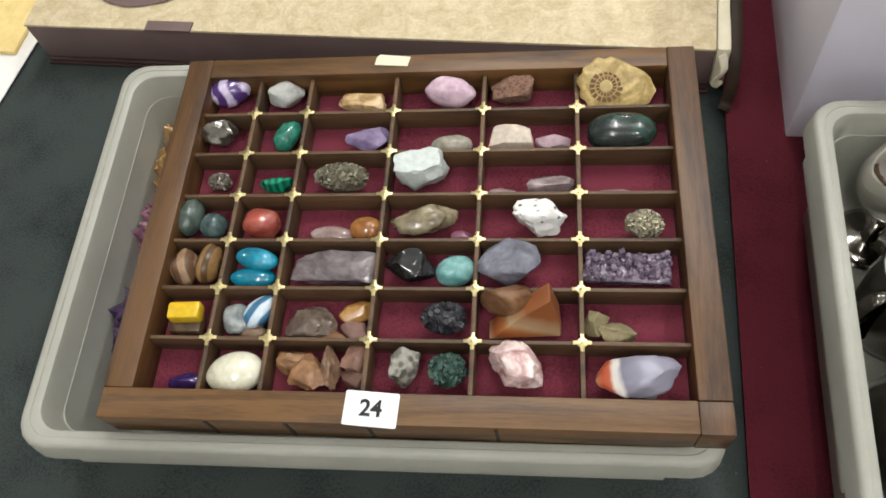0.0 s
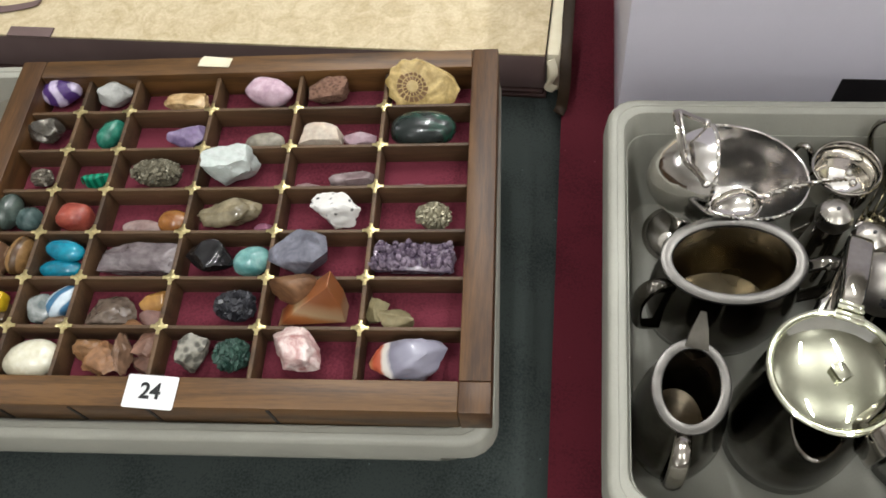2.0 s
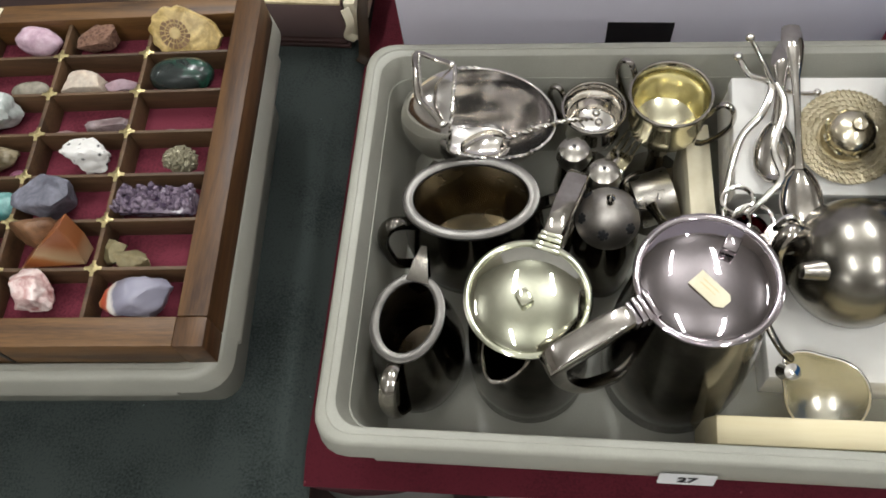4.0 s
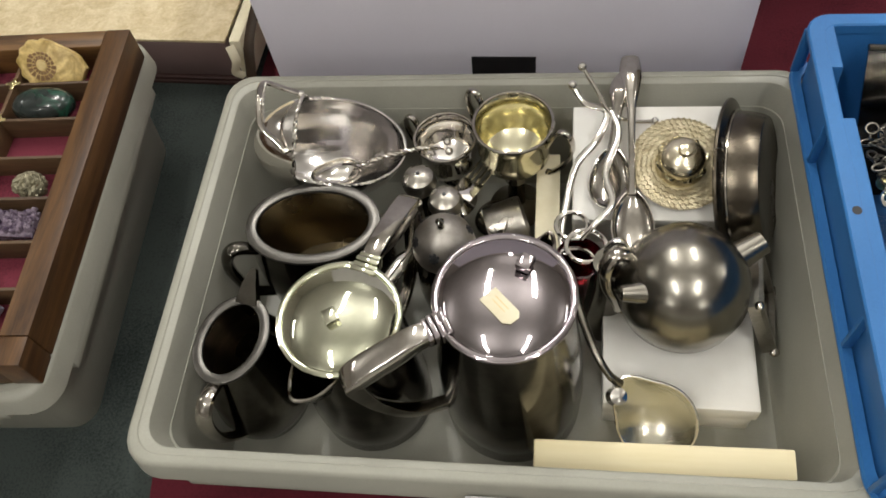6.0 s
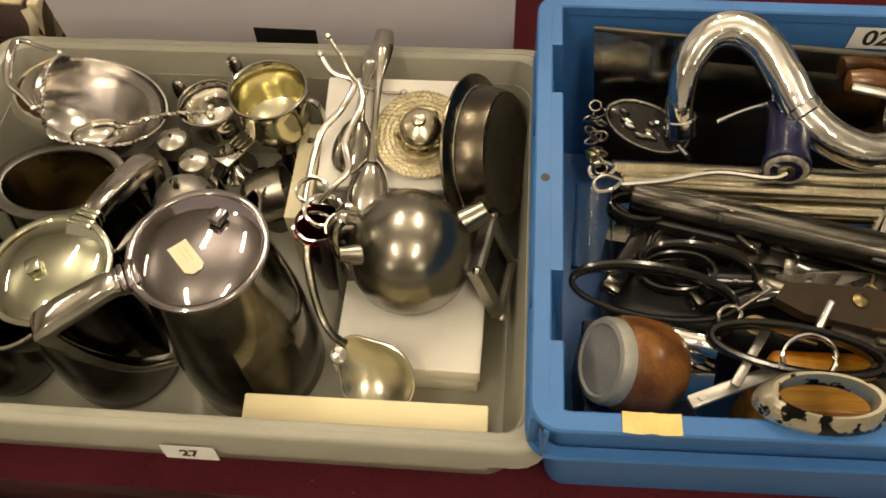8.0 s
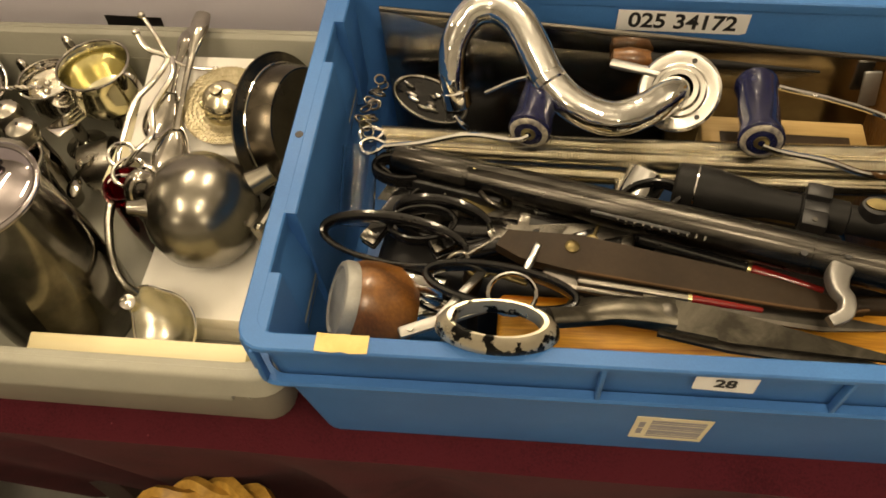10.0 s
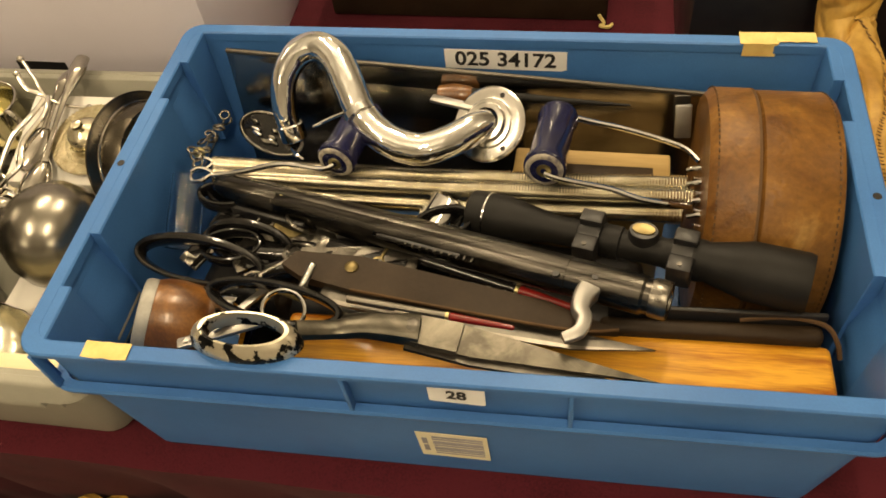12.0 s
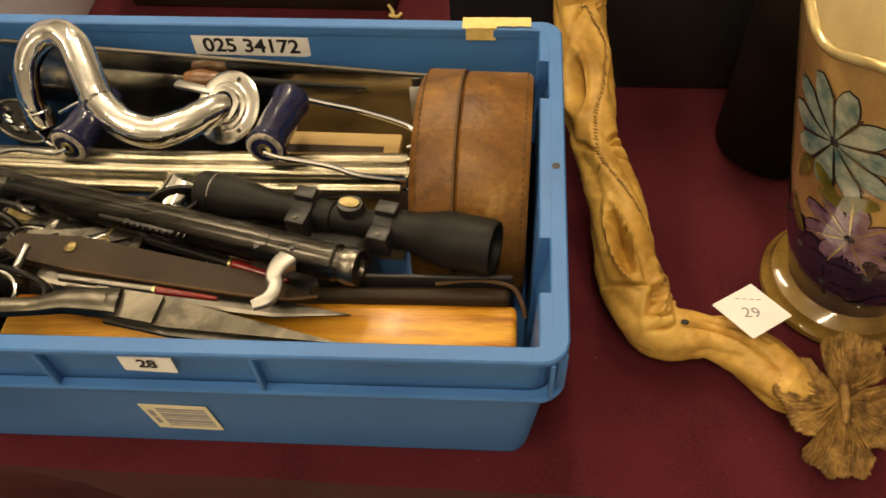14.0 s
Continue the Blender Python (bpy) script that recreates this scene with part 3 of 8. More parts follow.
def blue_crate(m, w, d, h):
    c = thing("storage_crate", "blue plastic stacking crate full of tools and oddments", "crate", m)
    x, y = w / 2, d / 2
    body = skin([rrect(x - 0.024, y - 0.024, 0.014, 0.0), rrect(x - 0.020, y - 0.020, 0.016, 0.004), rrect(x - 0.0085, y - 0.0085, 0.016, h - 0.055), rrect(x - 0.0065, y - 0.0065, 0.016, h - 0.004),
                 rrect(x - 0.0105, y - 0.0105, 0.014, h - 0.004), rrect(x - 0.0125, y - 0.0125, 0.014, h - 0.055), rrect(x - 0.025, y - 0.025, 0.012, 0.02), rrect(x - 0.034, y - 0.034, 0.01, 0.012)])
    part("body", body, BLUEPLAST, c)
    rim = [rrect(x - 0.006, y - 0.006, 0.016, h - 0.006), rrect(x - 0.001, y - 0.001, 0.018, h - 0.006), rrect(x, y, 0.018, h - 0.005), rrect(x, y, 0.018, h - 0.0012), rrect(x - 0.0012, y - 0.0012, 0.017, h),
           rrect(x - 0.0108, y - 0.0108, 0.013, h), rrect(x - 0.012, y - 0.012, 0.012, h - 0.0012), rrect(x - 0.012, y - 0.012, 0.012, h - 0.009), rrect(x - 0.0108, y - 0.0108, 0.012, h - 0.009)]
    part("rim", skin(rim, wrap=True), BLUEPLAST, c)
    z = h - 0.056
    part("lower_flange", skin([rrect(x - 0.008, y - 0.008, 0.016, z), rrect(x - 0.0005, y - 0.0005, 0.018, z), rrect(x + 0.0005, y + 0.0005, 0.018, z + 0.004), rrect(x - 0.001, y - 0.001, 0.018, z + 0.0065), rrect(x - 0.007, y - 0.007, 0.016, z + 0.0065)], wrap=True), BLUEPLAST, c)
    for sy in (-1, 1):
        for k in (-0.965, -0.21, 0.294, 0.965):
            part("rib", box(0.003, 0.0062, 0.0432, 0.0005, (k * x, sy * (y - 0.0037), z + 0.0066)), BLUEPLAST, c)
    for sx in (-1, 1):
        for k in (-0.94, -0.42, 0.42, 0.94):
            part("rib", box(0.0062, 0.003, 0.0432, 0.0005, (sx * (x - 0.0037), k * y, z + 0.0066)), BLUEPLAST, c)
        # broad end strip with the hand grip, broad corners, and notches with sloping floors between them
        for a0, a1 in ((-0.071, 0.071), (0.117, y - 0.0118), (-y + 0.0118, -0.117)):
            b0, b1, zb = (a0, a1, 0.060) if a1 == 0.071 else (max(a0, 0.024 - y), min(a1, y - 0.024), 0.090)
            block_ = skin([[(sx * (x - q), yy, zz) for yy, zz, q in ((a0, h - 0.0002, 0.0104), (a1, h - 0.0002, 0.0104), (b1, zb, 0.0180), (b0, zb, 0.0180))],
                           [(sx * (x - q), yy, zz) for yy, zz, q in ((a0, h - 0.0002, 0.0186), (a1, h - 0.0002, 0.0186), (b1, zb + 0.002, 0.0235), (b0, zb + 0.002, 0.0235))],
                           [(sx * (x - q), yy, zz) for yy, zz, q in ((a0 + 0.0004, h - 0.0014, 0.0196), (a1 - 0.0004, h - 0.0014, 0.0196), (b1 - 0.0004, zb + 0.004, 0.0240), (b0 + 0.0004, zb + 0.004, 0.0240))]])
            part("handle_panel", block_, BLUEPLAST, c, smooth=20)
        for s in (-1, 1):
            g = skin([[(sx * (x - q), s * yy, zz) for yy, zz, q in ((0.0712, h - 0.018, 0.0108), (0.1168, h - 0.018, 0.0108), (0.1168, 0.10, 0.0140), (0.0712, 0.10, 0.0140))],
                      [(sx * (x - 0.0192), s * yy, zz) for yy, zz in ((0.0712, h - 0.058), (0.1168, h - 0.058), (0.1168, 0.10), (0.0712, 0.10))]])
            part("gusset", g, BLUEPLAST, c, smooth=20)
        part("drain_hole", rod((sx * (x - 0.0072), -0.003, h - 0.002), (sx * (x - 0.0072), -0.003, h + 0.0003), 0.0031), BLACK, c)
    # the long sides splay a little towards one end
    for ob in c.children:
        for v in ob.data.vertices:
            v.co.y *= 1 + splay(v.co.x, v.co.y) / y
    return c


crate_c = blue_crate(pose(*CRATE_C), 0.578, 0.340, 0.187)
lot_label(crate_c, "28", pose(LABEL_28X - 0.004, -0.1709, 0.1685, 88, 0, -1), h=0.020)
plate = part("stock_label", box(0.108, 0.0006, 0.021, 0, (LABEL_CX, 0.1597, 0.1535)), LABEL, crate_c, "white label with a printed number", pose(0, 0, 0, 0, 1.0, 0))
letters("025 34172", 0.0152, INK, plate, pose(LABEL_CX, 0.1593, 0.1640, 90, 0, 0), bold=0.0005)
code = part("barcode_label", box(0.053, 0.0005, 0.050, 0, (0, 0, 0)), PAPER, crate_c, "worn paper label with dark bars", pose(BAR_X - 0.004, -0.1574, 0.0365, 5.0, 0, 0))
for k in range(9):
    part("bar", box(0.038, 0.0003, 0.0018 + 0.0008 * (k % 3), 0, (0.004, -0.0004, 0.007 + k * 0.0042)), PENCIL, code)
for k in range(2):
    part("bar", box(0.004, 0.0003, 0.012, 0, (-0.021, -0.0004, 0.012 + k * 0.015)), PENCIL, code)


def tape_strip(x, y, z, w, d, seed):
    loops = []
    for s in range(7):
        u = s / 6 - 0.5
        j = 0.0005 * math.sin(s * 2.3 + seed)
        loops.append([(u * w, -d / 2 + j, 0.0002), (u * w, d / 2 + j * 0.5, 0.0002), (u * w, d / 2 + j * 0.5, 0.0007), (u * w, -d / 2 + j, 0.0007)])
    return part("masking_tape", skin(loops), TAPE, crate_c, "yellowed strip of masking tape", pose(x, y, z, 0, 0, 0))


tape_strip(TAPE_FX, -0.1714, 0.1874, 0.033, 0.0125, 1)
tape_strip(TAPE_BX - 0.019, 0.164, 0.1874, 0.030, 0.015, 2)
tape_strip(TAPE_BX + 0.010, 0.165, 0.1879, 0.031, 0.012, 4)
part("masking_tape", box(0.026, 0.0006, 0.012, 0, (TAPE_BX - 0.018, 0.1572, 0.175)), TAPE, crate_c, "yellowed strip of masking tape")

# ---------------------------------------------------------------- specimen tray
tray = thing("specimen_tray", "dark wooden specimen tray with brass-studded compartments, resting on a crate", "tray", pose(*TRAY))
IW, IH, RW, TH = 0.394, 0.284, 0.0225, 0.034
COLS = [0.0, 0.046, 0.092, 0.1673, 0.2429, 0.3199, IW]
ROWS_Y = [0.0413 * k for k in range(7)] + [IH]
part("base_panel", box(IW + 0.02, IH + 0.02, 0.004, 0.0005, (IW / 2, IH / 2, 0.0)), DIVIDER, tray)
part("velvet_lining", box(IW - 0.001, IH - 0.001, 0.0016, 0.0, (IW / 2, IH / 2, 0.0041)), VELVET, tray, "burgundy velvet lining")
part("rail", box(IW + RW, RW, TH, 0.0012, (IW / 2 - RW / 2, -RW / 2, 0)), TRAYWOOD_X, tray)
part("rail", box(IW, 0.020, TH, 0.0012, (IW / 2, IH + 0.010, 0)), TRAYWOOD_X, tray)
part("rail", box(RW, IH + 0.020, TH + 0.0004, 0.0012, (-RW / 2, IH / 2 + 0.010, 0)), TRAYWOOD_Y, tray)
part("rail", box(RW, IH + 0.020, TH + 0.0004, 0.0012, (IW + RW / 2, IH / 2 + 0.010, 0)), TRAYWOOD_Y, tray)
part("corner_block", box(RW, RW, TH + 0.0002, 0.0012, (IW + RW / 2, -RW / 2 - 0.0004, 0)), TRAYWOOD_Y, tray)
for k in (0.058, 0.116, 0.174, 0.262):
    part("saw_mark", box(0.0024, 0.0008, 0.028, 0.0, (0, 0, 0)), INK, tray, "dark slot in the rail", pose(k, -RW - 0.0003, 0.003, 0, -1, 0))
for x in COLS[1:-1]:
    part("divider", box(0.0034, IH, 0.024, 0.0006, (x, IH / 2, 0.0042)), DIVIDER, tray)
for y in ROWS_Y[1:-1]:
    part("divider", box(IW, 0.0030, 0.0236, 0.0006, (IW / 2, y, 0.0042)), DIVIDER, tray)
stud = box(0.0135, 0.0030, 0.0009, 0.0003)
stud = box(0.0030, 0.0135, 0.0009, 0.0003, bm=stud)
for a in (45, 135):
    stud = join(stud, move(box(0.0076, 0.0024, 0.0010, 0.0003), pose(0, 0, 0, 0, 0, a)))
stud = join(stud, ball(0.0015, (0, 0, 0.0009), (1, 1, 0.6), sub=2))
move(stud, Matrix.Diagonal((0.98, 0.98, 1, 1)))
stud_mesh = finish(stud, "brass_stud", BRASS)
for x in COLS[1:-1]:
    for y in ROWS_Y[1:-1]:
        part("brass_stud", stud_mesh, None, tray, "", pose(x, y, 0.0282))
lot_label(tray, "24", pose(*TAG24), w=0.038, h=0.024)
part("paper_scrap", skin([[(-0.015, -0.0055, 0), (0.014, -0.006, 0), (0.0155, 0.004, 0.0), (-0.012, 0.0062, 0), (-0.0145, 0.002, 0)], [(-0.015, -0.0055, 0.0005), (0.014, -0.006, 0.0005), (0.0155, 0.004, 0.0009), (-0.012, 0.0062, 0.0005), (-0.0145, 0.002, 0.0005)]]), PAPER, tray, "torn scrap of cream paper", pose(0.163, IH + 0.013, TH + 0.0006, 0, 0, -4))

# ---------------------------------------------------------------- behind the crates
folio = thing("portfolio", "large brown cloth-backed portfolio with marbled boards and tie ribbons", "portfolio", pose(*FOLIO))
FL, FD = 0.765, 0.52
part("spine", box(FL, 0.012, 0.050, 0.003, (0, 0.006, 0.010)), BROWNBOARD, folio)
part("lower_board", box(FL + 0.002, FD, 0.0045, 0.001, (0, FD / 2 - 0.004, 0.0)), SPINEDARK, folio)
part("page_block", box(FL - 0.02, FD - 0.02, 0.050, 0.002, (0, FD / 2 + 0.012, 0.005)), PAPER, folio)
part("upper_board", box(FL, FD, 0.0035, 0.001, (0, FD / 2, 0.0595)), MARBLED, folio)
part("spine_fold", box(FL - 0.004, 0.008, 0.0045, 0.0015, (0, 0.001, 0.0052)), SPINEDARK, folio)
part("corner_strip", box(0.014, FD - 0.01, 0.056, 0.004, (FL / 2 + 0.008, FD / 2 - 0.002, 0.004)), PAPER, folio, "frayed beige edge")
part("ribbon", tube([(FL / 2 + 0.018, 0.10, 0.062), (FL / 2 + 0.020, 0.02, 0.055), (FL / 2 + 0.021, -0.008, 0.030), (FL / 2 + 0.019, -0.018, 0.006), (FL / 2 + 0.016, -0.026, 0.003)], 0.0012, wide=5.0, n=8), DARKLEATHER, folio, "limp brown tie ribbon")
part("ribbon", tube([(FL / 2 + 0.006, -0.004, 0.060), (FL / 2 + 0.010, -0.010, 0.045), (FL / 2 + 0.004, -0.010, 0.028), (FL / 2 + 0.010, -0.006, 0.018)], 0.0012, wide=4.0, n=8), PAPER, folio, "curled frayed ribbon end")
strip = []
for px, py, pz in curve_points([(-0.33, 0.10, 0.0640), (-0.305, 0.052, 0.0645), (-0.262, 0.036, 0.0650), (-0.225, 0.043, 0.0645), (-0.208, 0.050, 0.0650)], 6):
    strip.append([(px, py - 0.0055, pz), (px + 0.002, py + 0.0055, pz), (px + 0.002, py + 0.0055, pz + 0.0008), (px, py - 0.0055, pz + 0.0008)])
part("ribbon", skin(strip), BROWNBOARD, folio, "limp brown tie ribbon")
part("loose_flap", box(0.055, 0.014, 0.002, 0.0004, (-0.20, 0.004, 0.0632)), BROWNBOARD, folio)

carton = thing("cardboard_carton", "plain white cardboard carton with a black printed tab", "carton", pose(*CARTON))
CW, CD, CH = 0.440, 0.30, 0.34
part("body", box(CW, CD, CH, 0.002, (0, CD / 2, 0)), BOXWHITE, carton)
part("printed_tab", box(0.060, 0.0008, 0.034, 0, (0, -0.0004, 0.058)), BLACK, carton, "black printed tab", pose(-0.001 + TAB_X, 0, 0, 0, 1.5, 0))
part("flap", box(CW - 0.002, 0.10, 0.003, 0.0008, (0, 0.06, CH + 0.001)), BOXWHITE, carton)

case = thing("black_case", "black leatherette case with a gilt tassel, lying on the cloth", "case", pose(0.955, 0.74, 0.001, 0, 0, -1.5))
part("body", box(0.35, 0.26, 0.09, 0.004, (0, 0.13, 0)), DARKLEATHER, case)
part("lid", box(0.352, 0.262, 0.012, 0.003, (0, 0.13, 0.0905)), BLACK, case)
part("tassel", tube([(0.165, -0.002, 0.012), (0.172, -0.008, 0.004), (0.168, -0.012, 0.003), (0.178, -0.014, 0.003), (0.182, -0.008, 0.003)], 0.0022, n=7), TAPE, case, "yellow silk tassel")
trunk = thing("black_box", "large plain black box standing on the cloth", "box", pose(1.46, 0.597, 0.001, 0, 0, 0))
part("body", box(0.50, 0.34, 0.20, 0.004, (0, 0.17, 0)), BLACK, trunk)
part("lid", box(0.506, 0.346, 0.02, 0.003, (0, 0.17, 0.201)), BLACK, trunk)

single("white_paper", box(0.42, 0.34, 0.0012, 0), CARDWHITE, "large creased sheet of white paper beside the cloth", "paper", pose(-0.806, 0.575, 0.003, 0, 0, -8))
single("tan_folder", box(0.40, 0.30, 0.006, 0.001), TAPE, "tan card folder lying behind the white paper", "folder", pose(-0.790, 0.80, 0.0050, 0, 0, -4))

# ---------------------------------------------------------------- minerals
def tumbled(l, w, h, seed, rough=0.10, freq=1.3, sub=4, square=1.0):
    b = bmesh.new()
    bmesh.ops.create_icosphere(b, subdivisions=sub, radius=1)
    for v in b.verts:
        c = v.co.normalized()
        c = Vector([math.copysign(abs(q) ** square, q) for q in c])
        k = 1 + rough * noise.noise(c * freq + Vector((seed, seed * 0.7, 0))) + rough * 0.4 * noise.noise(c * freq * 3 + Vector((0, seed, 3)))
        v.co = Vector((c.x * l / 2 * k, c.y * w / 2 * k, c.z * h / 2 * k))
    return seat(b)


def seat(b):
    z = min(v.co.z for v in b.verts)
    for v in b.verts:
        v.co.z = max(v.co.z - z - 0.0004, 0.0)
    return b


def rugged(l, w, h, seed, rough=0.28, freq=2.2, sub=4):
    b = bmesh.new()
    bmesh.ops.create_icosphere(b, subdivisions=sub, radius=1)
    for v in b.verts:
        c = v.co.normalized()
        q = c * freq + Vector((seed, 0, seed))
        k = 0.9 + rough * noise.noise(q) + rough * 0.5 * noise.noise(q * 2.7) + rough * 0.28 * noise.noise(q * 7)
        v.co = Vector((c.x * l / 2 * k, c.y * w / 2 * k, c.z * h / 2 * k))
    return seat(b)


def hewn(l, w, h, seed, cuts=14, rough=0.05, near=0.62, blocky=False, sub=4):
    """A broken stone: a ball or block cut flat by many planes, with fine roughness."""
    rnd = random.Random(seed)
    b = bmesh.new()
    bmesh.ops.create_icosphere(b, subdivisions=sub, radius=1)
    pts = [v.co.normalized() * 1.25 for v in b.verts]
    planes = []
    if blocky:
        for n in ((1, 0, 0), (-1, 0, 0), (0, 1, 0), (0, -1, 0), (0, 0, 1), (0, 0, -1)):
            planes.append(((Vector(n) + Vector((rnd.uniform(-0.2, 0.2), rnd.uniform(-0.2, 0.2), rnd.uniform(-0.2, 0.2)))).normalized(), rnd.uniform(0.78, 0.95)))
    for _ in range(cuts):
        planes.append((Vector((rnd.gauss(0, 1), rnd.gauss(0, 1), rnd.gauss(0, 0.8))).normalized(), rnd.uniform(near, 1.0)))
    for v, p in zip(b.verts, pts):
        p = p.copy()
        for _ in range(2):
            for n, d in planes:
                e = p.dot(n) - d
                if e > 0:
                    p -= n * e
        q = p * 2.5 + Vector((seed, 0, seed * 0.3))
        p *= 1 + rough * noise.noise(q) + rough * 0.6 * noise.noise(q * 3.1) + rough * 0.35 * noise.noise(q * 8)
        v.co = p
    for ax, size in enumerate((l, w, h)):
        lo, hi = min(v.co[ax] for v in b.verts), max(v.co[ax] for v in b.verts)
        for v in b.verts:
            v.co[ax] = (v.co[ax] - (lo + hi) / 2) * size / (hi - lo)
    return seat(b)


def faceted(l, w, h, seed, count=16, bevel=0.0):
    return hewn(l, w, h, seed, 12, 0.02)


def chunk(l, w, h, seed, rough=0.12):
    """A split block with broken faces."""
    return hewn(l, w, h, seed, 7, rough * 0.45, 0.75, True)


def spiky(l, w, h, seed, count=60, size=0.004, base=True):
    """A bed of small six-sided crystal points on a matrix."""
    rnd = random.Random(seed)
    b = rugged(l * 0.95, w * 0.95, h * 0.75, seed, 0.15, 2.0, 3) if base else bmesh.new()
    for _ in range(count):
        a, q = rnd.uniform(0, 6.283), math.sqrt(rnd.random())
        x, y = q * math.cos(a) * l * 0.45, q * math.sin(a) * w * 0.45
        z = h * (0.42 + 0.30 * math.sqrt(max(0, 1 - q * q)))
        s = size * rnd.uniform(0.6, 1.3)
        c = lathe([(s * 0.55, -s), (s * 0.6, s * 0.4), (0, s * 1.3)], 6)
        move(c, pose(x, y, z, rnd.uniform(-35, 35), rnd.uniform(-35, 35), rnd.uniform(0, 60)))
        join(b, c)
    return b


def cubes(l, w, h, seed, count=40, size=0.004):
    """Intergrown cubic crystals, as in pyrite."""
    rnd = random.Random(seed)
    b = rugged(l * 0.9, w * 0.9, h * 0.85, seed, 0.2, 2.0, 3)
    for _ in range(count):
        a, q = rnd.uniform(0, 6.283), math.sqrt(rnd.random())
        x, y = q * math.cos(a) * l * 0.44, q * math.sin(a) * w * 0.44
        z = h * (0.40 + 0.42 * math.sqrt(max(0, 1 - q * q)))
        s = size * rnd.uniform(0.5, 1.2)
        join(b, move(box(s, s, s, 0, (0, 0, -s / 2)), pose(x, y, z, rnd.uniform(0, 90), rnd.uniform(0, 90), rnd.uniform(0, 90))))
    return b


TRAY_FLOOR = 0.1302 + 0.0058


def mineral(name, bm, material, label, x, y, rz=0.0, z=TRAY_FLOOR, rx=0.0, ry=0.0, smooth=38):
    return single(name, bm, material, label, "mineral", pose(x, y, z, rx, ry, rz) @ Matrix.Diagonal((1.15, 1.15, 1.22, 1)), group="mineral specimens", smooth=smooth)


def layered(name, stops, axis, length, wander=0.16, rough=0.3, coat=0.2, scale=60.0):
    """A stone of coloured layers across one axis; stops: place from 0 to 1 and colour."""
    m, n, l, p = nodes_of(name + "_stone")
    co, dot, add, ns = n.new("ShaderNodeTexCoord"), n.new("ShaderNodeVectorMath"), n.new("ShaderNodeMath"), n.new("ShaderNodeTexNoise")
    dot.operation, add.operation = "DOT_PRODUCT", "MULTIPLY_ADD"
    dot.inputs[1].default_value = tuple(q / length for q in axis)
    l.new(co.outputs["Object"], dot.inputs[0])
    l.new(co.outputs["Object"], ns.inputs["Vector"])
    ns.inputs["Scale"].default_value, ns.inputs["Detail"].default_value = scale, 6.0
    add.inputs[1].default_value = wander
    l.new(ns.outputs["Fac"], add.inputs[0])
    l.new(dot.outputs["Value"], add.inputs[2])
    up = n.new("ShaderNodeMath")
    up.inputs[1].default_value = 0.5 - wander / 2
    l.new(add.outputs[0], up.inputs[0])
    ramp = n.new("ShaderNodeValToRGB")
    e = ramp.color_ramp.elements
    e[0].position, e[0].color = stops[0][0], (*stops[0][1], 1)
    e[1].position, e[1].color = stops[-1][0], (*stops[-1][1], 1)
    for at, c in stops[1:-1]:
        x = e.new(at)
        x.color = (*c, 1)
    l.new(up.outputs[0], ramp.inputs["Fac"])
    l.new(ramp.outputs["Color"], p.inputs["Base Color"])
    b = n.new("ShaderNodeBump")
    b.inputs["Strength"].default_value, b.inputs["Distance"].default_value = 0.3, 0.0008
    l.new(ns.outputs["Fac"], b.inputs["Height"])
    l.new(b.outputs["Normal"], p.inputs["Normal"])
    p.inputs["Roughness"].default_value, p.inputs["Coat Weight"].default_value = rough, coat
    return m


def stone(name, c1, c2, **k):
    k.setdefault("rough", 0.25)
    k.setdefault("bump", 0.3)
    k.setdefault("bscale", 260.0)
    k.setdefault("distortion", 0.8)
    k.setdefault("each", 1.0)
    k.setdefault("grain", 0.42)
    dim = lambda c: tuple(v * (0.72 if max(c) < 0.6 else 0.88) for v in c)
    c1, c2 = tuple(v * 0.78 for v in dim(c1)), tuple(min(0.85, v * 1.15) for v in dim(c2))
    if k.get("c3"):
        k["c3"] = dim(k["c3"])
    return mat(name + "_stone", c1, c2, **k)


V = 180  # fully smooth
mineral("banded_amethyst", tumbled(0.032, 0.024, 0.020, 1, 0.12), stone("banded_amethyst", (0.13, 0.06, 0.27), (0.56, 0.48, 0.64), kind="bands", scale=24, distortion=5, rough=0.12, coat=0.5, spread=(0.45, 0.8)), "polished purple and white banded amethyst pebble in a tray compartment", -0.226, 0.466, 20, smooth=V)
mineral("quartz_pebble", hewn(0.028, 0.020, 0.018, 5, 22, 0.05, 0.8), stone("milky_quartz", (0.62, 0.62, 0.58), (0.50, 0.50, 0.47), rough=0.3), "milky white quartz pebble in a tray compartment", -0.172, 0.463)
mineral("citrine_chunk", hewn(0.038, 0.018, 0.013, 3, 9, 0.10), stone("citrine", (0.50, 0.29, 0.10), (0.62, 0.45, 0.24), scale=90, rough=0.3), "rough honey-coloured citrine chunk in a tray compartment", -0.102, 0.458, -5)
mineral("rose_quartz", tumbled(0.038, 0.022, 0.022, 9, 0.12), stone("rose_quartz", (0.62, 0.40, 0.50), (0.70, 0.52, 0.60), rough=0.14, coat=0.4), "smooth pale pink rose quartz in a tray compartment", -0.026, 0.466, -6, smooth=V)
mineral("lava_rock", chunk(0.032, 0.019, 0.016, 4, 0.2), stone("lava", (0.17, 0.085, 0.055), (0.27, 0.15, 0.10), kind="cells", scale=330, rough=0.9, bump=0.9, bscale=500, bdist=0.002, spread=(0.1, 0.6)), "porous brown lava rock in a tray compartment", 0.027, 0.471, 8)

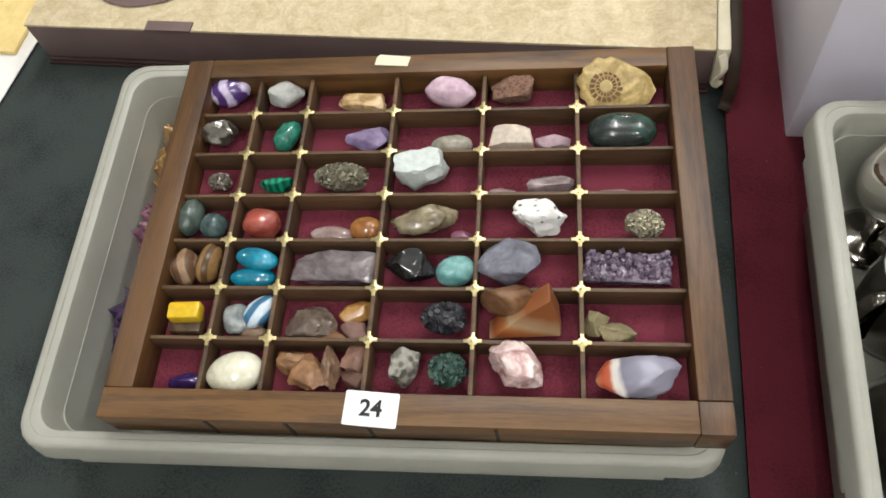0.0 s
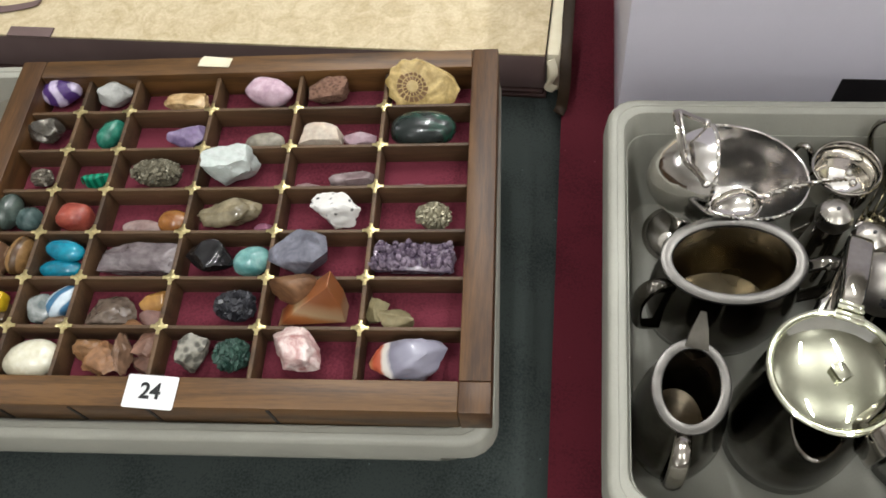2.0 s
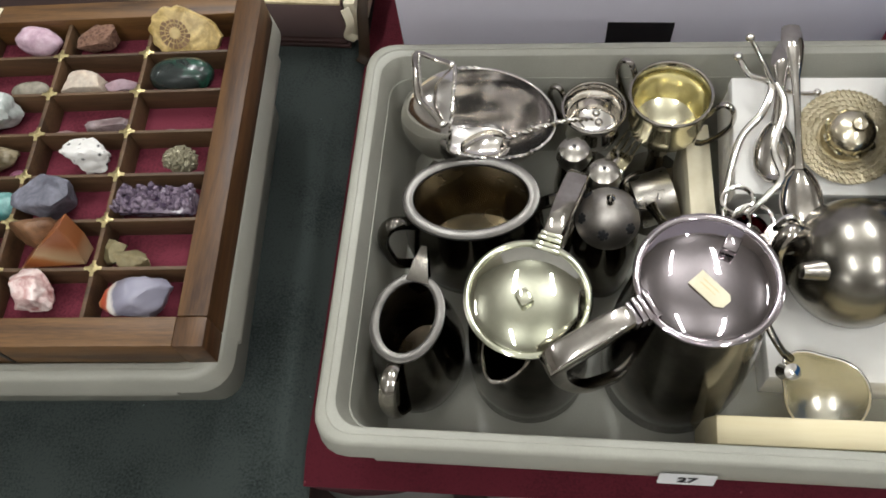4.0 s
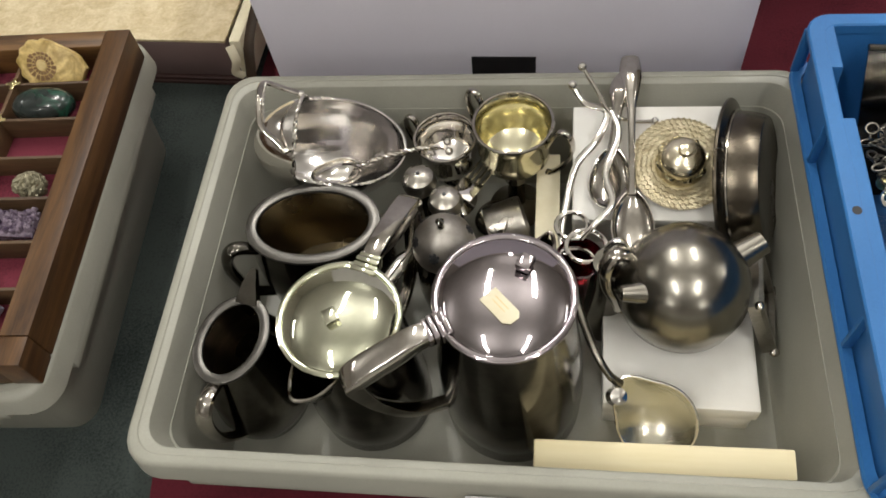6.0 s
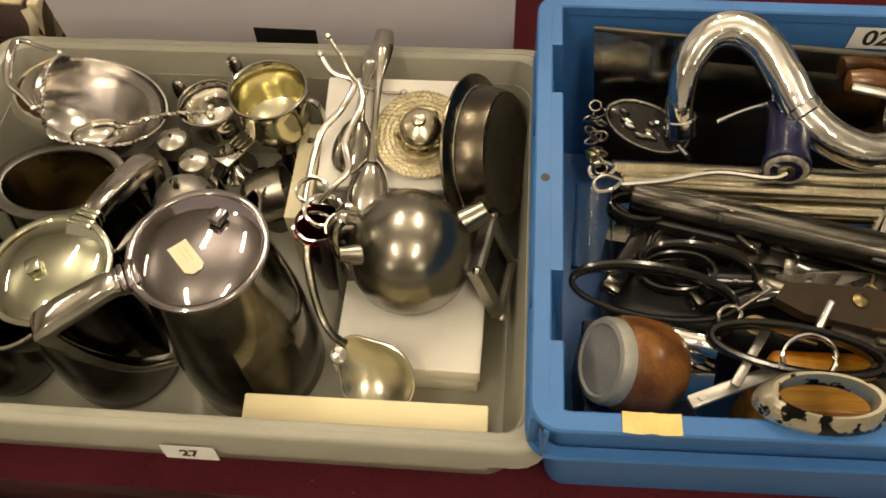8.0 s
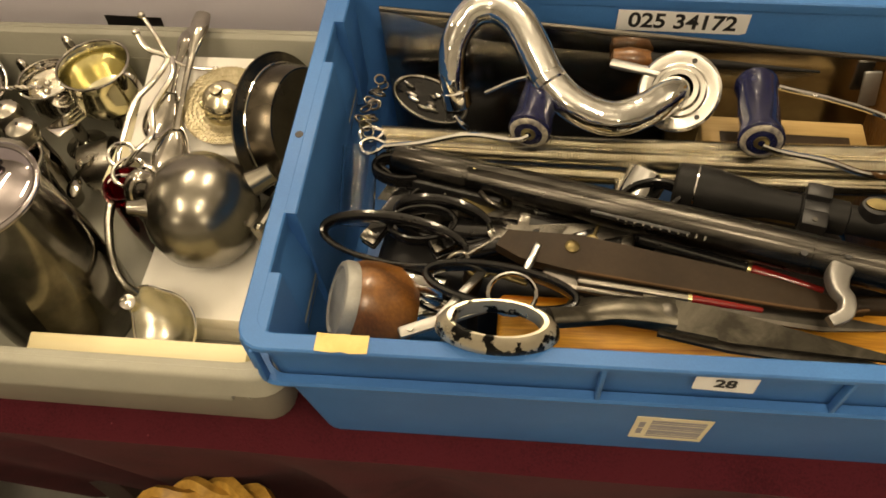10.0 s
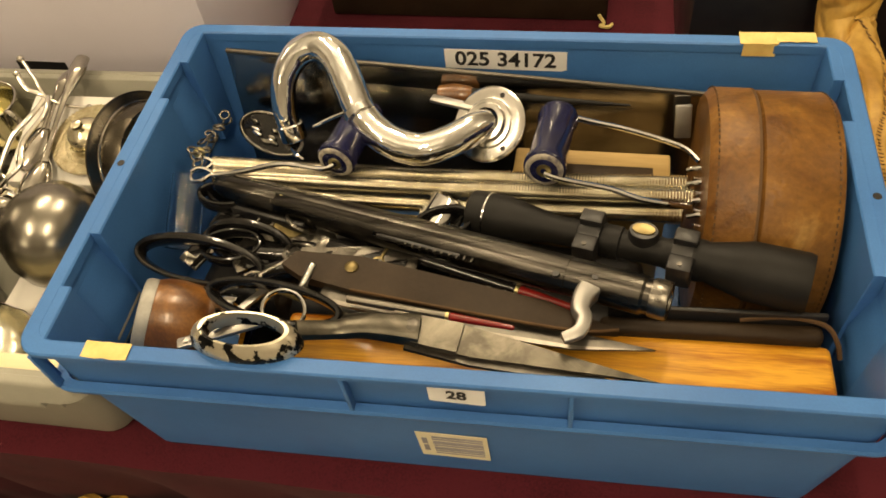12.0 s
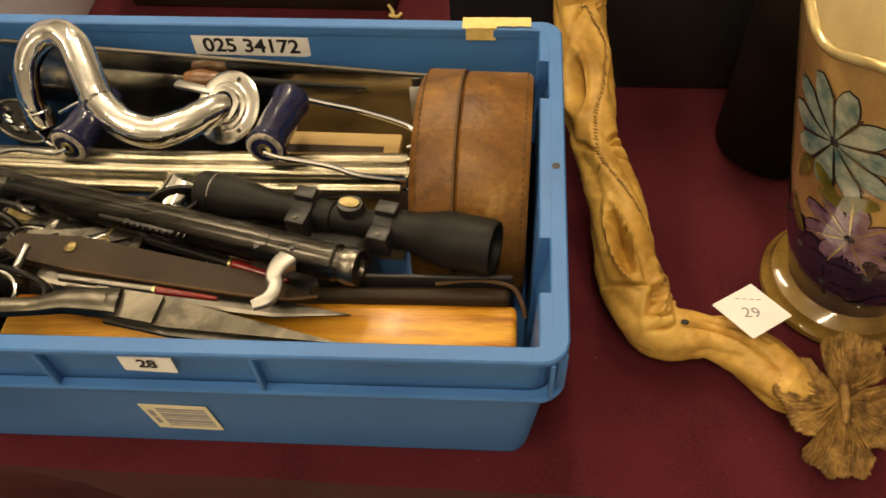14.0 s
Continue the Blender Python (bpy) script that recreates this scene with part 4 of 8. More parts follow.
# sliced ammonite standing against the rim
amm = thing("ammonite_slab", "polished golden ammonite slice with brown spiral chambers, leaning in a tray compartment", "fossil", pose(0.114, 0.457, TRAY_FLOOR + 0.001, 52, 0, 2) @ Matrix.Diagonal((0.86, 0.86, 0.9, 1)), group="mineral specimens")
AMM = stone("ammonite_matrix", (0.56, 0.38, 0.11), (0.74, 0.56, 0.24), scale=45, rough=0.35)
slab = []
for zz, k in ((-0.004, 0.97), (-0.003, 1.0), (0.003, 1.0), (0.004, 0.97)):
    ring = []
    for i in range(56):
        a = 2 * math.pi * i / 56
        left = Vector((-0.013 + 0.0245 * math.cos(a), 0.0265 + 0.0245 * math.sin(a)))
        r = 1.0 + 0.05 * math.sin(a * 11) + 0.04 * noise.noise(Vector((math.cos(a) * 3, math.sin(a) * 3, 0.5)))
        p = Vector((-0.013, 0.0265)) + (left - Vector((-0.013, 0.0265))) * r
        if math.cos(a) > 0.25:
            p = p.lerp(Vector((0.036 - 0.006 * abs(math.sin(a * 2)), 0.020 + 0.021 * math.sin(a))), min(1, (math.cos(a) - 0.25) * 1.7))
        ring.append((p.x * k, p.y * k, zz))
    slab.append(ring)
part("slab", skin(slab), AMM, amm)
AMMDARK = mat("ammonite_chamber", (0.16, 0.085, 0.035), (0.26, 0.15, 0.07), scale=80, rough=0.3)
AMMPALE = mat("ammonite_calcite", (0.70, 0.56, 0.28), (0.58, 0.43, 0.18), scale=120, rough=0.3)
cx, cy = -0.011, 0.0255
part("core", lathe([(0.0052, 0.004), (0.0050, 0.0048), (0.002, 0.0052), (0, 0.0052)], 20), AMMPALE, amm, "", pose(cx, cy, 0))
for i in range(17):
    a0 = 2 * math.pi * i / 17
    for r0, r1, w in ((0.0062, 0.0098, 0.30), (0.0110, 0.0158 - 0.002 * (i % 17 < 6), 0.30)):
        pts = []
        for rr, aa in ((r0, a0), (r1, a0 + 0.04), (r1, a0 + w), (r0, a0 + w - 0.04)):
            pts.append((cx + rr * math.cos(aa), cy + rr * math.sin(aa)))
        part("chamber", skin([[(px, py, 0.0038) for px, py in pts], [(px, py, 0.0047) for px, py in pts]]), AMMDARK, amm)

mineral("pyrite_nodule", hewn(0.027, 0.021, 0.020, 12, 30, 0.10, 0.7), stone("pyrite_silver", (0.48, 0.45, 0.40), (0.22, 0.20, 0.17), metal=0.9, rough=0.22, scale=70), "shiny silvery pyrite nodule in a tray compartment", -0.222, 0.420)
mineral("malachite_pebble", tumbled(0.018, 0.028, 0.017, 6, 0.1), stone("dark_aventurine", (0.02, 0.16, 0.11), (0.05, 0.28, 0.19), scale=60, rough=0.12, coat=0.5), "polished green aventurine pebble leaning in a tray compartment", -0.163, 0.420, -22, smooth=V)
mineral("fluorite_piece", hewn(0.036, 0.020, 0.013, 7, 9, 0.05), stone("fluorite", (0.24, 0.17, 0.34), (0.36, 0.28, 0.44), rough=0.3), "dull purple fluorite piece in a tray compartment", -0.092, 0.418, 6)
mineral("agate_pebble", tumbled(0.030, 0.016, 0.013, 8, 0.08), stone("grey_agate", (0.34, 0.31, 0.24), (0.44, 0.40, 0.32), rough=0.14, coat=0.4), "grey-green polished agate pebble in a tray compartment", -0.020, 0.415, 4, smooth=V)
mineral("cream_marble", chunk(0.033, 0.018, 0.017, 21, 0.08), stone("cream_marble", (0.74, 0.65, 0.54), (0.66, 0.54, 0.42), scale=50, rough=0.6), "cream broken marble block in a tray compartment", 0.029, 0.421, 3)
mineral("pink_quartz_chip", faceted(0.025, 0.014, 0.013, 22, 16, 0.001), stone("pink_chip", (0.52, 0.38, 0.42), (0.44, 0.30, 0.34), rough=0.4), "dull pink quartz chip in a tray compartment", 0.063, 0.419)
mineral("malachite_egg", tumbled(0.048, 0.027, 0.022, 11, 0.03, square=0.85), stone("dark_malachite", (0.035, 0.045, 0.042), (0.020, 0.13, 0.075), kind="noise", scale=40, distortion=2, rough=0.2, coat=0.35, spread=(0.50, 0.80)), "large polished dark green malachite pebble in a tray compartment", 0.117, 0.427, 4, smooth=V)

mineral("galena_lump", cubes(0.020, 0.015, 0.014, 31, 90, 0.0018), stone("dull_galena", (0.17, 0.15, 0.12), (0.27, 0.24, 0.19), metal=0.5, rough=0.4), "small grey galena lump in a tray compartment", -0.213, 0.373)
mineral("malachite_wedge", faceted(0.026, 0.010, 0.012, 33, 9, 0.0006), stone("bright_malachite", (0.01, 0.22, 0.12), (0.02, 0.32, 0.18), kind="bands", scale=60, rough=0.16, coat=0.4), "bright green malachite wedge in a tray compartment", -0.164, 0.372, 4)
mineral("pyrite_lump", cubes(0.046, 0.024, 0.021, 35, 260, 0.0022), stone("pyrite_gold", (0.36, 0.33, 0.235), (0.20, 0.18, 0.125), metal=0.45, rough=0.4, scale=90), "glittering brassy pyrite cluster in a tray compartment", -0.107, 0.378)
mineral("white_calcite", hewn(0.038, 0.026, 0.030, 37, 8, 0.10, 0.75, True), stone("white_calcite", (0.74, 0.78, 0.74), (0.60, 0.66, 0.62), scale=60, rough=0.5), "large chalky white calcite lump rising from a tray compartment", -0.040, 0.384, 10)
mineral("quartz_point", chunk(0.033, 0.013, 0.013, 39, 0.10), stone("clear_quartz", (0.46, 0.34, 0.34), (0.60, 0.50, 0.50), rough=0.15, trans=0.4), "clear quartz point in a tray compartment", 0.063, 0.379, 4)
mineral("quartz_chip", faceted(0.020, 0.008, 0.006, 40, 14, 0.0006), stone("dull_quartz", (0.30, 0.18, 0.18), (0.42, 0.30, 0.28), rough=0.4), "small dull quartz chip in a tray compartment", 0.025, 0.372)
mineral("quartz_chip", faceted(0.030, 0.008, 0.006, 42, 14, 0.0006), stone("smoky_chip", (0.32, 0.20, 0.20), (0.46, 0.34, 0.33), rough=0.3), "flat smoky quartz chip in a tray compartment", 0.115, 0.374)

mineral("bloodstone_pebble", tumbled(0.018, 0.030, 0.020, 51, 0.06), stone("bloodstone", (0.05, 0.075, 0.065), (0.10, 0.13, 0.11), scale=50, rough=0.16, coat=0.4), "dark green-grey polished pebble in a tray compartment", -0.228, 0.336, -4, smooth=V)
mineral("moss_agate", tumbled(0.019, 0.020, 0.018, 52, 0.08), stone("moss_agate", (0.05, 0.10, 0.10), (0.12, 0.17, 0.16), scale=60, rough=0.16, coat=0.4), "small dark green moss agate pebble in a tray compartment", -0.207, 0.329, 10, smooth=V)
mineral("red_jasper", tumbled(0.026, 0.021, 0.020, 53, 0.07, square=0.8), stone("red_jasper", (0.36, 0.055, 0.04), (0.48, 0.12, 0.08), scale=50, rough=0.1, coat=0.7), "shiny brick-red jasper pebble in a tray compartment", -0.166, 0.332, smooth=V)
mineral("quartz_disc", tumbled(0.032, 0.013, 0.008, 54, 0.05), stone("pale_disc", (0.34, 0.22, 0.20), (0.48, 0.36, 0.33), rough=0.12, coat=0.5), "flat translucent quartz pebble in a tray compartment", -0.108, 0.328, smooth=V)
mineral("carnelian_pebble", tumbled(0.024, 0.019, 0.016, 55, 0.05), stone("carnelian", (0.36, 0.13, 0.03), (0.48, 0.22, 0.06), rough=0.1, coat=0.6), "amber-brown carnelian pebble in a tray compartment", -0.079, 0.331, smooth=V)
hag = tumbled(0.043, 0.018, 0.018, 57, 0.40, 1.3)
hole = rugged(0.009, 0.006, 0.009, 58, 0.1)
mineral("flint_nodule", hag, stone("flint", (0.24, 0.20, 0.12), (0.37, 0.31, 0.19), scale=34, rough=0.22, coat=0.3), "olive-brown waxy flint nodule in a tray compartment", -0.034, 0.340, 14, smooth=V)
mineral("garnet_chip", faceted(0.016, 0.010, 0.007, 59, 16, 0.0005), stone("garnet_chip", (0.20, 0.07, 0.12), (0.30, 0.12, 0.18), rough=0.3), "small purple garnet chip in a tray compartment", -0.003, 0.330)
mineral("dalmatian_stone", hewn(0.038, 0.024, 0.024, 60, 14, 0.16, 0.7), stone("white_spotted", (0.03, 0.03, 0.03), (0.78, 0.76, 0.72), kind="cells", scale=150, rough=0.5, spread=(0.12, 0.26)), "white rock speckled with black tourmaline in a tray compartment", 0.056, 0.345, -8)
mineral("pyrite_ball", cubes(0.028, 0.022, 0.020, 61, 240, 0.0021), stone("pale_pyrite", (0.52, 0.49, 0.35), (0.34, 0.31, 0.21), metal=0.45, rough=0.38), "round sparkling pale pyrite ball in a tray compartment", 0.135, 0.343)

mineral("petrified_wood", tumbled(0.020, 0.027, 0.019, 71, 0.14), stone("petrified", (0.20, 0.11, 0.06), (0.34, 0.22, 0.13), kind="bands", scale=30, rough=0.18, coat=0.3), "brown striped petrified wood pebble in a tray compartment", -0.221, 0.290, 20, smooth=V)
mineral("tiger_eye", tumbled(0.017, 0.031, 0.020, 72, 0.05), stone("tiger_eye", (0.13, 0.07, 0.025), (0.28, 0.16, 0.06), kind="bands", scale=40, rough=0.12, coat=0.5), "glossy brown tiger eye pebble in a tray compartment", -0.201, 0.294, -6, smooth=V)
TURQ = stone("dyed_howlite", (0.01, 0.24, 0.38), (0.02, 0.34, 0.50), scale=30, rough=0.1, coat=0.7)
mineral("turquoise_pebble", tumbled(0.032, 0.016, 0.013, 73, 0.04), TURQ, "bright turquoise-blue polished pebble in a tray compartment", -0.164, 0.285, 3, smooth=V)
mineral("turquoise_pebble", tumbled(0.031, 0.016, 0.013, 74, 0.04), TURQ, "bright turquoise-blue polished pebble on another pebble", -0.161, 0.298, -9, z=TRAY_FLOOR + 0.008, smooth=V)
bag = hewn(0.060, 0.024, 0.014, 75, 10, 0.08, 0.75, True)
mineral("bagged_specimen", bag, stone("bag_grey", (0.20, 0.16, 0.17), (0.38, 0.33, 0.33), scale=40, rough=0.14, coat=0.6, bump=0.5, bscale=120, bdist=0.002), "grey-violet slab in a clinging clear plastic bag, in a tray compartment", -0.099, 0.297, 2)
mineral("obsidian_lump", hewn(0.036, 0.024, 0.021, 76, 26, 0.04, 0.6), stone("obsidian", (0.006, 0.006, 0.007), (0.015, 0.014, 0.016), rough=0.07, coat=0.5), "glassy black obsidian lump in a tray compartment", -0.038, 0.297)
mineral("amazonite_pebble", tumbled(0.027, 0.021, 0.019, 77, 0.06), stone("amazonite", (0.16, 0.44, 0.43), (0.32, 0.58, 0.54), scale=60, rough=0.2, coat=0.4), "pale turquoise amazonite pebble in a tray compartment", -0.004, 0.297, 20, smooth=V)
mineral("slate_chunk", hewn(0.040, 0.028, 0.027, 83, 5, 0.04, 0.6, True), stone("blue_grey_slate", (0.15, 0.15, 0.19), (0.25, 0.25, 0.30), scale=70, rough=0.55, bump=0.3), "blue-grey broken chalcedony chunk in a tray compartment", 0.037, 0.302)
ame = hewn(0.058, 0.022, 0.012, 81, 6, 0.05, 0.8, True)
AMETHYST = stone("amethyst", (0.085, 0.052, 0.105), (0.33, 0.265, 0.33), scale=110, rough=0.16, coat=0.2)
bed = mineral("amethyst_bed", ame, AMETHYST, "long amethyst crystal cluster in a tray compartment", 0.122, 0.306, 2)
for k in range(110):
    rnd = random.Random(900 + k)
    sz = rnd.uniform(0.0018, 0.0040)
    part("crystal", lathe([(sz * 0.6, -sz * 1.2), (sz * 0.65, sz * 0.5), (0, sz * 1.25)], 6), AMETHYST, bed, "", pose(rnd.uniform(-0.027, 0.027), rnd.uniform(-0.009, 0.009), 0.0115, rnd.uniform(-28, 28), rnd.uniform(-28, 28), rnd.uniform(0, 60)), smooth=20)

mineral("brown_glass_block", box(0.023, 0.015, 0.010, 0.003), stone("brown_glass", (0.10, 0.065, 0.035), (0.17, 0.11, 0.06), rough=0.15, coat=0.4), "dark brown glassy block in a tray compartment", -0.208, 0.244, 3)
mineral("yellow_cube", box(0.022, 0.012, 0.010, 0.002), stone("sulphur_yellow", (0.80, 0.56, 0.02), (0.68, 0.44, 0.01), scale=30, rough=0.3), "bright yellow block on a brown glassy stone", -0.206, 0.249, 5, z=TRAY_FLOOR + 0.0120)
mineral("abalone_piece", tumbled(0.020, 0.022, 0.014, 82, 0.15), stone("abalone", (0.20, 0.25, 0.25), (0.45, 0.47, 0.45), scale=60, rough=0.15, coat=0.5), "grey and white polished pebble in a tray compartment", -0.169, 0.250, 30, smooth=V)
mineral("blue_agate", tumbled(0.018, 0.026, 0.016, 83, 0.12), stone("blue_agate", (0.10, 0.28, 0.50), (0.55, 0.64, 0.70), kind="bands", scale=30, rough=0.14, coat=0.5), "pale blue banded agate in a tray compartment", -0.151, 0.256, -35, smooth=V)
mineral("brown_pebble", tumbled(0.018, 0.012, 0.009, 84, 0.1), stone("brown_pebble", (0.18, 0.11, 0.06), (0.26, 0.17, 0.10), rough=0.3), "small brown pebble in a tray compartment", -0.154, 0.240, smooth=V)
mineral("smoky_quartz", hewn(0.034, 0.026, 0.016, 85, 16, 0.16, 0.65), stone("smoky_quartz", (0.13, 0.09, 0.07), (0.22, 0.17, 0.13), rough=0.2, coat=0.3), "smoky brown quartz slab in a tray compartment", -0.110, 0.250, 10)
mineral("amber_chip", faceted(0.022, 0.018, 0.009, 86, 12, 0.0008), stone("amber", (0.40, 0.18, 0.04), (0.52, 0.28, 0.08), rough=0.2, coat=0.3), "orange amber chip in a tray compartment", -0.078, 0.262, 0)
mineral("amber_chip", faceted(0.020, 0.014, 0.008, 87, 12, 0.0008), stone("pink_flake", (0.27, 0.14, 0.12), (0.36, 0.22, 0.18), rough=0.35), "dull brown-pink flake in a tray compartment", -0.076, 0.246, 0)
mineral("amber_chip", faceted(0.018, 0.010, 0.007, 88, 12, 0.0008), stone("amber_two", (0.32, 0.15, 0.06), (0.42, 0.23, 0.10), rough=0.3), "small orange-brown flake in a tray compartment", -0.090, 0.241, 0)
mineral("tourmaline_lump", cubes(0.032, 0.022, 0.020, 89, 160, 0.0030), stone("black_tourmaline", (0.018, 0.018, 0.022), (0.06, 0.06, 0.07), rough=0.3, scale=90), "dark crumbly tourmaline lump in a tray compartment", -0.008, 0.258)


def wedge(w, h, t, skew):
    pts = [(-w / 2, 0), (w / 2, 0), (w / 2 * 0.96, h * 0.45), (w * skew, h), (-w * 0.05, h * 0.55)]
    b = skin([[(x, -t / 2, z) for x, z in pts], [(x, t / 2, z) for x, z in pts]])
    bmesh.ops.bevel(b, geom=list(b.edges), offset=0.0007, segments=1, profile=0.5, affect="EDGES")
    return b


SARD = layered("layered_sardonyx", ((0.0, (0.20, 0.06, 0.02)), (0.25, (0.34, 0.11, 0.03)), (0.36, (0.42, 0.26, 0.13)), (0.46, (0.30, 0.08, 0.025)), (0.62, (0.40, 0.15, 0.045)), (0.72, (0.46, 0.32, 0.18)), (1.0, (0.26, 0.09, 0.03))), (0.25, 0.0, 1.0), 0.040)
mineral("agate_wedge", wedge(0.046, 0.031, 0.016, 0.36), SARD, "sharp layered orange agate wedge rising above the tray rim", 0.050, 0.258, 6, rx=-20)
mineral("agate_wedge", hewn(0.034, 0.018, 0.029, 131, 5, 0.05, 0.65), stone("brown_agate", (0.17, 0.075, 0.03), (0.30, 0.16, 0.08), scale=60, rough=0.35), "dull brown agate lump behind an orange wedge", 0.037, 0.272, 8)
mineral("gold_ore", hewn(0.016, 0.017, 0.014, 93, 16, 0.10), stone("gold_ore", (0.40, 0.34, 0.18), (0.24, 0.20, 0.10), scale=150, rough=0.5, metal=0.3), "small yellowish pyrite crumb in a tray compartment", 0.101, 0.260)
mineral("gold_ore", hewn(0.024, 0.017, 0.013, 94, 16, 0.10), stone("gold_ore_two", (0.42, 0.36, 0.20), (0.27, 0.22, 0.11), scale=150, rough=0.5, metal=0.3), "yellowish pyrite crumb in a tray compartment", 0.116, 0.255)

mineral("amethyst_point", faceted(0.024, 0.013, 0.012, 95, 14, 0.0006), stone("deep_amethyst", (0.035, 0.015, 0.10), (0.08, 0.04, 0.18), rough=0.1, coat=0.5), "deep violet amethyst point in a tray compartment", -0.197, 0.198, 12)
mineral("pearl_shell", tumbled(0.038, 0.028, 0.020, 96, 0.03), stone("pearl_shell", (0.64, 0.60, 0.42), (0.74, 0.71, 0.56), scale=14, rough=0.16, coat=0.5), "pearly cream polished shell oval in a tray compartment", -0.158, 0.206, 14, smooth=V)
for q, (px, py, l, w, h, a, c) in enumerate([(-0.116, 0.219, 0.026, 0.017, 0.012, 10, (0.30, 0.16, 0.07)), (-0.106, 0.209, 0.024, 0.028, 0.013, 40, (0.33, 0.17, 0.08)), (-0.087, 0.215, 0.012, 0.030, 0.018, 10, (0.22, 0.13, 0.08)), (-0.070, 0.222, 0.021, 0.021, 0.014, 30, (0.24, 0.13, 0.09)), (-0.069, 0.208, 0.020, 0.013, 0.011, 0, (0.16, 0.085, 0.06))]):
    mineral("jasper_flake", hewn(l, w, h, 100 + q, 14, 0.14, 0.65), stone("jasper_flake", c, tuple(v * 1.4 for v in c), scale=70, rough=0.35), "brown translucent jasper flake in a tray compartment", px, py, a)
mineral("granite_chip", chunk(0.017, 0.022, 0.018, 106, 0.2), stone("granite_chip", (0.17, 0.16, 0.13), (0.36, 0.34, 0.28), kind="cells", scale=220, rough=0.5), "grey speckled granite chip in a tray compartment", -0.033, 0.219, -12)
mineral("azurite_lump", cubes(0.026, 0.023, 0.021, 107, 150, 0.0026), stone("azurite", (0.02, 0.06, 0.045), (0.07, 0.13, 0.10), scale=120, rough=0.4, c3=(0.03, 0.04, 0.14)), "dark green and blue azurite lump in a tray compartment", -0.002, 0.218)
mineral("rhodochrosite", hewn(0.040, 0.029, 0.024, 108, 18, 0.10, 0.7), stone("rhodochrosite", (0.62, 0.28, 0.26), (0.84, 0.72, 0.68), scale=110, rough=0.35, coat=0.2), "large pink and white rhodochrosite lump in a tray compartment", 0.046, 0.224, -28)
AGN = layered("rinded_agate", ((0.0, (0.24, 0.10, 0.035)), (0.12, (0.42, 0.24, 0.10)), (0.20, (0.48, 0.09, 0.04)), (0.30, (0.50, 0.12, 0.06)), (0.345, (0.74, 0.68, 0.60)), (0.40, (0.70, 0.66, 0.62)), (0.45, (0.22, 0.21, 0.27)), (0.75, (0.31, 0.30, 0.37)), (1.0, (0.24, 0.23, 0.29))), (1.0, 0.1, 0.35), 0.058, 0.10)
nodule = hewn(0.050, 0.027, 0.026, 115, 9, 0.07, 0.6)
for v in nodule.verts:
    v.co.z *= 1.0 - 0.45 * max(0.0, -v.co.x / 0.029)
mineral("agate_nodule", nodule, AGN, "split grey agate nodule with a red rind in a tray compartment", 0.130, 0.221, 6)

# larger minerals lying in the crate beside the tray
mineral("citrine_geode", spiky(0.058, 0.10, 0.095, 120, 90, 0.014), stone("orange_citrine", (0.40, 0.20, 0.05), (0.58, 0.38, 0.16), scale=40, rough=0.25, coat=0.3), "large orange citrine crystal geode lying in the crate", -0.283, 0.445, 0, z=0.0105)
mineral("pink_crystal_geode", spiky(0.058, 0.08, 0.095, 121, 110, 0.010), stone("pink_crystal", (0.24, 0.09, 0.15), (0.40, 0.20, 0.27), scale=60, rough=0.4), "dusky pink crystal lump lying in the crate", -0.281, 0.36, 0, z=0.0105)
mineral("amethyst_geode", spiky(0.058, 0.085, 0.09, 122, 110, 0.010), stone("geode_amethyst", (0.05, 0.03, 0.08), (0.13, 0.08, 0.16), scale=60, rough=0.25), "dark amethyst crystal geode lying in the crate", -0.279, 0.27, 0, z=0.0105)

# ---------------------------------------------------------------- silver plate in the grey crate
BED = 0.0102          # the crate's floor
PLATE = "silver plate in the crate"


def vessel(profile_out, wall=0.0022, n=56, sx=1.0, sy=1.0):
    """An open vessel of revolution with a wall thickness."""
    inner = [(max(r - wall, 0.0005), z) for r, z in reversed(profile_out)]
    inner[-1] = (inner[-1][0], profile_out[0][1] + wall * 1.5)
    out = [(0.0005, profile_out[0][1])] + profile_out + inner + [(0.0005, profile_out[0][1] + wall * 1.5)]
    return lathe(out, n, sx, sy)


def shell_only(profile, n=56, sx=1.0, sy=1.0):
    return lathe(profile, n, sx, sy, caps=False)


def rope(pts, r, closed=False, twist=0.0022, steps=8):
    """Two strands wound round each other."""
    line = curve_points(pts, steps, closed)
    fine = []
    for i in range(len(line) - (0 if closed else 1)):
        a, b = line[i], line[(i + 1) % len(line)]
        k = max(1, int((b - a).length / (twist * 0.5)))
        fine += [a.lerp(b, j / k) for j in range(k)]
    bm = None
    for ph in (0.0, math.pi):
        out, s = [], 0.0
        for i, p in enumerate(fine):
            d = (fine[(i + 1) % len(fine)] - fine[i - 1]).normalized() if closed or 0 < i < len(fine) - 1 else (fine[min(i + 1, len(fine) - 1)] - fine[max(i - 1, 0)]).normalized()
            u = d.orthogonal().normalized() if abs(d.z) > 0.9 else d.cross(Vector((0, 0, 1))).normalized()
            v = d.cross(u)
            s = i * 2 * math.pi / 8
            out.append(p + (u * math.cos(s + ph) + v * math.sin(s + ph)) * r * 0.55)
        bm = join(bm, tube(out, r * 0.62, n=5, closed=closed, steps=1))
    return bm


CHAMPAGNE = mat("dull_gilt_silver", (0.54, 0.48, 0.34), (0.36, 0.31, 0.20), scale=120, rough=0.38, metal=1.0, bump=0.6, bscale=900, bdist=0.0006)
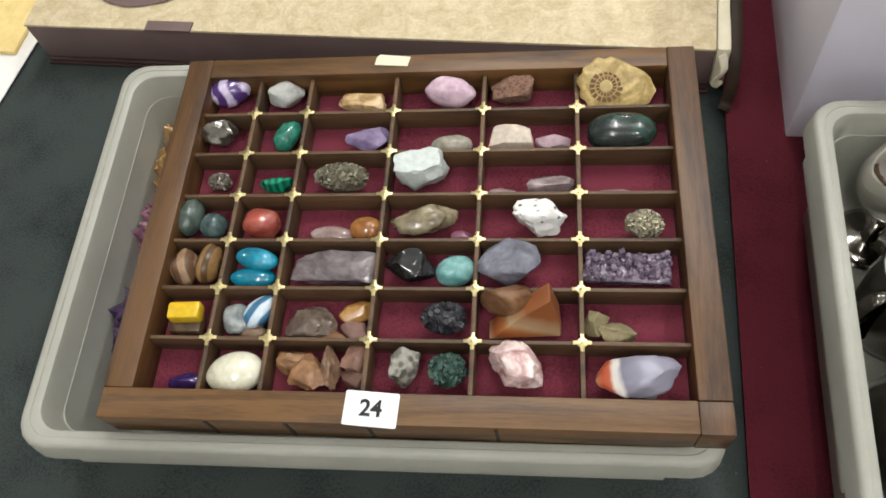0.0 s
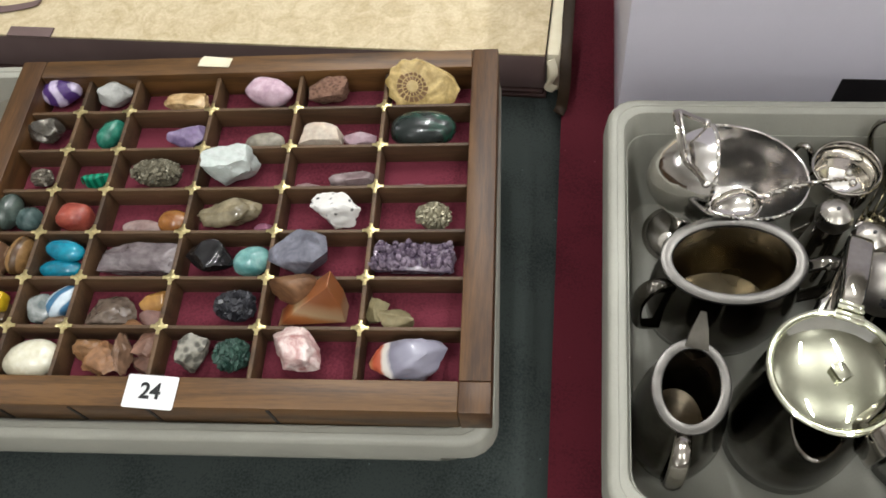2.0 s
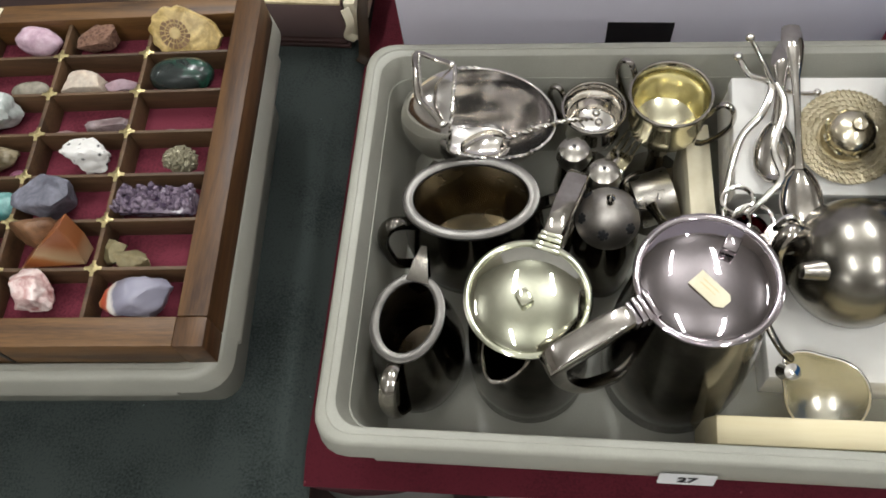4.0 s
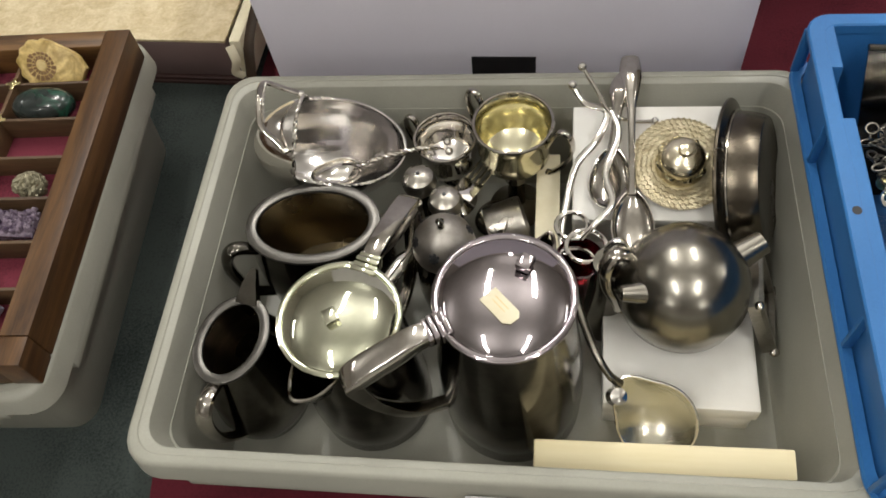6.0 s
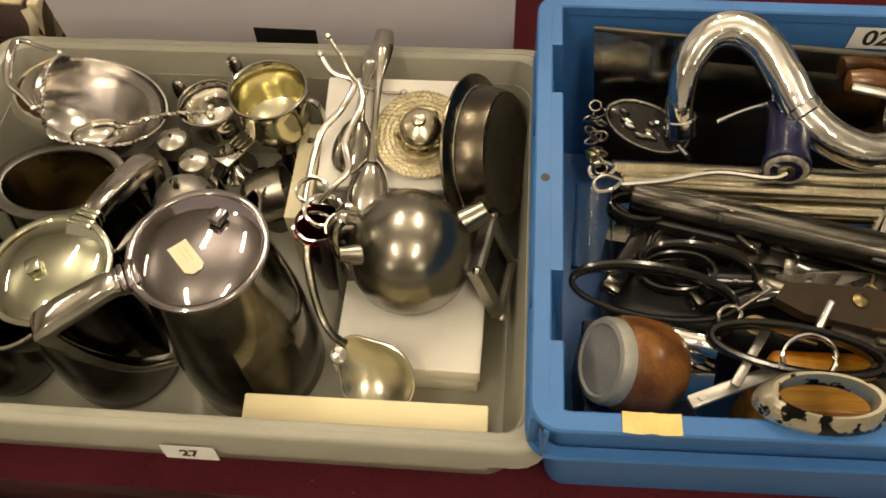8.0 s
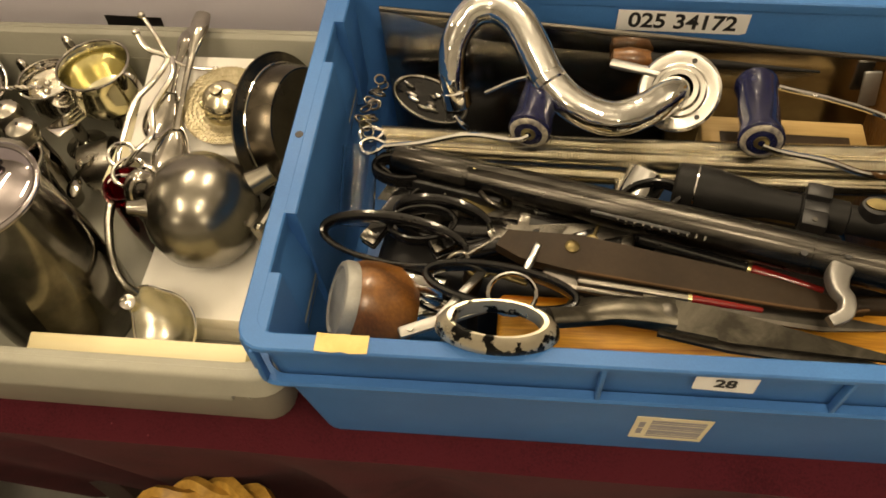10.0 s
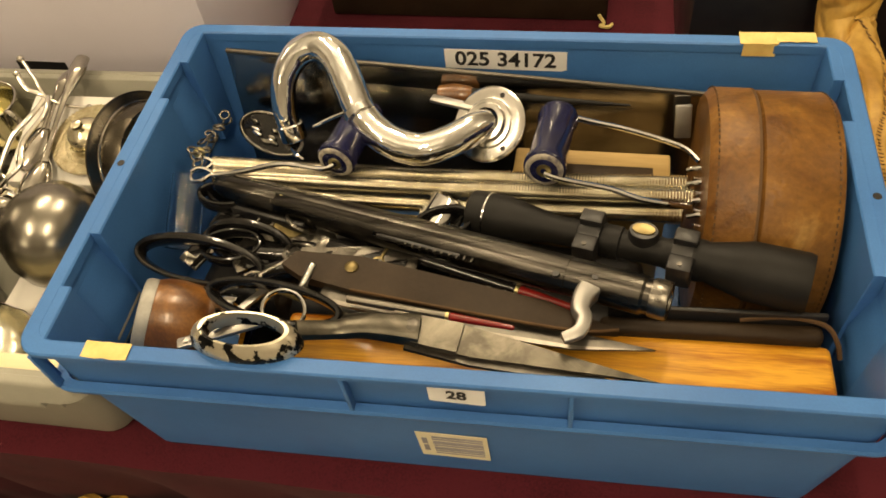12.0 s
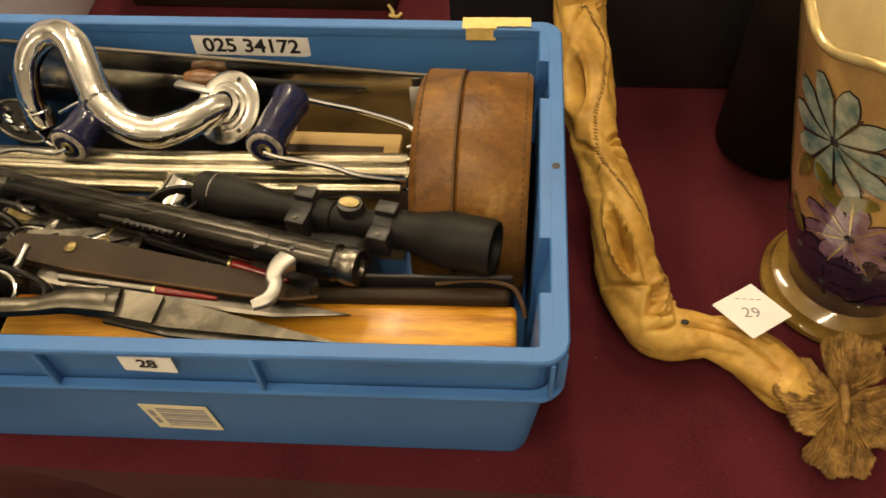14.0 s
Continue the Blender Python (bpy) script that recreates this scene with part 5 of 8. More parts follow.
# sugar basin: oval, wide mouth, two loop handles
basin = thing("sugar_basin", "open oval silver-plated sugar basin with loop handles and stained gilt inside", "bowl", pose(0.366, 0.331, BED, 0, 0, 3), group=PLATE)
prof = [(0.050, 0.0), (0.053, 0.003), (0.0575, 0.022), (0.0590, 0.048), (0.0580, 0.068), (0.0545, 0.090), (0.0520, 0.1045)]
part("body", lathe([(0.0005, 0)] + prof, 64, 1.0, 0.74, mouth=True), SHADESILVER, basin)
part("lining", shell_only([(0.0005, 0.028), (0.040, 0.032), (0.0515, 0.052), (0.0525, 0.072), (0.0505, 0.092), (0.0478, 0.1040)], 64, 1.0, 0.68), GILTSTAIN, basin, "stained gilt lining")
part("rim", tube([(0.0505 * math.cos(a), 0.0345 * math.sin(a), 0.1055) for a in [2 * math.pi * k / 40 for k in range(40)]], 0.0020, n=10, closed=True, steps=1, wide=2.4, power=0.7), RIMGREY, basin, "flat grey moulded rim")
part("handle", tube([(-0.048, 0, 0.094), (-0.062, 0, 0.104), (-0.071, 0, 0.101), (-0.0765, 0, 0.086), (-0.0755, 0, 0.062), (-0.070, 0, 0.040), (-0.050, 0, 0.026)], [0.0040, 0.0046, 0.0050, 0.0048, 0.0042, 0.0038, 0.0036], n=12, wide=1.35), SHADESILVER, basin, "", pose(0, 0, 0, 0, 0, 20))
for s in (1,):
    part("handle", tube([(s * 0.052, 0, 0.090), (s * 0.070, 0, 0.099), (s * 0.088, 0, 0.093), (s * 0.095, 0, 0.078), (s * 0.088, 0, 0.060), (s * 0.070, 0, 0.044), (s * 0.053, 0, 0.036)], [0.0032, 0.0036, 0.0038, 0.0036, 0.0032, 0.003, 0.003], n=10, wide=1.8), SHADESILVER, basin)

# cream jug
jug = thing("cream_jug", "oval silver-plated cream jug with shade-toned sides and looped handle", "jug", pose(0.3275, 0.222, BED, 0, 0, -10), group=PLATE)
jp = [(0.030, 0.0), (0.033, 0.003), (0.0385, 0.022), (0.0405, 0.045), (0.0370, 0.075), (0.0295, 0.105), (0.0262, 0.117)]
part("body", lathe([(0.0005, 0)] + jp, 56, 0.90, 1.14, mouth=True), SHADESILVER, jug)
part("lining", shell_only([(0.0005, 0.008), (0.030, 0.020), (0.0365, 0.045), (0.034, 0.075), (0.028, 0.105), (0.0255, 0.117)], 56, 0.80, 1.12), JUGDARK, jug, "stained gilt lining")
part("rim", tube([(0.0235 * math.cos(a), 0.0318 * math.sin(a), 0.1178) for a in [2 * math.pi * k / 36 for k in range(36)]], 0.0018, n=10, closed=True, steps=1, wide=2.2, power=0.7), RIMGREY, jug, "flat grey moulded rim")
sp = skin([[(-0.010, 0.028, 0.112), (0, 0.026, 0.102), (0.010, 0.028, 0.112), (0.0085, 0.028, 0.1195), (-0.0085, 0.028, 0.1195)], [(-0.0065, 0.042, 0.120), (0, 0.042, 0.114), (0.0065, 0.042, 0.120), (0.0055, 0.041, 0.127), (-0.0055, 0.041, 0.127)], [(-0.0025, 0.054, 0.127), (0, 0.054, 0.125), (0.0025, 0.054, 0.127), (0.002, 0.053, 0.130), (-0.002, 0.053, 0.130)]])
part("spout", sp, SHADESILVER, jug)
part("handle", tube([(0, -0.033, 0.112), (0, -0.048, 0.117), (0, -0.060, 0.105), (0, -0.060, 0.075), (0, -0.048, 0.045), (0, -0.040, 0.034)], [0.0034, 0.004, 0.0042, 0.004, 0.0034, 0.003], n=10, wide=1.6), TARNISH, jug)


def lidded_pot(label, m, lidmat, r_lid, r_base, height, handle_dir, spout_dir, lid_tilt=0.0, body=SHADESILVER, knob_at=(0.0, 0.0), knob_turn=30.0, reach=0.075, tall=0.10, beak=1.0):
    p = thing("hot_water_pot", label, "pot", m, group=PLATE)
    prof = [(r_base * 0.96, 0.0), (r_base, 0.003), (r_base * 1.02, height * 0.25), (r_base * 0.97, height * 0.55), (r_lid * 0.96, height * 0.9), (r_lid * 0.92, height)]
    # the body's default colour holds its shade; the lid keeps a brighter silver
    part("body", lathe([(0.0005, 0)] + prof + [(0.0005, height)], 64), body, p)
    lid = part("lid", lathe([(0.0005, -0.001), (r_lid * 0.97, -0.001), (r_lid, 0.0008), (r_lid, 0.0030), (r_lid * 0.975, 0.0042), (r_lid * 0.915, 0.0040), (r_lid * 0.905, 0.0034), (r_lid * 0.80, 0.0066), (r_lid * 0.5, 0.0105), (r_lid * 0.2, 0.0122), (0.0005, 0.0125)], 72), lidmat, p, "bright domed lid", pose(0, 0, height + 0.0015, lid_tilt, 0, 0), smooth=60)
    part("lid_rim", tube([(r_lid * 0.985 * math.cos(a), r_lid * 0.985 * math.sin(a), 0.0030) for a in [2 * math.pi * k / 56 for k in range(56)]], 0.0010, n=8, closed=True, steps=1), lidmat, lid, "rounded edge")
    kb = box(0.0095, 0.0115, 0.0070, 0.0012)
    part("finial", kb, lidmat, lid, "square finial", pose(knob_at[0], knob_at[1], 0.0118, 0, 0, knob_turn))
    a = radians(handle_dir)
    c, s = math.cos(a), math.sin(a)
    q = lambda d, z: (c * d, s * d, z)
    hg = None
    for k in range(4):
        hg = box(0.0040, 0.020 - 0.0012 * k, 0.0115 - 0.0012 * (k % 2), 0.0012, (0.0042 * (k - 1.5), 0, 0), bm=hg)
    part("hinge", move(hg, pose(c * r_lid * 1.02, s * r_lid * 1.02, height - 0.004, 0, 0, handle_dir)), lidmat, p, "stepped lid hinge")
    hx = [q(r_lid * 0.98, height - 0.006), q(r_lid + 0.012, height + 0.001), q(r_lid + reach * 0.55, height - 0.004), q(r_lid + reach * 0.95, height - 0.012), q(r_lid + reach, height - 0.024), q(r_lid + reach * 0.86, height - tall * 0.55), q(r_lid + reach * 0.55, height - tall * 0.88), q(r_base * 0.99, height - tall)]
    part("handle", tube(hx, [0.005, 0.0062, 0.0074, 0.0074, 0.0064, 0.0046, 0.004, 0.004], n=16, wide=1.15, power=0.26, steps=5), TARNISH, p, "angular hollow handle")
    b = radians(spout_dir)
    c2, s2 = math.cos(b), math.sin(b)
    side = Vector((-s2, c2, 0))
    out = Vector((c2, s2, 0))
    r0 = r_lid * 0.93
    loops = []
    for d, z0, z1, w in [(r0 + (d - r0) * beak, z0, z1, w * beak) for d, z0, z1, w in ((r0 - 0.004, height - 0.050, height - 0.006, 0.022), (r0 + 0.010, height - 0.036, height - 0.005, 0.0175), (r0 + 0.022, height - 0.019, height - 0.003, 0.0105), (r0 + 0.029, height - 0.006, height + 0.001, 0.003))]:
        o = out * d
        loops.append([o + side * w + Vector((0, 0, z1)), o + side * w * 0.6 + Vector((0, 0, (z0 + z1) / 2 - 0.003)), o + Vector((0, 0, z0)), o - side * w * 0.6 + Vector((0, 0, (z0 + z1) / 2 - 0.003)), o - side * w + Vector((0, 0, z1))])
    sp = skin(loops, closed_ring=False)
    res = bmesh.ops.solidify(sp, geom=list(sp.faces), thickness=0.0014)
    lip = part("spout", sp, SHADESILVER, p, "pinched pouring lip")
    part("lip_edge", tube([lp[0] for lp in loops] + [lp[-1] for lp in reversed(loops)], 0.0015, n=8, steps=3), TARNISH, lip, "bright edge of the lip")
    return p


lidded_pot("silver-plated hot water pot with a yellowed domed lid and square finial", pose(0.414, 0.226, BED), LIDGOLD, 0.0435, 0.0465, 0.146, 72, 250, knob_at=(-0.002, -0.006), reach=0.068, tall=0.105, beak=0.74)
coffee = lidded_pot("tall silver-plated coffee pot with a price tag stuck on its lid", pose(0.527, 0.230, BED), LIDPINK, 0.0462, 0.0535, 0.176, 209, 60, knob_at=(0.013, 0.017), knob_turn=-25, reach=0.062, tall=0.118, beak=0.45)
TAGSHAPE = [(-0.0125, -0.0066), (0.0085, -0.0066), (0.0125, -0.0030), (0.0125, 0.0036), (0.0095, 0.0066), (-0.0125, 0.0066)]
tag = part("price_tag", skin([[(x, y, 0.0) for x, y in TAGSHAPE], [(x, y, 0.0006) for x, y in TAGSHAPE]]), PAPER, coffee, "cream paper price tag", pose(-0.001, -0.013, 0.1895, -3, 3, -46))
for k in range(2):
    part("faint_line", box(0.012, 0.0005, 0.0001, 0, (-0.002, 0.0025 - k * 0.003, 0.0007)), TAPE, tag)

# coal-scuttle sugar bowl: hooded at one end, long open lip at the other, with a swing handle and its scoop
SCUTTLE = mat("bright_plate", (0.93, 0.91, 0.89), (0.78, 0.745, 0.71), scale=16, rough=0.15, metal=1.0, bump=0.30, rvar=0.06, grain=0.05, bscale=26, bdist=0.006, stretch=(0.3, 1, 1))
SCX, SCY, SCZ = 0.367, 0.4085, 0.116
sc = thing("sugar_scuttle", "silver-plated sugar scuttle with a hood, rope-edged mouth and swing handle", "sugar bowl", pose(SCX, SCY, BED), group=PLATE)
b = bmesh.new()
bmesh.ops.create_uvsphere(b, u_segments=96, v_segments=64, radius=1)
for v in b.verts:
    x, y, z = v.co
    lip = max(0.0, x) * max(0.0, z + 0.5)
    v.co = Vector((x * 0.0645 * (1 + 0.05 * lip), y * 0.0415 * (1 + 0.10 * lip - 0.05 * max(0.0, -x)), z * (0.046 if z > 0 else 0.052) + SCZ - BED))
LIP, LIPN = Vector((0, 0, 0.1255 - BED)), Vector((0.24, -0.16, 0.957))
HOOD, HOODN = Vector((-0.019, 0, 0.135 - BED)), Vector((0.99, 0.0, -0.14))
for co, no in ((LIP, LIPN), (HOOD, HOODN)):
    bmesh.ops.bisect_plane(b, geom=list(b.verts) + list(b.edges) + list(b.faces), plane_co=co, plane_no=no)
gone = [f for f in b.faces if (f.calc_center_median() - LIP).dot(LIPN) > 0 and (f.calc_center_median() - HOOD).dot(HOODN) > 0]
bmesh.ops.delete(b, geom=gone, context="FACES")
edge = [e for e in b.edges if e.is_boundary]
order, seen_v = [], set()
cur = edge[0].verts[0]
while cur is not None and cur not in seen_v:
    seen_v.add(cur)
    order.append(cur.co.copy())
    cur = next((e.other_vert(cur) for e in cur.link_edges if e.is_boundary and e.other_vert(cur) not in seen_v), None)
far = max(range(len(order)), key=lambda i: order[i].x + 0.6 * order[i].y)
order = order[far:] + order[:far]
roped = [p for p in order if p.x < 0.004 or p.y < -0.022][::3]
bmesh.ops.solidify(b, geom=list(b.faces), thickness=0.0012)
part("body", b, SCUTTLE, sc, smooth=70)
part("plain_edge", tube(order[::2], 0.0011, n=8, closed=True, steps=1), SILVER, sc)
part("rope_edge", rope(roped, 0.0016, steps=3), SILVER, sc, "twisted rope edging")
part("stem", lathe([(0.012, 0.004), (0.0075, 0.012), (0.0085, 0.03), (0.016, 0.052)], 28), TARNISH, sc, "", pose(-0.026, 0.004, 0))
part("foot", lathe([(0.0005, 0), (0.031, 0), (0.032, 0.003), (0.0295, 0.0048), (0.0275, 0.0046), (0.0262, 0.0062), (0.022, 0.0072), (0.012, 0.011), (0.0005, 0.012)], 48), TARNISH, sc, "", pose(-0.026, 0.004, 0))
GRIP = [Vector(q) - Vector((SCX, SCY, BED)) for q in ((0.3205, 0.432, 0.168), (0.322, 0.413, 0.169), (0.325, 0.392, 0.163))]
PIV = [Vector(q) - Vector((SCX, SCY, BED)) for q in ((0.346, 0.4370, 0.150), (0.343, 0.3790, 0.147))]
part("swing_handle", tube([PIV[0], (PIV[0] + GRIP[0]) / 2 + Vector((0, 0, 0.001)), GRIP[0], GRIP[1], GRIP[2], (PIV[1] + GRIP[2]) / 2, PIV[1]], [0.0015, 0.0016, 0.0018, 0.0021, 0.0018, 0.0016, 0.0015], n=10, wide=1.6, steps=4), TARNISH, sc, "flat swing handle")
for dx in (-0.0026, 0.0026):
    part("handle_rope", rope([q + Vector((dx, 0, 0.0010)) for q in GRIP], 0.0010, steps=4), SILVER, sc, "twisted rope edging")
for q in PIV:
    part("pivot", ball(0.0030, q, (1.2, 1, 0.8), 2), SILVER, sc)

scoop = thing("sugar_scoop", "small silver sugar scoop with a twisted handle, lying in the scuttle", "scoop", pose(0.374, 0.389, 0.104, 8, 8, 14), group=PLATE)
b = bmesh.new()
bmesh.ops.create_uvsphere(b, u_segments=28, v_segments=18, radius=1)
for v in b.verts:
    v.co = Vector((v.co.x * 0.022, v.co.y * 0.014 * (1 + 0.2 * v.co.x), v.co.z * 0.011))
bmesh.ops.bisect_plane(b, geom=list(b.verts) + list(b.edges) + list(b.faces), plane_co=(0, 0, 0.001), plane_no=(-0.1, 0, 1), clear_outer=True)
bmesh.ops.solidify(b, geom=list(b.faces), thickness=0.0009)
part("bowl", b, SILVER, scoop, smooth=60)
part("handle", rope([(0.016, 0.000, 0.006), (0.040, 0.003, 0.013), (0.066, 0.005, 0.016), (0.094, 0.007, 0.012)], 0.0021, steps=6), SILVER, scoop, "twisted wire handle")
for dy in (-0.004, 0.005):
    part("knop", ball(0.0036, (0.0965, 0.007 + dy, 0.0115), (1, 1, 1), 2), SILVER, scoop)


def cup(label, m, r, h, handles, inner):
    c = thing("silver_cup", label, "cup", m, group=PLATE)
    part("foot", lathe([(0.0005, 0), (r * 0.78, 0), (r * 0.80, 0.003), (r * 0.5, 0.007), (r * 0.26, 0.013), (r * 0.22, h * 0.34), (r * 0.30, h * 0.38), (r * 0.22, h * 0.42), (r * 0.28, h * 0.52), (r * 0.40, h * 0.575), (0.0005, h * 0.575)], 40), TARNISH, c)
    bowl = [(r * 0.3, h * 0.56), (r * 0.66, h * 0.585), (r * 0.93, h * 0.68), (r * 0.97, h * 0.78), (r * 0.93, h * 0.90), (r * 0.96, h * 0.97), (r * 1.03, h)]
    part("bowl", lathe([(0.0005, h * 0.555)] + bowl, 48, mouth=True), GILT if inner is GILT else SILVER, c)
    part("lining", shell_only([(0.0005, h * 0.62), (r * 0.45, h * 0.63), (r * 0.80, h * 0.69), (r * 0.90, h * 0.78), (r * 0.87, h * 0.90), (r * 0.92, h * 0.97), (r * 1.0, h)], 48), inner, c, "bright inside")
    part("lip", tube([(r * 1.01 * math.cos(2 * math.pi * k / 32), r * 1.01 * math.sin(2 * math.pi * k / 32), h) for k in range(32)], 0.0014, n=8, closed=True, steps=1), TARNISH, c)
    for a in handles:
        q = radians(a)
        f = lambda d, z: (math.cos(q) * d, math.sin(q) * d, z)
        part("handle", tube([f(r * 0.94, h * 0.86), f(r * 1.25, h * 1.04), f(r * 1.55, h * 1.02), f(r * 1.62, h * 0.88), f(r * 1.4, h * 0.72), f(r * 1.1, h * 0.60), f(r * 0.92, h * 0.58)], 0.0020, n=8, wide=1.5), TARNISH, c)
    return c


cup("two-handled silver trophy cup with a gilt inside, on a stemmed foot", pose(0.523, 0.420, BED), 0.0320, 0.122, (140, -22), GILT)
cup("small silver christening cup with one scrolled handle", pose(0.464, 0.426, BED), 0.0262, 0.096, (150,), SILVER)

# shakers
pep = thing("pepper_pot", "silver pepper pot with a pierced domed top", "shaker", pose(0.473, 0.3165, BED) @ Matrix.Diagonal((1.02, 1.02, 1.12, 1)), group=PLATE)
part("body", lathe([(0.0005, 0), (0.022, 0), (0.023, 0.004), (0.026, 0.035), (0.025, 0.07), (0.021, 0.086), (0.0005, 0.086)], 40), SHADESILVER, pep)
dome = part("top", lathe([(0.0005, 0.084), (0.0235, 0.084), (0.0245, 0.088), (0.0225, 0.098), (0.016, 0.106), (0.007, 0.1105), (0.0005, 0.112)], 40), DOMEGREY, pep, "pierced domed top")
part("finial", lathe([(0.0005, 0.111), (0.003, 0.112), (0.002, 0.115), (0.0034, 0.118), (0.0005, 0.121)], 20), TARNISH, pep)
for k in range(6):
    a = 2 * math.pi * k / 6 + 0.3
    hole_ = None
    for q in range(3):
        hole_ = join(hole_, move(box(0.0085, 0.0028, 0.0022, 0.0006), pose(0, 0, -0.0010, 0, 0, 60 * q)))
    part("piercing", move(hole_, pose(0.0203 * math.cos(a), 0.0203 * math.sin(a), 0.0992) @ Matrix.Rotation(a, 4, "Z") @ Matrix.Rotation(radians(50), 4, "Y")), INK, dome, "star-shaped piercing")
salt = thing("salt_shaker", "round-topped silver salt shaker with a single hole", "shaker", pose(0.4705, 0.3565, BED) @ Matrix.Diagonal((1, 1, 1.05, 1)), group=PLATE)
part("body", lathe([(0.0005, 0), (0.014, 0), (0.015, 0.05), (0.011, 0.088), (0.0005, 0.088)], 32), TARNISH, salt)
part("top", lathe([(0.0005, 0.087), (0.013, 0.088), (0.0145, 0.094), (0.012, 0.101), (0.006, 0.1045), (0.0005, 0.105)], 32), DOMESILVER, salt)
part("hole", rod((0, 0, 0.1045), (0, 0, 0.1056), 0.0016), BLACK, salt)
salt2 = copy_thing(salt, pose(0.447, 0.377, BED, 0, 0, 40))
tagged(salt2, "silver salt shaker standing behind another one", "shaker")

ring = thing("napkin_ring", "engraved silver napkin ring lying on its side", "napkin ring", pose(0.518, 0.372, BED + 0.0345), group=PLATE)
part("band", move(lathe([(0.0215, -0.016), (0.0225, -0.016), (0.0232, -0.012), (0.0226, 0), (0.0232, 0.012), (0.0225, 0.016), (0.0215, 0.016), (0.0208, 0)], 48, caps=False), pose(0, 0, 0.006, 0, 78, 15)), DOMESILVER, ring)
part("rest", move(lathe([(0.0005, -0.040), (0.016, -0.040), (0.0165, -0.02), (0.0005, -0.018)], 32), pose(0, 0, 0.0058)), SHADESILVER, ring)


def spoon(label, m, length=0.17, mat_=SILVER, fancy=False, tines=False):
    s = thing("fork" if tines else "spoon", label, "fork" if tines else "spoon", m, group=PLATE)
    if not tines:
        b = bmesh.new()
        bmesh.ops.create_uvsphere(b, u_segments=24, v_segments=16, radius=1)
        for v in b.verts:
            v.co = Vector((v.co.x * 0.026, v.co.y * 0.016 * (1 - 0.2 * v.co.x), v.co.z * 0.008))
        bmesh.ops.bisect_plane(b, geom=list(b.verts) + list(b.edges) + list(b.faces), plane_co=(0, 0, 0), plane_no=(0, 0, 1), clear_outer=True)
        bmesh.ops.solidify(b, geom=list(b.faces), thickness=0.001)
        part("bowl", b, mat_, s, smooth=60)
    else:
        part("head", box(0.022, 0.020, 0.0022, 0.0008, (-0.002, 0, -0.001)), mat_, s)
        for k in range(4):
            part("tine", rod((-0.012, -0.0078 + 0.0052 * k, 0), (-0.042, -0.0078 + 0.0052 * k, 0.003), 0.0014, 8, 0.0007), mat_, s)
    rs = [0.0026, 0.0017, 0.0015, 0.0016, 0.0018, 0.0022, 0.0042, 0.0054, 0.0042] if fancy else [0.003, 0.0022, 0.002, 0.0022, 0.003, 0.0048, 0.0042, 0.001]
    part("handle", tube([(0.022 + (length - 0.05) * k / 7, 0, 0.004 * math.sin(k / 7 * 3.1) - 0.001) for k in range(8)], rs, n=10, wide=1.7, steps=3), mat_, s)
    return s


# white card boxes and what lies on them
low_box = thing("card_box", "low white card box under a tilted one", "box", pose(0.6385, 0.392, BED), group="white card boxes")
part("body", box(0.098, 0.094, 0.026, 0.0012), CARDWHITE, low_box)
part("lid", box(0.101, 0.097, 0.012, 0.0012, (0, 0, 0.0222)), CARDWHITE, low_box)
tall_box = thing("card_box", "white card box with a closed lid, tilted, under silver pieces", "box", pose(0.6310, 0.4060, 0.0574, 14, 0, 0), group="white card boxes")
part("body", box(0.116, 0.095, 0.050, 0.0015), CARDWHITE, tall_box)
part("lid", box(0.119, 0.098, 0.014, 0.0015, (0, 0, 0.0482)), CARDWHITE, tall_box)
flat_box = thing("card_box", "flat white card box with a lid, under the round pewter pot", "box", pose(0.654, 0.268, BED, 0, 0, -1.0), group="white card boxes")
part("body", box(0.110, 0.108, 0.026, 0.0012), CARDWHITE, flat_box)
part("lid", box(0.114, 0.112, 0.018, 0.0012, (0, 0, 0.0262)), CARDWHITE, flat_box)
small_box = thing("card_box", "small pale card box beside a taller one", "box", pose(0.552, 0.378, BED, 0, 0, 0), group="white card boxes")
part("body", box(0.020, 0.10, 0.070, 0.001), PAPER, small_box)

TB = 0.1190
stand = thing("filigree_dish", "silver filigree dish with a domed knob in its middle", "dish", pose(0.654, 0.3855, 0.1205, 14, 0, 0), group=PLATE)
part("foot", lathe([(0.020, -0.0028), (0.022, -0.0028), (0.0225, -0.001), (0.016, 0.0006), (0.014, 0.0006)], 40, caps=False), CHAMPAGNE, stand)
part("plate", lathe([(0.0005, 0), (0.020, 0.0), (0.037, 0.003), (0.0385, 0.0048), (0.036, 0.0046), (0.020, 0.0022), (0.0005, 0.002)], 56), CHAMPAGNE, stand)
for k, rr in enumerate((0.022, 0.026, 0.030, 0.034, 0.0375)):
    n = int(rr * 2 * math.pi / 0.0042)
    part("filigree_ring", tube([(rr * (1 + 0.035 * math.sin(n * a)) * math.cos(a), rr * (1 + 0.035 * math.sin(n * a)) * math.sin(a), 0.0030 + k * 0.0006 + 0.0005 * math.cos(n * a)) for a in [2 * math.pi * j / (n * 4) for j in range(n * 4)]], 0.00042, n=5, closed=True, steps=1), CHAMPAGNE, stand)
part("collar", tube([(0.0175 * (1 + 0.1 * math.sin(8 * a)) * math.cos(a), 0.0175 * (1 + 0.1 * math.sin(8 * a)) * math.sin(a), 0.010 + 0.0022 * math.sin(8 * a)) for a in [2 * math.pi * j / 64 for j in range(64)]], 0.0014, n=6, closed=True, steps=1), GILT, stand, "scalloped collar")
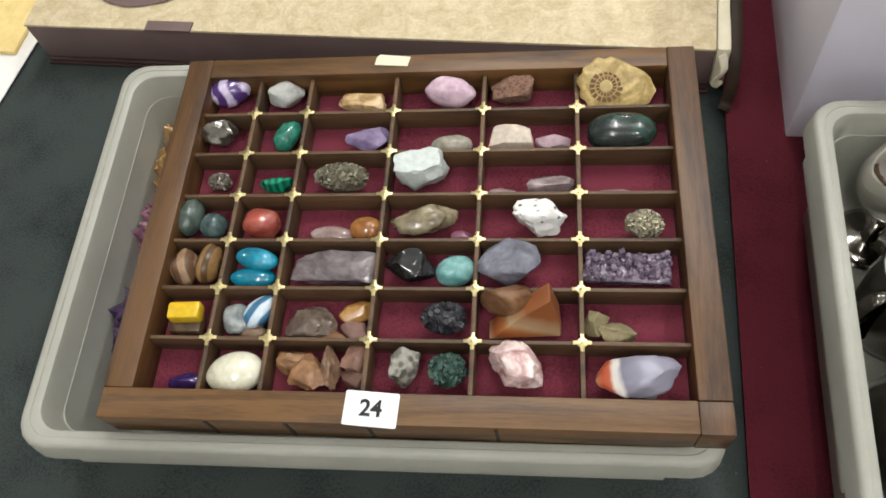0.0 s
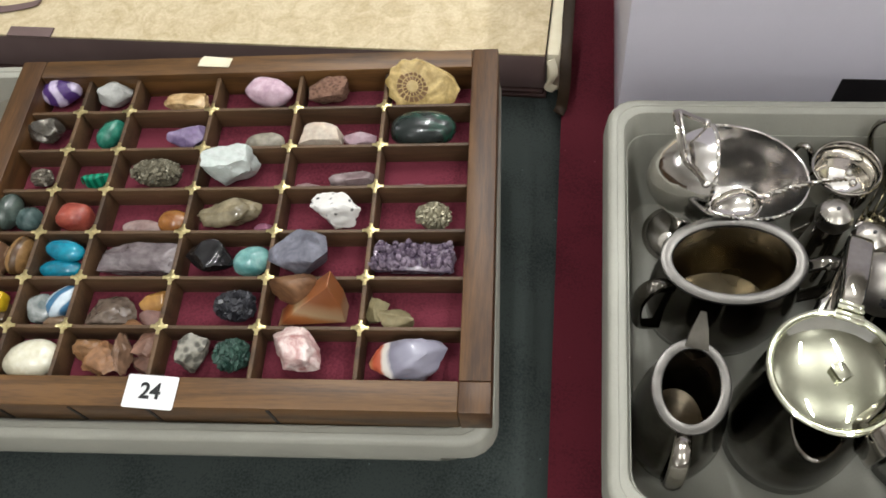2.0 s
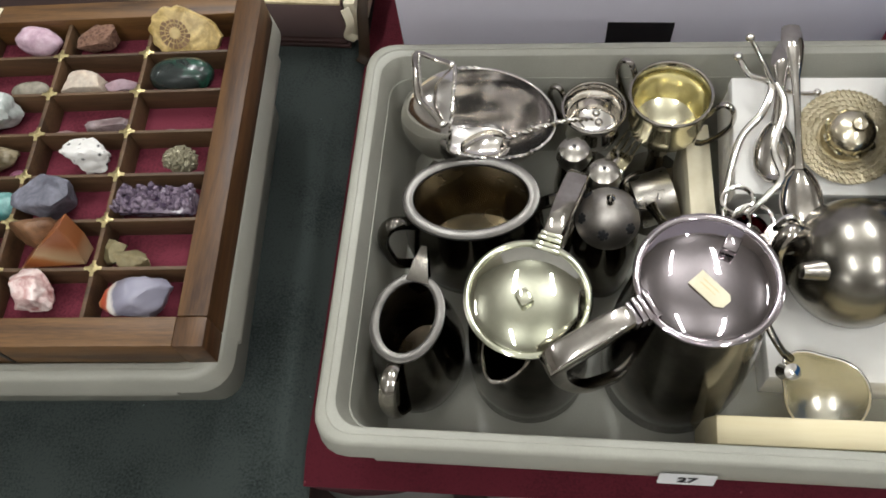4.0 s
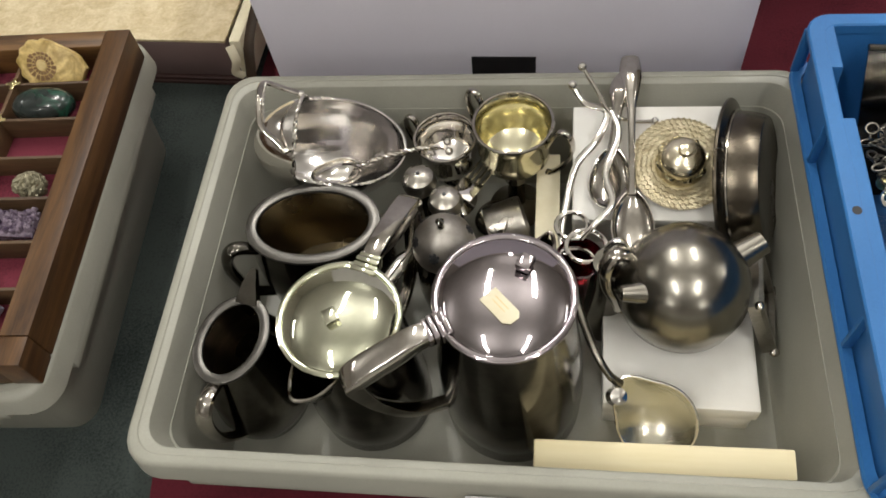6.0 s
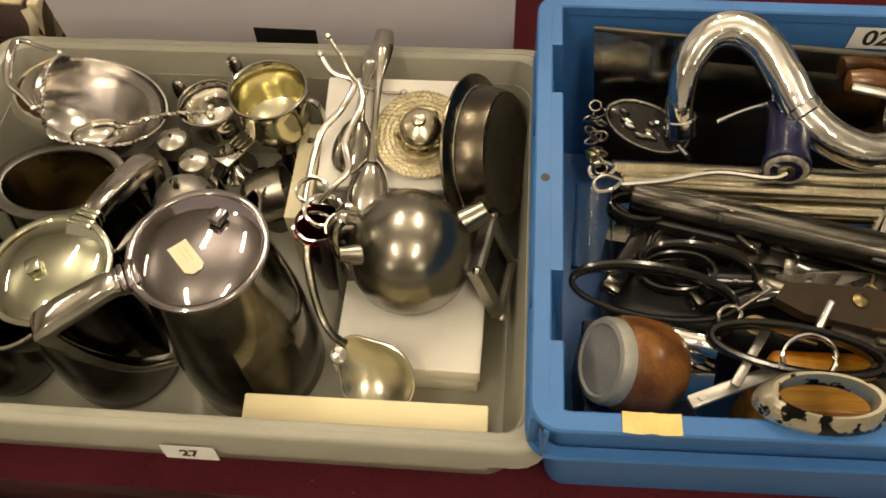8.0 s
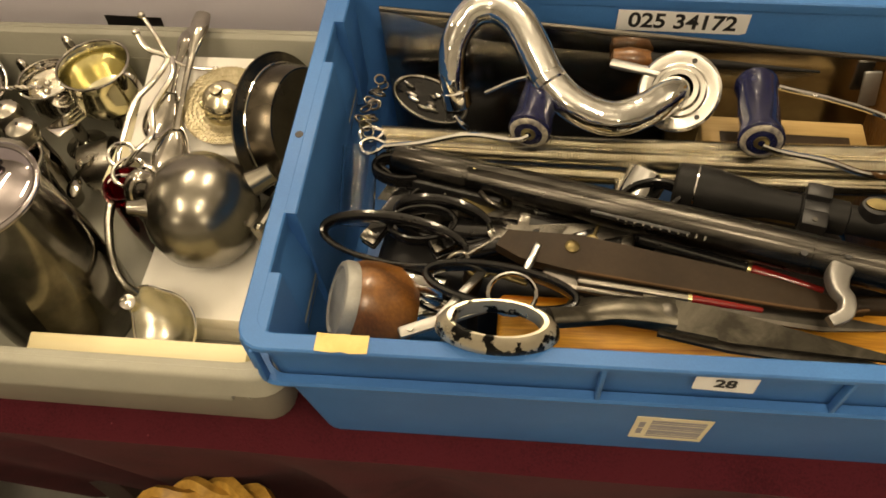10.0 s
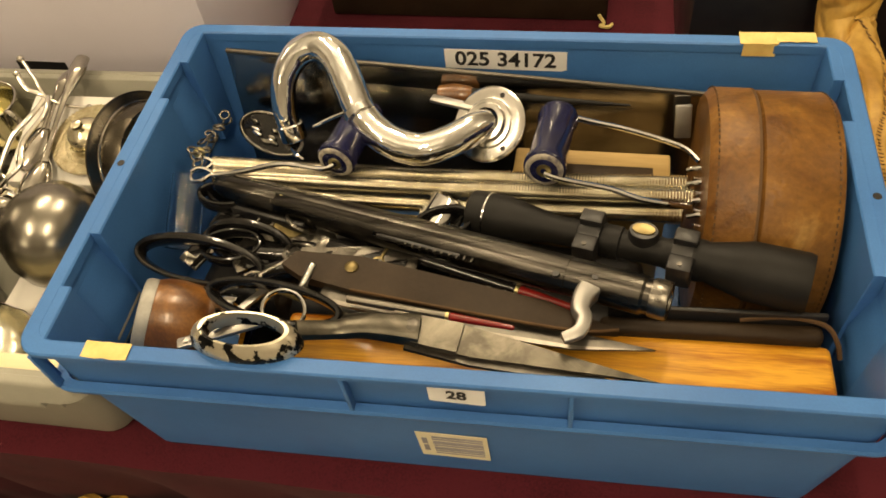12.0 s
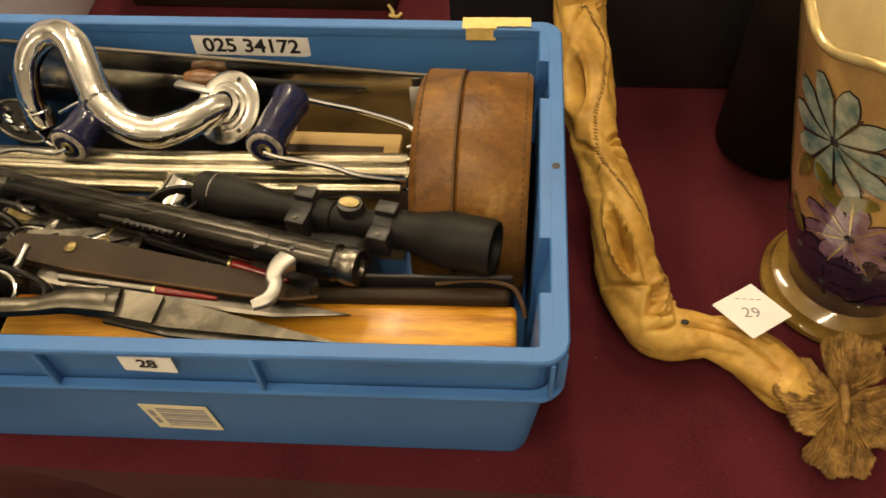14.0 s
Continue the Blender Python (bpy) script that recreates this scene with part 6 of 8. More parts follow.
part("bell", lathe([(0.0005, 0.002), (0.0195, 0.002), (0.0190, 0.006), (0.0165, 0.0095), (0.0175, 0.0135), (0.0160, 0.0185), (0.0110, 0.0225), (0.005, 0.0240), (0.0030, 0.0250), (0.0056, 0.0285), (0.0048, 0.0315), (0.0005, 0.033)], 40), SATINGILT, stand, "domed knob")

spoon("long silver spoon with a broad rounded handle, leaning upwards", pose(0.6165, 0.335, 0.117, 0, -13, 90), 0.17, TARNISH, True)
spoon("silver table spoon lying on a white box", pose(0.600, 0.372, TB + 0.004, 0, -14, 84), 0.12, TARNISH)
spoon("tarnished tea spoon among the silver", pose(0.505, 0.372, 0.062, 25, -22, -70), 0.11, TARNISH)
spoon("tarnished silver fork among the shakers", pose(0.483, 0.385, 0.085, 0, -6, -120), 0.15, SILVER, tines=True)

cruet = thing("cruet_frame", "bent silver wire cruet frame with ball-ended legs", "cruet frame", pose(0, 0, 0), group=PLATE)
WIRES = [[(0.577, 0.442, 0.172), (0.588, 0.432, 0.158), (0.600, 0.420, 0.143), (0.618, 0.420, 0.133), (0.636, 0.424, 0.128)],
         [(0.570, 0.434, 0.160), (0.580, 0.424, 0.150), (0.597, 0.421, 0.143), (0.590, 0.398, 0.138), (0.574, 0.380, 0.128), (0.566, 0.352, 0.112), (0.563, 0.330, 0.100), (0.566, 0.318, 0.094)],
         [(0.601, 0.421, 0.144), (0.606, 0.400, 0.141), (0.596, 0.368, 0.134), (0.601, 0.345, 0.128), (0.590, 0.332, 0.122), (0.578, 0.322, 0.112)]]
for k, w in enumerate(WIRES):
    part("wire", tube(w, 0.0018 if k == 0 else [0.0017, 0.0020, 0.0023, 0.0019, 0.0017], n=10, wide=1.0 if k == 0 else 1.35), SILVER, cruet)
for q in (WIRES[0][0], WIRES[0][-1], WIRES[1][0]):
    part("ball_foot", ball(0.0036, q, sub=2), SILVER, cruet)
for cx, cy, cz, rr in ((0.571, 0.334, 0.112, 0.012), (0.582, 0.318, 0.108, 0.015), (0.574, 0.308, 0.096, 0.016)):
    part("ring", tube([(cx + rr * math.cos(a), cy + rr * 0.8 * math.sin(a), cz + 0.004 * math.sin(a)) for a in [2 * math.pi * k / 24 for k in range(24)]], 0.0019, n=8, closed=True, steps=1), SILVER, cruet)
red = thing("cranberry_glass", "small deep red glass liner in a silver wire frame", "glass", pose(0.577, 0.311, BED), group=PLATE)
part("bowl", vessel([(0.011, 0.0), (0.013, 0.004), (0.0165, 0.04), (0.018, 0.075), (0.0185, 0.092)], 0.0018, 36), REDGLASS, red)
vase = thing("bud_vase", "slim dark silver vase leaning between the pots", "vase", pose(0.600, 0.300, BED), group=PLATE)
part("body", lathe([(0.0005, 0), (0.016, 0), (0.017, 0.004), (0.0155, 0.03), (0.012, 0.075), (0.0135, 0.105), (0.0005, 0.1055)], 32), SHADESILVER, vase)
part("scroll", tube([(-0.004, 0.010, 0.108), (0.004, 0.013, 0.114), (0.012, 0.010, 0.108), (0.012, 0.0, 0.096), (0.008, -0.008, 0.085), (0.013, -0.012, 0.072), (0.010, -0.018, 0.060)], 0.0026, n=8), SILVER, vase)

# round pewter pot on the flat box
pot = thing("round_teapot", "ball-shaped dull pewter teapot with a short spout, on a white box", "teapot", pose(0.6525, 0.288, BED + 0.0448), group=PLATE)
part("body", lathe([(0.0005, 0.0), (0.016, 0.0), (0.024, 0.003), (0.036, 0.012), (0.0445, 0.026), (0.0478, 0.044), (0.0455, 0.062), (0.037, 0.078), (0.024, 0.088), (0.010, 0.0925), (0.0005, 0.093)], 64), PEWTER, pot, smooth=60)
part("spout", lathe([(0.0115, -0.004), (0.0098, 0.004), (0.0078, 0.013), (0.0066, 0.021), (0.0048, 0.0225), (0.0005, 0.021)], 28), PEWTER, pot, "short tapering spout", aim((-0.0310, -0.018, 0.070), (-0.070, -0.024, 0.076)) @ Matrix.Diagonal((0.85, 0.85, 0.8, 1)))
part("spout_scroll", tube([(-0.040, 0.012, 0.070), (-0.050, 0.010, 0.074), (-0.057, 0.004, 0.066), (-0.056, -0.002, 0.050), (-0.050, -0.006, 0.036), (-0.046, -0.008, 0.024)], [0.004, 0.0050, 0.0050, 0.0042, 0.0036, 0.003], n=10, wide=1.3), TARNISH, pot)
part("handle_lug", lathe([(0.0125, 0), (0.0108, 0.010), (0.0094, 0.022), (0.0090, 0.0265), (0.0078, 0.0272), (0.0005, 0.0262)], 28), PEWTER, pot, "", pose(0.034, 0.018, 0.056, 0, 74, 28))
# square silver border leaning between the pot and the crate wall
square = thing("square_frame", "small square tarnished silver frame leaning against the pot", "frame", pose(0, 0, 0), group=PLATE)
FL, FT, FB = Vector((0.7020, 0.2719, 0.1037)), Vector((0.7115, 0.3326, 0.0903)), Vector((0.7225, 0.2604, 0.0508))
fu, fv = FT - FL, FB - FL
fn = fv.cross(fu).normalized()
fn = fn if fn.z > 0 else -fn
corners = [FL, FT, FT + fv, FB]
mid = sum(corners, Vector()) / 4
loops = [[mid + (q - mid) * k + fn * dz for q in corners] for k, dz in ((1.0, -0.006), (1.0, 0.002), (0.94, 0.0045), (0.86, 0.0035), (0.76, 0.0045), (0.68, 0.001), (0.68, -0.006), (1.0, -0.006))]
part("moulding", skin(loops, cap0=False, cap1=False), FRAMEGREY, square, "moulded tarnished border", smooth=20)
part("panel", skin([[mid + (q - mid) * 0.70 + fn * dz for q in corners] for dz in (-0.005, -0.001)]), BLACKENED, square, "dark sunk panel", smooth=20)
for q in corners:
    part("corner_boss", ball(0.0042, tuple(mid + (q - mid) * 0.99 + fn * 0.003), (1, 1, 0.7), 2), TARNISH, square)

# oval dish standing on its edge
dish = thing("oval_dish", "tarnished oval dish cover standing on edge against the crate wall", "dish", pose(0.6985, 0.3885, 0.0), group=PLATE)
dm = pose(0.0, 0.0, 0.0970, 0, 70, -12)
part("body", move(lathe([(0.0005, 0.0250), (0.020, 0.0254), (0.046, 0.0262), (0.0492, 0.0276), (0.0506, 0.0272), (0.0530, 0.0225), (0.0555, 0.0130), (0.0565, 0.0060), (0.0568, 0.0), (0.0550, 0.0), (0.0535, 0.012), (0.0500, 0.022), (0.0005, 0.0225)], 64, 0.95, 1.00), dm), DISHDARK, dish, smooth=40)
part("flange", move(lathe([(0.0562, 0.0), (0.0610, -0.0012), (0.0655, -0.0022), (0.0672, -0.0008), (0.0668, 0.0008), (0.0640, 0.0014), (0.0600, 0.0032), (0.0566, 0.0040)], 64, 0.95, 1.0, caps=False), dm), DISHDARK, dish, "broad moulded flange")
part("bead", move(tube([(0.0566 * 0.95 * math.cos(a), 0.0566 * math.sin(a), 0.0052) for a in [2 * math.pi * k / 60 for k in range(60)]], 0.0013, n=8, closed=True, steps=1), dm), TARNISH, dish, "bright raised moulding")

# ladle and shell dish, pale block
lad = thing("sauce_ladle", "silver sauce ladle with a pear-shaped bowl, propped in the crate", "ladle", pose(0, 0, 0), group=PLATE)
LC, LT = Vector((0.6335, 0.1975, 0.0625)), Vector((0.606, 0.2235, 0.0755))
l1 = (LT - LC).normalized()
l3 = Vector((-0.11, -0.62, 0.78))
l3 = (l3 - l1 * l3.dot(l1)).normalized()
l2 = l3.cross(l1)
rings = []
for k in range(11):
    q = max(0.02, k / 10)
    ring_ = []
    for i in range(48):
        a = 2 * math.pi * i / 48
        r = 0.0285 + 0.0115 * max(0.0, math.cos(a)) ** 9
        ring_.append(LC + l1 * (r * q * math.cos(a)) + l2 * (r * q * math.sin(a)) - l3 * (0.013 * (1 - q ** 2.2)))
    rings.append(ring_)
b = skin(rings, cap1=False)
bmesh.ops.solidify(b, geom=list(b.faces), thickness=0.0011)
part("bowl", b, LADLESILVER, lad, "pale scratched pear-shaped bowl", smooth=60)
part("bowl_edge", tube(rings[-1], 0.0012, n=8, closed=True, steps=1), SILVER, lad)
part("handle", tube([(0.608, 0.221, 0.074), (0.603, 0.222, 0.079), (0.599, 0.224, 0.083), (0.592, 0.232, 0.090), (0.584, 0.248, 0.096), (0.576, 0.272, 0.100), (0.573, 0.288, 0.101)], [0.0026, 0.0028, 0.0026, 0.0026, 0.0028, 0.0030, 0.0032], n=12, wide=1.25), PEWTER, lad)
part("socket", lathe([(0.0005, 0), (0.006, 0.0), (0.007, 0.004), (0.005, 0.010), (0.0062, 0.016), (0.0005, 0.018)], 20), SILVER, lad, "", pose(0.603, 0.214, 0.066, 20, 10, 0))
single("wooden_block", box(0.172, 0.020, 0.082, 0.0015), PALEWOOD, "pale unvarnished wooden block set on edge in the crate", "block", pose(0.632, 0.1785, BED + 0.0024, 12.4, 0, 0.3))


# ---------------------------------------------------------------- tools and oddments in the blue crate
TOOLS = "oddments in the blue crate"
DEEP = 0.0124

# varnished pine box along the front wall
pine = thing("pine_box", "long varnished pine box with rounded ends and visible knots", "box", pose(1.095, 0.1885, DEEP, 0, 0, 0.6), group=TOOLS)
part("lid", box(0.385, 0.046, 0.030, 0.005, (0, 0, 0.088), 3), PINE, pine)
part("body", box(0.383, 0.044, 0.0872, 0.004), PINE, pine)

# old wooden box under the springs, folded cloth of the lower layer
under = thing("tool_chest", "shallow old wooden tool chest under the springs and tubes", "chest", pose(1.120, 0.362, DEEP, 0, 0, -1), group=TOOLS)
part("body", box(0.125, 0.050, 0.108, 0.002), OAK, under)
part("lid", box(0.128, 0.053, 0.010, 0.002, (0, 0, 0.1083)), OAK, under)
part("panel", box(0.10, 0.018, 0.0012, 0.0004, (0, 0, 0.1184)), DARKLEATHER, under)
roll = thing("tool_roll", "black leather tool roll under the knives and scissors", "tool roll", pose(0.985, 0.272, DEEP, 0, 0, -6), group=TOOLS)
part("body", box(0.36, 0.105, 0.092, 0.016, segs=3), BLACK, roll)
for k in (-0.1, 0.08):
    part("strap", box(0.016, 0.108, 0.0955, 0.015, (k, 0, 0), segs=3), DARKLEATHER, roll)

# polished steel plate leaning on the back wall
blade = thing("saw_blade", "wide polished steel blade leaning against the back of the crate", "blade", pose(0, 0, 0), group=TOOLS)
pts = [(0.786, 0.452, 0.178), (1.215, 0.440, 0.150), (1.215, 0.418, 0.060), (0.800, 0.405, 0.055)]
n0 = (Vector(pts[1]) - Vector(pts[0])).cross(Vector(pts[3]) - Vector(pts[0])).normalized() * 0.0012
part("plate", skin([[Vector(p) + n0 for p in pts], [Vector(p) - n0 for p in pts]]), PLATESTEEL, blade, smooth=20)
part("back_strip", tube([Vector(pts[0]), Vector(pts[1])], 0.0024, n=8, steps=1), STEEL, blade)
part("end_tab", box(0.014, 0.004, 0.030, 0.0015), ALLOY, blade, "", pose(1.196, 0.418, 0.120, -22, -4, 0))
awl = thing("marlin_spike", "dark tapered steel spike with a turned wooden handle", "spike", pose(0, 0, 0), group=TOOLS)
part("spike", rod((1.010, 0.430, 0.152), (1.150, 0.424, 0.150), 0.0062, 14, 0.0010), MATTBLACK, awl)
part("handle", move(lathe([(0.0005, -0.03), (0.008, -0.028), (0.0105, -0.015), (0.009, 0.0), (0.006, 0.006), (0.0005, 0.006)], 24), aim((1.012, 0.430, 0.150), (1.135, 0.424, 0.150))), BROWNWOOD, awl)

# chrome swan-neck pipe with wall flange
pipe = thing("swan_neck_pipe", "shiny chrome swan-neck pipe with a drilled round flange", "pipe", pose(0, 0, 0), group=TOOLS)
part("tube", tube([(0.856, 0.3895, 0.138), (0.852, 0.398, 0.158), (0.854, 0.413, 0.181), (0.867, 0.427, 0.197), (0.886, 0.4295, 0.2015), (0.904, 0.417, 0.199), (0.918, 0.395, 0.190), (0.932, 0.373, 0.178), (0.954, 0.356, 0.169), (0.981, 0.350, 0.164), (1.005, 0.360, 0.164), (1.024, 0.377, 0.163), (1.036, 0.391, 0.156)], [0.0104, 0.0107, 0.0113, 0.0123, 0.0132, 0.0138, 0.0139, 0.0136, 0.0136, 0.0136, 0.0136, 0.0134, 0.0132], n=28, steps=8), CHROMEPIPE, pipe, smooth=60)
part("joint", rod((0.9285, 0.3755, 0.1803), (0.9335, 0.3690, 0.1775), 0.0147, 32, bevel=0.0014), CHROME, pipe, "soldered joint ring")
part("ferrule", rod((0.8575, 0.3870, 0.132), (0.8545, 0.3930, 0.146), 0.0120, 24, bevel=0.001), CHROME, pipe)
fm = aim((1.034, 0.388, 0.158), (1.024, 0.371, 0.186))
flange = part("flange", move(lathe([(0.0120, 0.0085), (0.0158, 0.0080), (0.0172, 0.0062), (0.0174, 0.0036), (0.0205, 0.0032), (0.0214, 0.0016), (0.0228, 0.0010), (0.0305, 0.0014), (0.0325, 0.0), (0.0325, -0.0015), (0.0120, -0.0015)], 48, caps=False), fm), DULLCHROME, pipe, "round wall flange")
for k in range(3):
    a = radians(90 + 120 * k)
    part("screw_hole", move(rod((0.0262 * math.cos(a), 0.0262 * math.sin(a), -0.002), (0.0262 * math.cos(a), 0.0262 * math.sin(a), 0.0017), 0.0021, 12), fm), BLACK, flange)
hook = single("hook_plate", box(0.052, 0.009, 0.004, 0.0019), ALLOY, "pale metal latch plate beside the pipe flange", "latch", along((0.994, 0.412, 0.158), (1.03, 0.400, 0.160)), group=TOOLS)
hook.matrix_basis = hook.matrix_basis @ pose(0.012, 0, 0)

# chest expander: coil springs between two blue handles
exp = thing("chest_expander", "chest expander of bright coil springs with blue turned handles", "exerciser", pose(0, 0, 0), group=TOOLS)


def coil(a, b, r, wire, sag=0.0, turns_per_m=430, seg=8):
    """A close-wound spring as a ribbed tube."""
    a, b = Vector(a), Vector(b)
    n = int((b - a).length * turns_per_m)
    loops = []
    d = (b - a).normalized()
    u = d.cross(Vector((0, 0, 1))).normalized()
    v = u.cross(d)
    for i in range(n * 2 + 1):
        t = i / (n * 2)
        c = a.lerp(b, t) + Vector((0, 0, -sag * math.sin(math.pi * t)))
        rr = r + (wire * 0.45 if i % 2 else -wire * 0.45)
        loops.append([c + (u * math.cos(2 * math.pi * k / 14) + v * math.sin(2 * math.pi * k / 14)) * rr for k in range(14)])
    return skin(loops)


for p0, p1, r in (((0.800, 0.340, 0.146), (1.196, 0.346, 0.140), 0.0068), ((0.806, 0.327, 0.147), (1.200, 0.331, 0.141), 0.0074), ((0.838, 0.316, 0.138), (1.192, 0.319, 0.134), 0.0066)):
    part("spring", coil(p0, p1, r, 0.0020, 0.003), SPRING, exp, smooth=15)
for k, (x0, y0, z0) in enumerate(((0.800, 0.340, 0.148), (0.803, 0.327, 0.149))):
    part("end_hook", tube([(x0 + 0.004, y0, z0), (x0 - 0.008, y0 + 0.002, z0 + 0.004), (x0 - 0.016, y0 - 0.002, z0 + 0.002), (x0 - 0.014, y0 - 0.008, z0 - 0.002), (x0 - 0.004, y0 - 0.008, z0), (x0 + 0.003, y0 - 0.003, z0 + 0.003)], 0.0018, n=8), CHROME, exp)
for k in range(4):
    y0, z0 = 0.352 - 0.013 * k, 0.150 - 0.004 * k + 0.002 * (k % 2)
    part("end_hook", tube([(1.194, y0, z0), (1.204, y0 - 0.001, z0 + 0.004), (1.211, y0 - 0.003, z0), (1.207, y0 - 0.006, z0 - 0.004), (1.199, y0 - 0.006, z0 - 0.003)], 0.0020, n=8), CHROME, exp)


def grip(a, b):
    m = aim(a, b)
    length = (Vector(b) - Vector(a)).length
    g = part("grip", move(lathe([(0.0005, 0), (0.0125, 0), (0.0165, 0.003), (0.0165, 0.008), (0.0145, 0.014), (0.0150, length * 0.5), (0.0145, length - 0.012), (0.0165, length - 0.007), (0.016, length - 0.002), (0.0005, length)], 36), m), BLUEENAMEL, exp, "chipped dark blue turned grip")
    part("worn_ring", move(lathe([(0.0108, -0.0004), (0.0116, -0.0006), (0.0128, -0.0005), (0.0146, 0.0010), (0.0148, 0.0016), (0.0108, 0.0008)], 40, caps=False), m), WORNRIM, g, "bare worn rim of the grip")
    part("eyelet", move(lathe([(0.0026, -0.001), (0.0055, -0.001), (0.006, 0.0006), (0.0026, 0.0006)], 20, caps=False), m), BRASS, g)
    return m


grip((0.917, 0.327, 0.168), (0.930, 0.392, 0.166))
grip((1.085, 0.321, 0.176), (1.092, 0.392, 0.166))
part("handle_wire", tube([(0.917, 0.325, 0.168), (0.905, 0.322, 0.166), (0.870, 0.326, 0.165), (0.835, 0.322, 0.158), (0.806, 0.322, 0.152)], 0.0023, n=8), CHROME, exp)
part("handle_wire", tube([(1.085, 0.318, 0.176), (1.100, 0.316, 0.172), (1.135, 0.316, 0.164), (1.160, 0.312, 0.158), (1.196, 0.316, 0.148)], 0.0023, n=8), CHROME, exp)
part("handle_wire", tube([(1.092, 0.394, 0.166), (1.120, 0.392, 0.160), (1.150, 0.388, 0.156), (1.190, 0.378, 0.150), (1.204, 0.362, 0.150)], 0.0023, n=8), CHROME, exp)
part("handle_wire", tube([(0.930, 0.394, 0.166), (0.905, 0.392, 0.160), (0.880, 0.386, 0.150)], 0.0016, n=8), CHROME, exp)

# buckle and chain at the back
chain = thing("watch_chain", "tangled steel chain with a lens-like clasp", "chain", pose(0, 0, 0), group=TOOLS)
for k in range(14):
    t = k / 13
    p = Vector((0.790, 0.402, 0.142)).lerp(Vector((0.788, 0.334, 0.157)), t) + Vector((0.004 * math.sin(k * 2.1), 0, 0.003 * math.cos(k * 1.7)))
    part("link", tube([p + Vector((0.0045 * math.cos(a), 0.0034 * math.sin(a), 0.002 * math.sin(a + k))) for a in [2 * math.pi * j / 12 for j in range(12)]], 0.0010, n=6, closed=True, steps=1), OLDSTEEL, chain)
part("bead", ball(0.0052, (0.7865, 0.348, 0.151), (1, 1, 1.1), 3), BRASS, chain, "round brass bead")
clasp = thing("steel_brooch", "oval dark steel brooch with a raised rim and small leaves", "brooch", pose(0.832, 0.3965, 0.1285, 22, 7, -23), group=TOOLS)
part("plate", lathe([(0.0005, -0.002), (0.030, -0.002), (0.033, 0.000), (0.0315, 0.001), (0.0005, 0.0010)], 36, 1.0, 0.50), BLACKGLOSS, clasp)
part("rim", tube([(0.0335 * math.cos(a), 0.0172 * math.sin(a), 0.001) for a in [2 * math.pi * j / 36 for j in range(36)]], 0.0017, n=10, closed=True, steps=1), OLDSTEEL, clasp, "worn raised rim")
rb = random.Random(77)
for k in range(15):
    a, q = rb.uniform(0, 6.28), math.sqrt(rb.random())
    part("leaf", ball(0.0036, (0.025 * q * math.cos(a), 0.011 * q * math.sin(a), 0.0025), (rb.uniform(0.8, 1.8), 0.6, 0.6), 2), CHROME if k % 3 == 0 else OLDSTEEL, clasp)
part("pin", tube([(0.028, -0.004, 0.003), (0.036, -0.008, 0.004), (0.042, -0.009, 0.002)], 0.0022, n=8), CHROME, clasp)

# air rifle tube with trigger
gun = thing("rifle_action", "grooved blued steel rifle tube with slots and a pale alloy trigger", "gun part", pose(0, 0, 0), group=TOOLS)
A, B = Vector((0.815, 0.318, 0.142)), Vector((1.176, 0.212, 0.172))
G = along(A, B)
L = (B - A).length
groove = {6: 0.0005, 7: 0.0007, 8: 0.0005, 14: 0.0009, 15: 0.0009, 20: 0.0005, 40: 0.0007, 41: 0.0007, 34: 0.0005}
rings = []
for z, r in ((0, 0.0132), (0.002, 0.0140), (0.06, 0.0140), (0.0605, 0.0137), (0.064, 0.0137), (0.0645, 0.0140), (L - 0.07, 0.0140), (L - 0.0695, 0.0136), (L - 0.018, 0.0140), (L - 0.016, 0.0125), (L - 0.012, 0.0125)):
    rings.append([((r - groove.get(k, 0.0)) * math.cos(2 * math.pi * k / 48), (r - groove.get(k, 0.0)) * math.sin(2 * math.pi * k / 48), z) for k in range(48)])
part("cylinder", move(skin(rings), aim(A, B)), GUNSTEEL, gun, smooth=30)
part("end_collar", move(lathe([(0.0060, L - 0.012), (0.0132, L - 0.012), (0.0136, L - 0.010), (0.0136, L - 0.002), (0.0128, L), (0.0075, L), (0.0060, L - 0.006)], 32, caps=False), aim(A, B)), OLDSTEEL, gun, "worn end collar")
part("bore", move(rod((0, 0, L - 0.012), (0, 0, L - 0.004), 0.0066, 20), aim(A, B)), BLACK, gun)
part("slot", box(0.070, 0.0055, 0.004, 0.001, (0.195, -0.0108, 0.0046)), BLACK, gun, "", G)
for k in range(11):
    part("tooth", box(0.0018, 0.0050, 0.0030, 0.0003, (0.180 + k * 0.006, -0.0126, 0.0055)), GUNSTEEL, gun, "", G)
part("front_plate", box(0.085, 0.006, 0.010, 0.001, (0.050, -0.0145, -0.010)), BLACK, gun, "", G)
for sx, sy, r in ((0.068, 0.0, 0.0028), (0.328, -0.004, 0.0022), (0.302, -0.0095, 0.0024)):
    part("pin_hole", rod((sx, sy, 0.010), (sx, sy, 0.0136 if sy == 0 else 0.0128), r, 12), BRASS if sy == 0 else BLACK, gun, "", G)
part("trigger", tube([(1.128, 0.224, 0.170), (1.120, 0.210, 0.174), (1.118, 0.198, 0.177), (1.121, 0.190, 0.178), (1.118, 0.180, 0.178), (1.108, 0.174, 0.178)], [0.0072, 0.0058, 0.0046, 0.0040, 0.0038, 0.0028], n=16, wide=1.25, power=0.4), ALLOY, gun, "pale curved trigger")

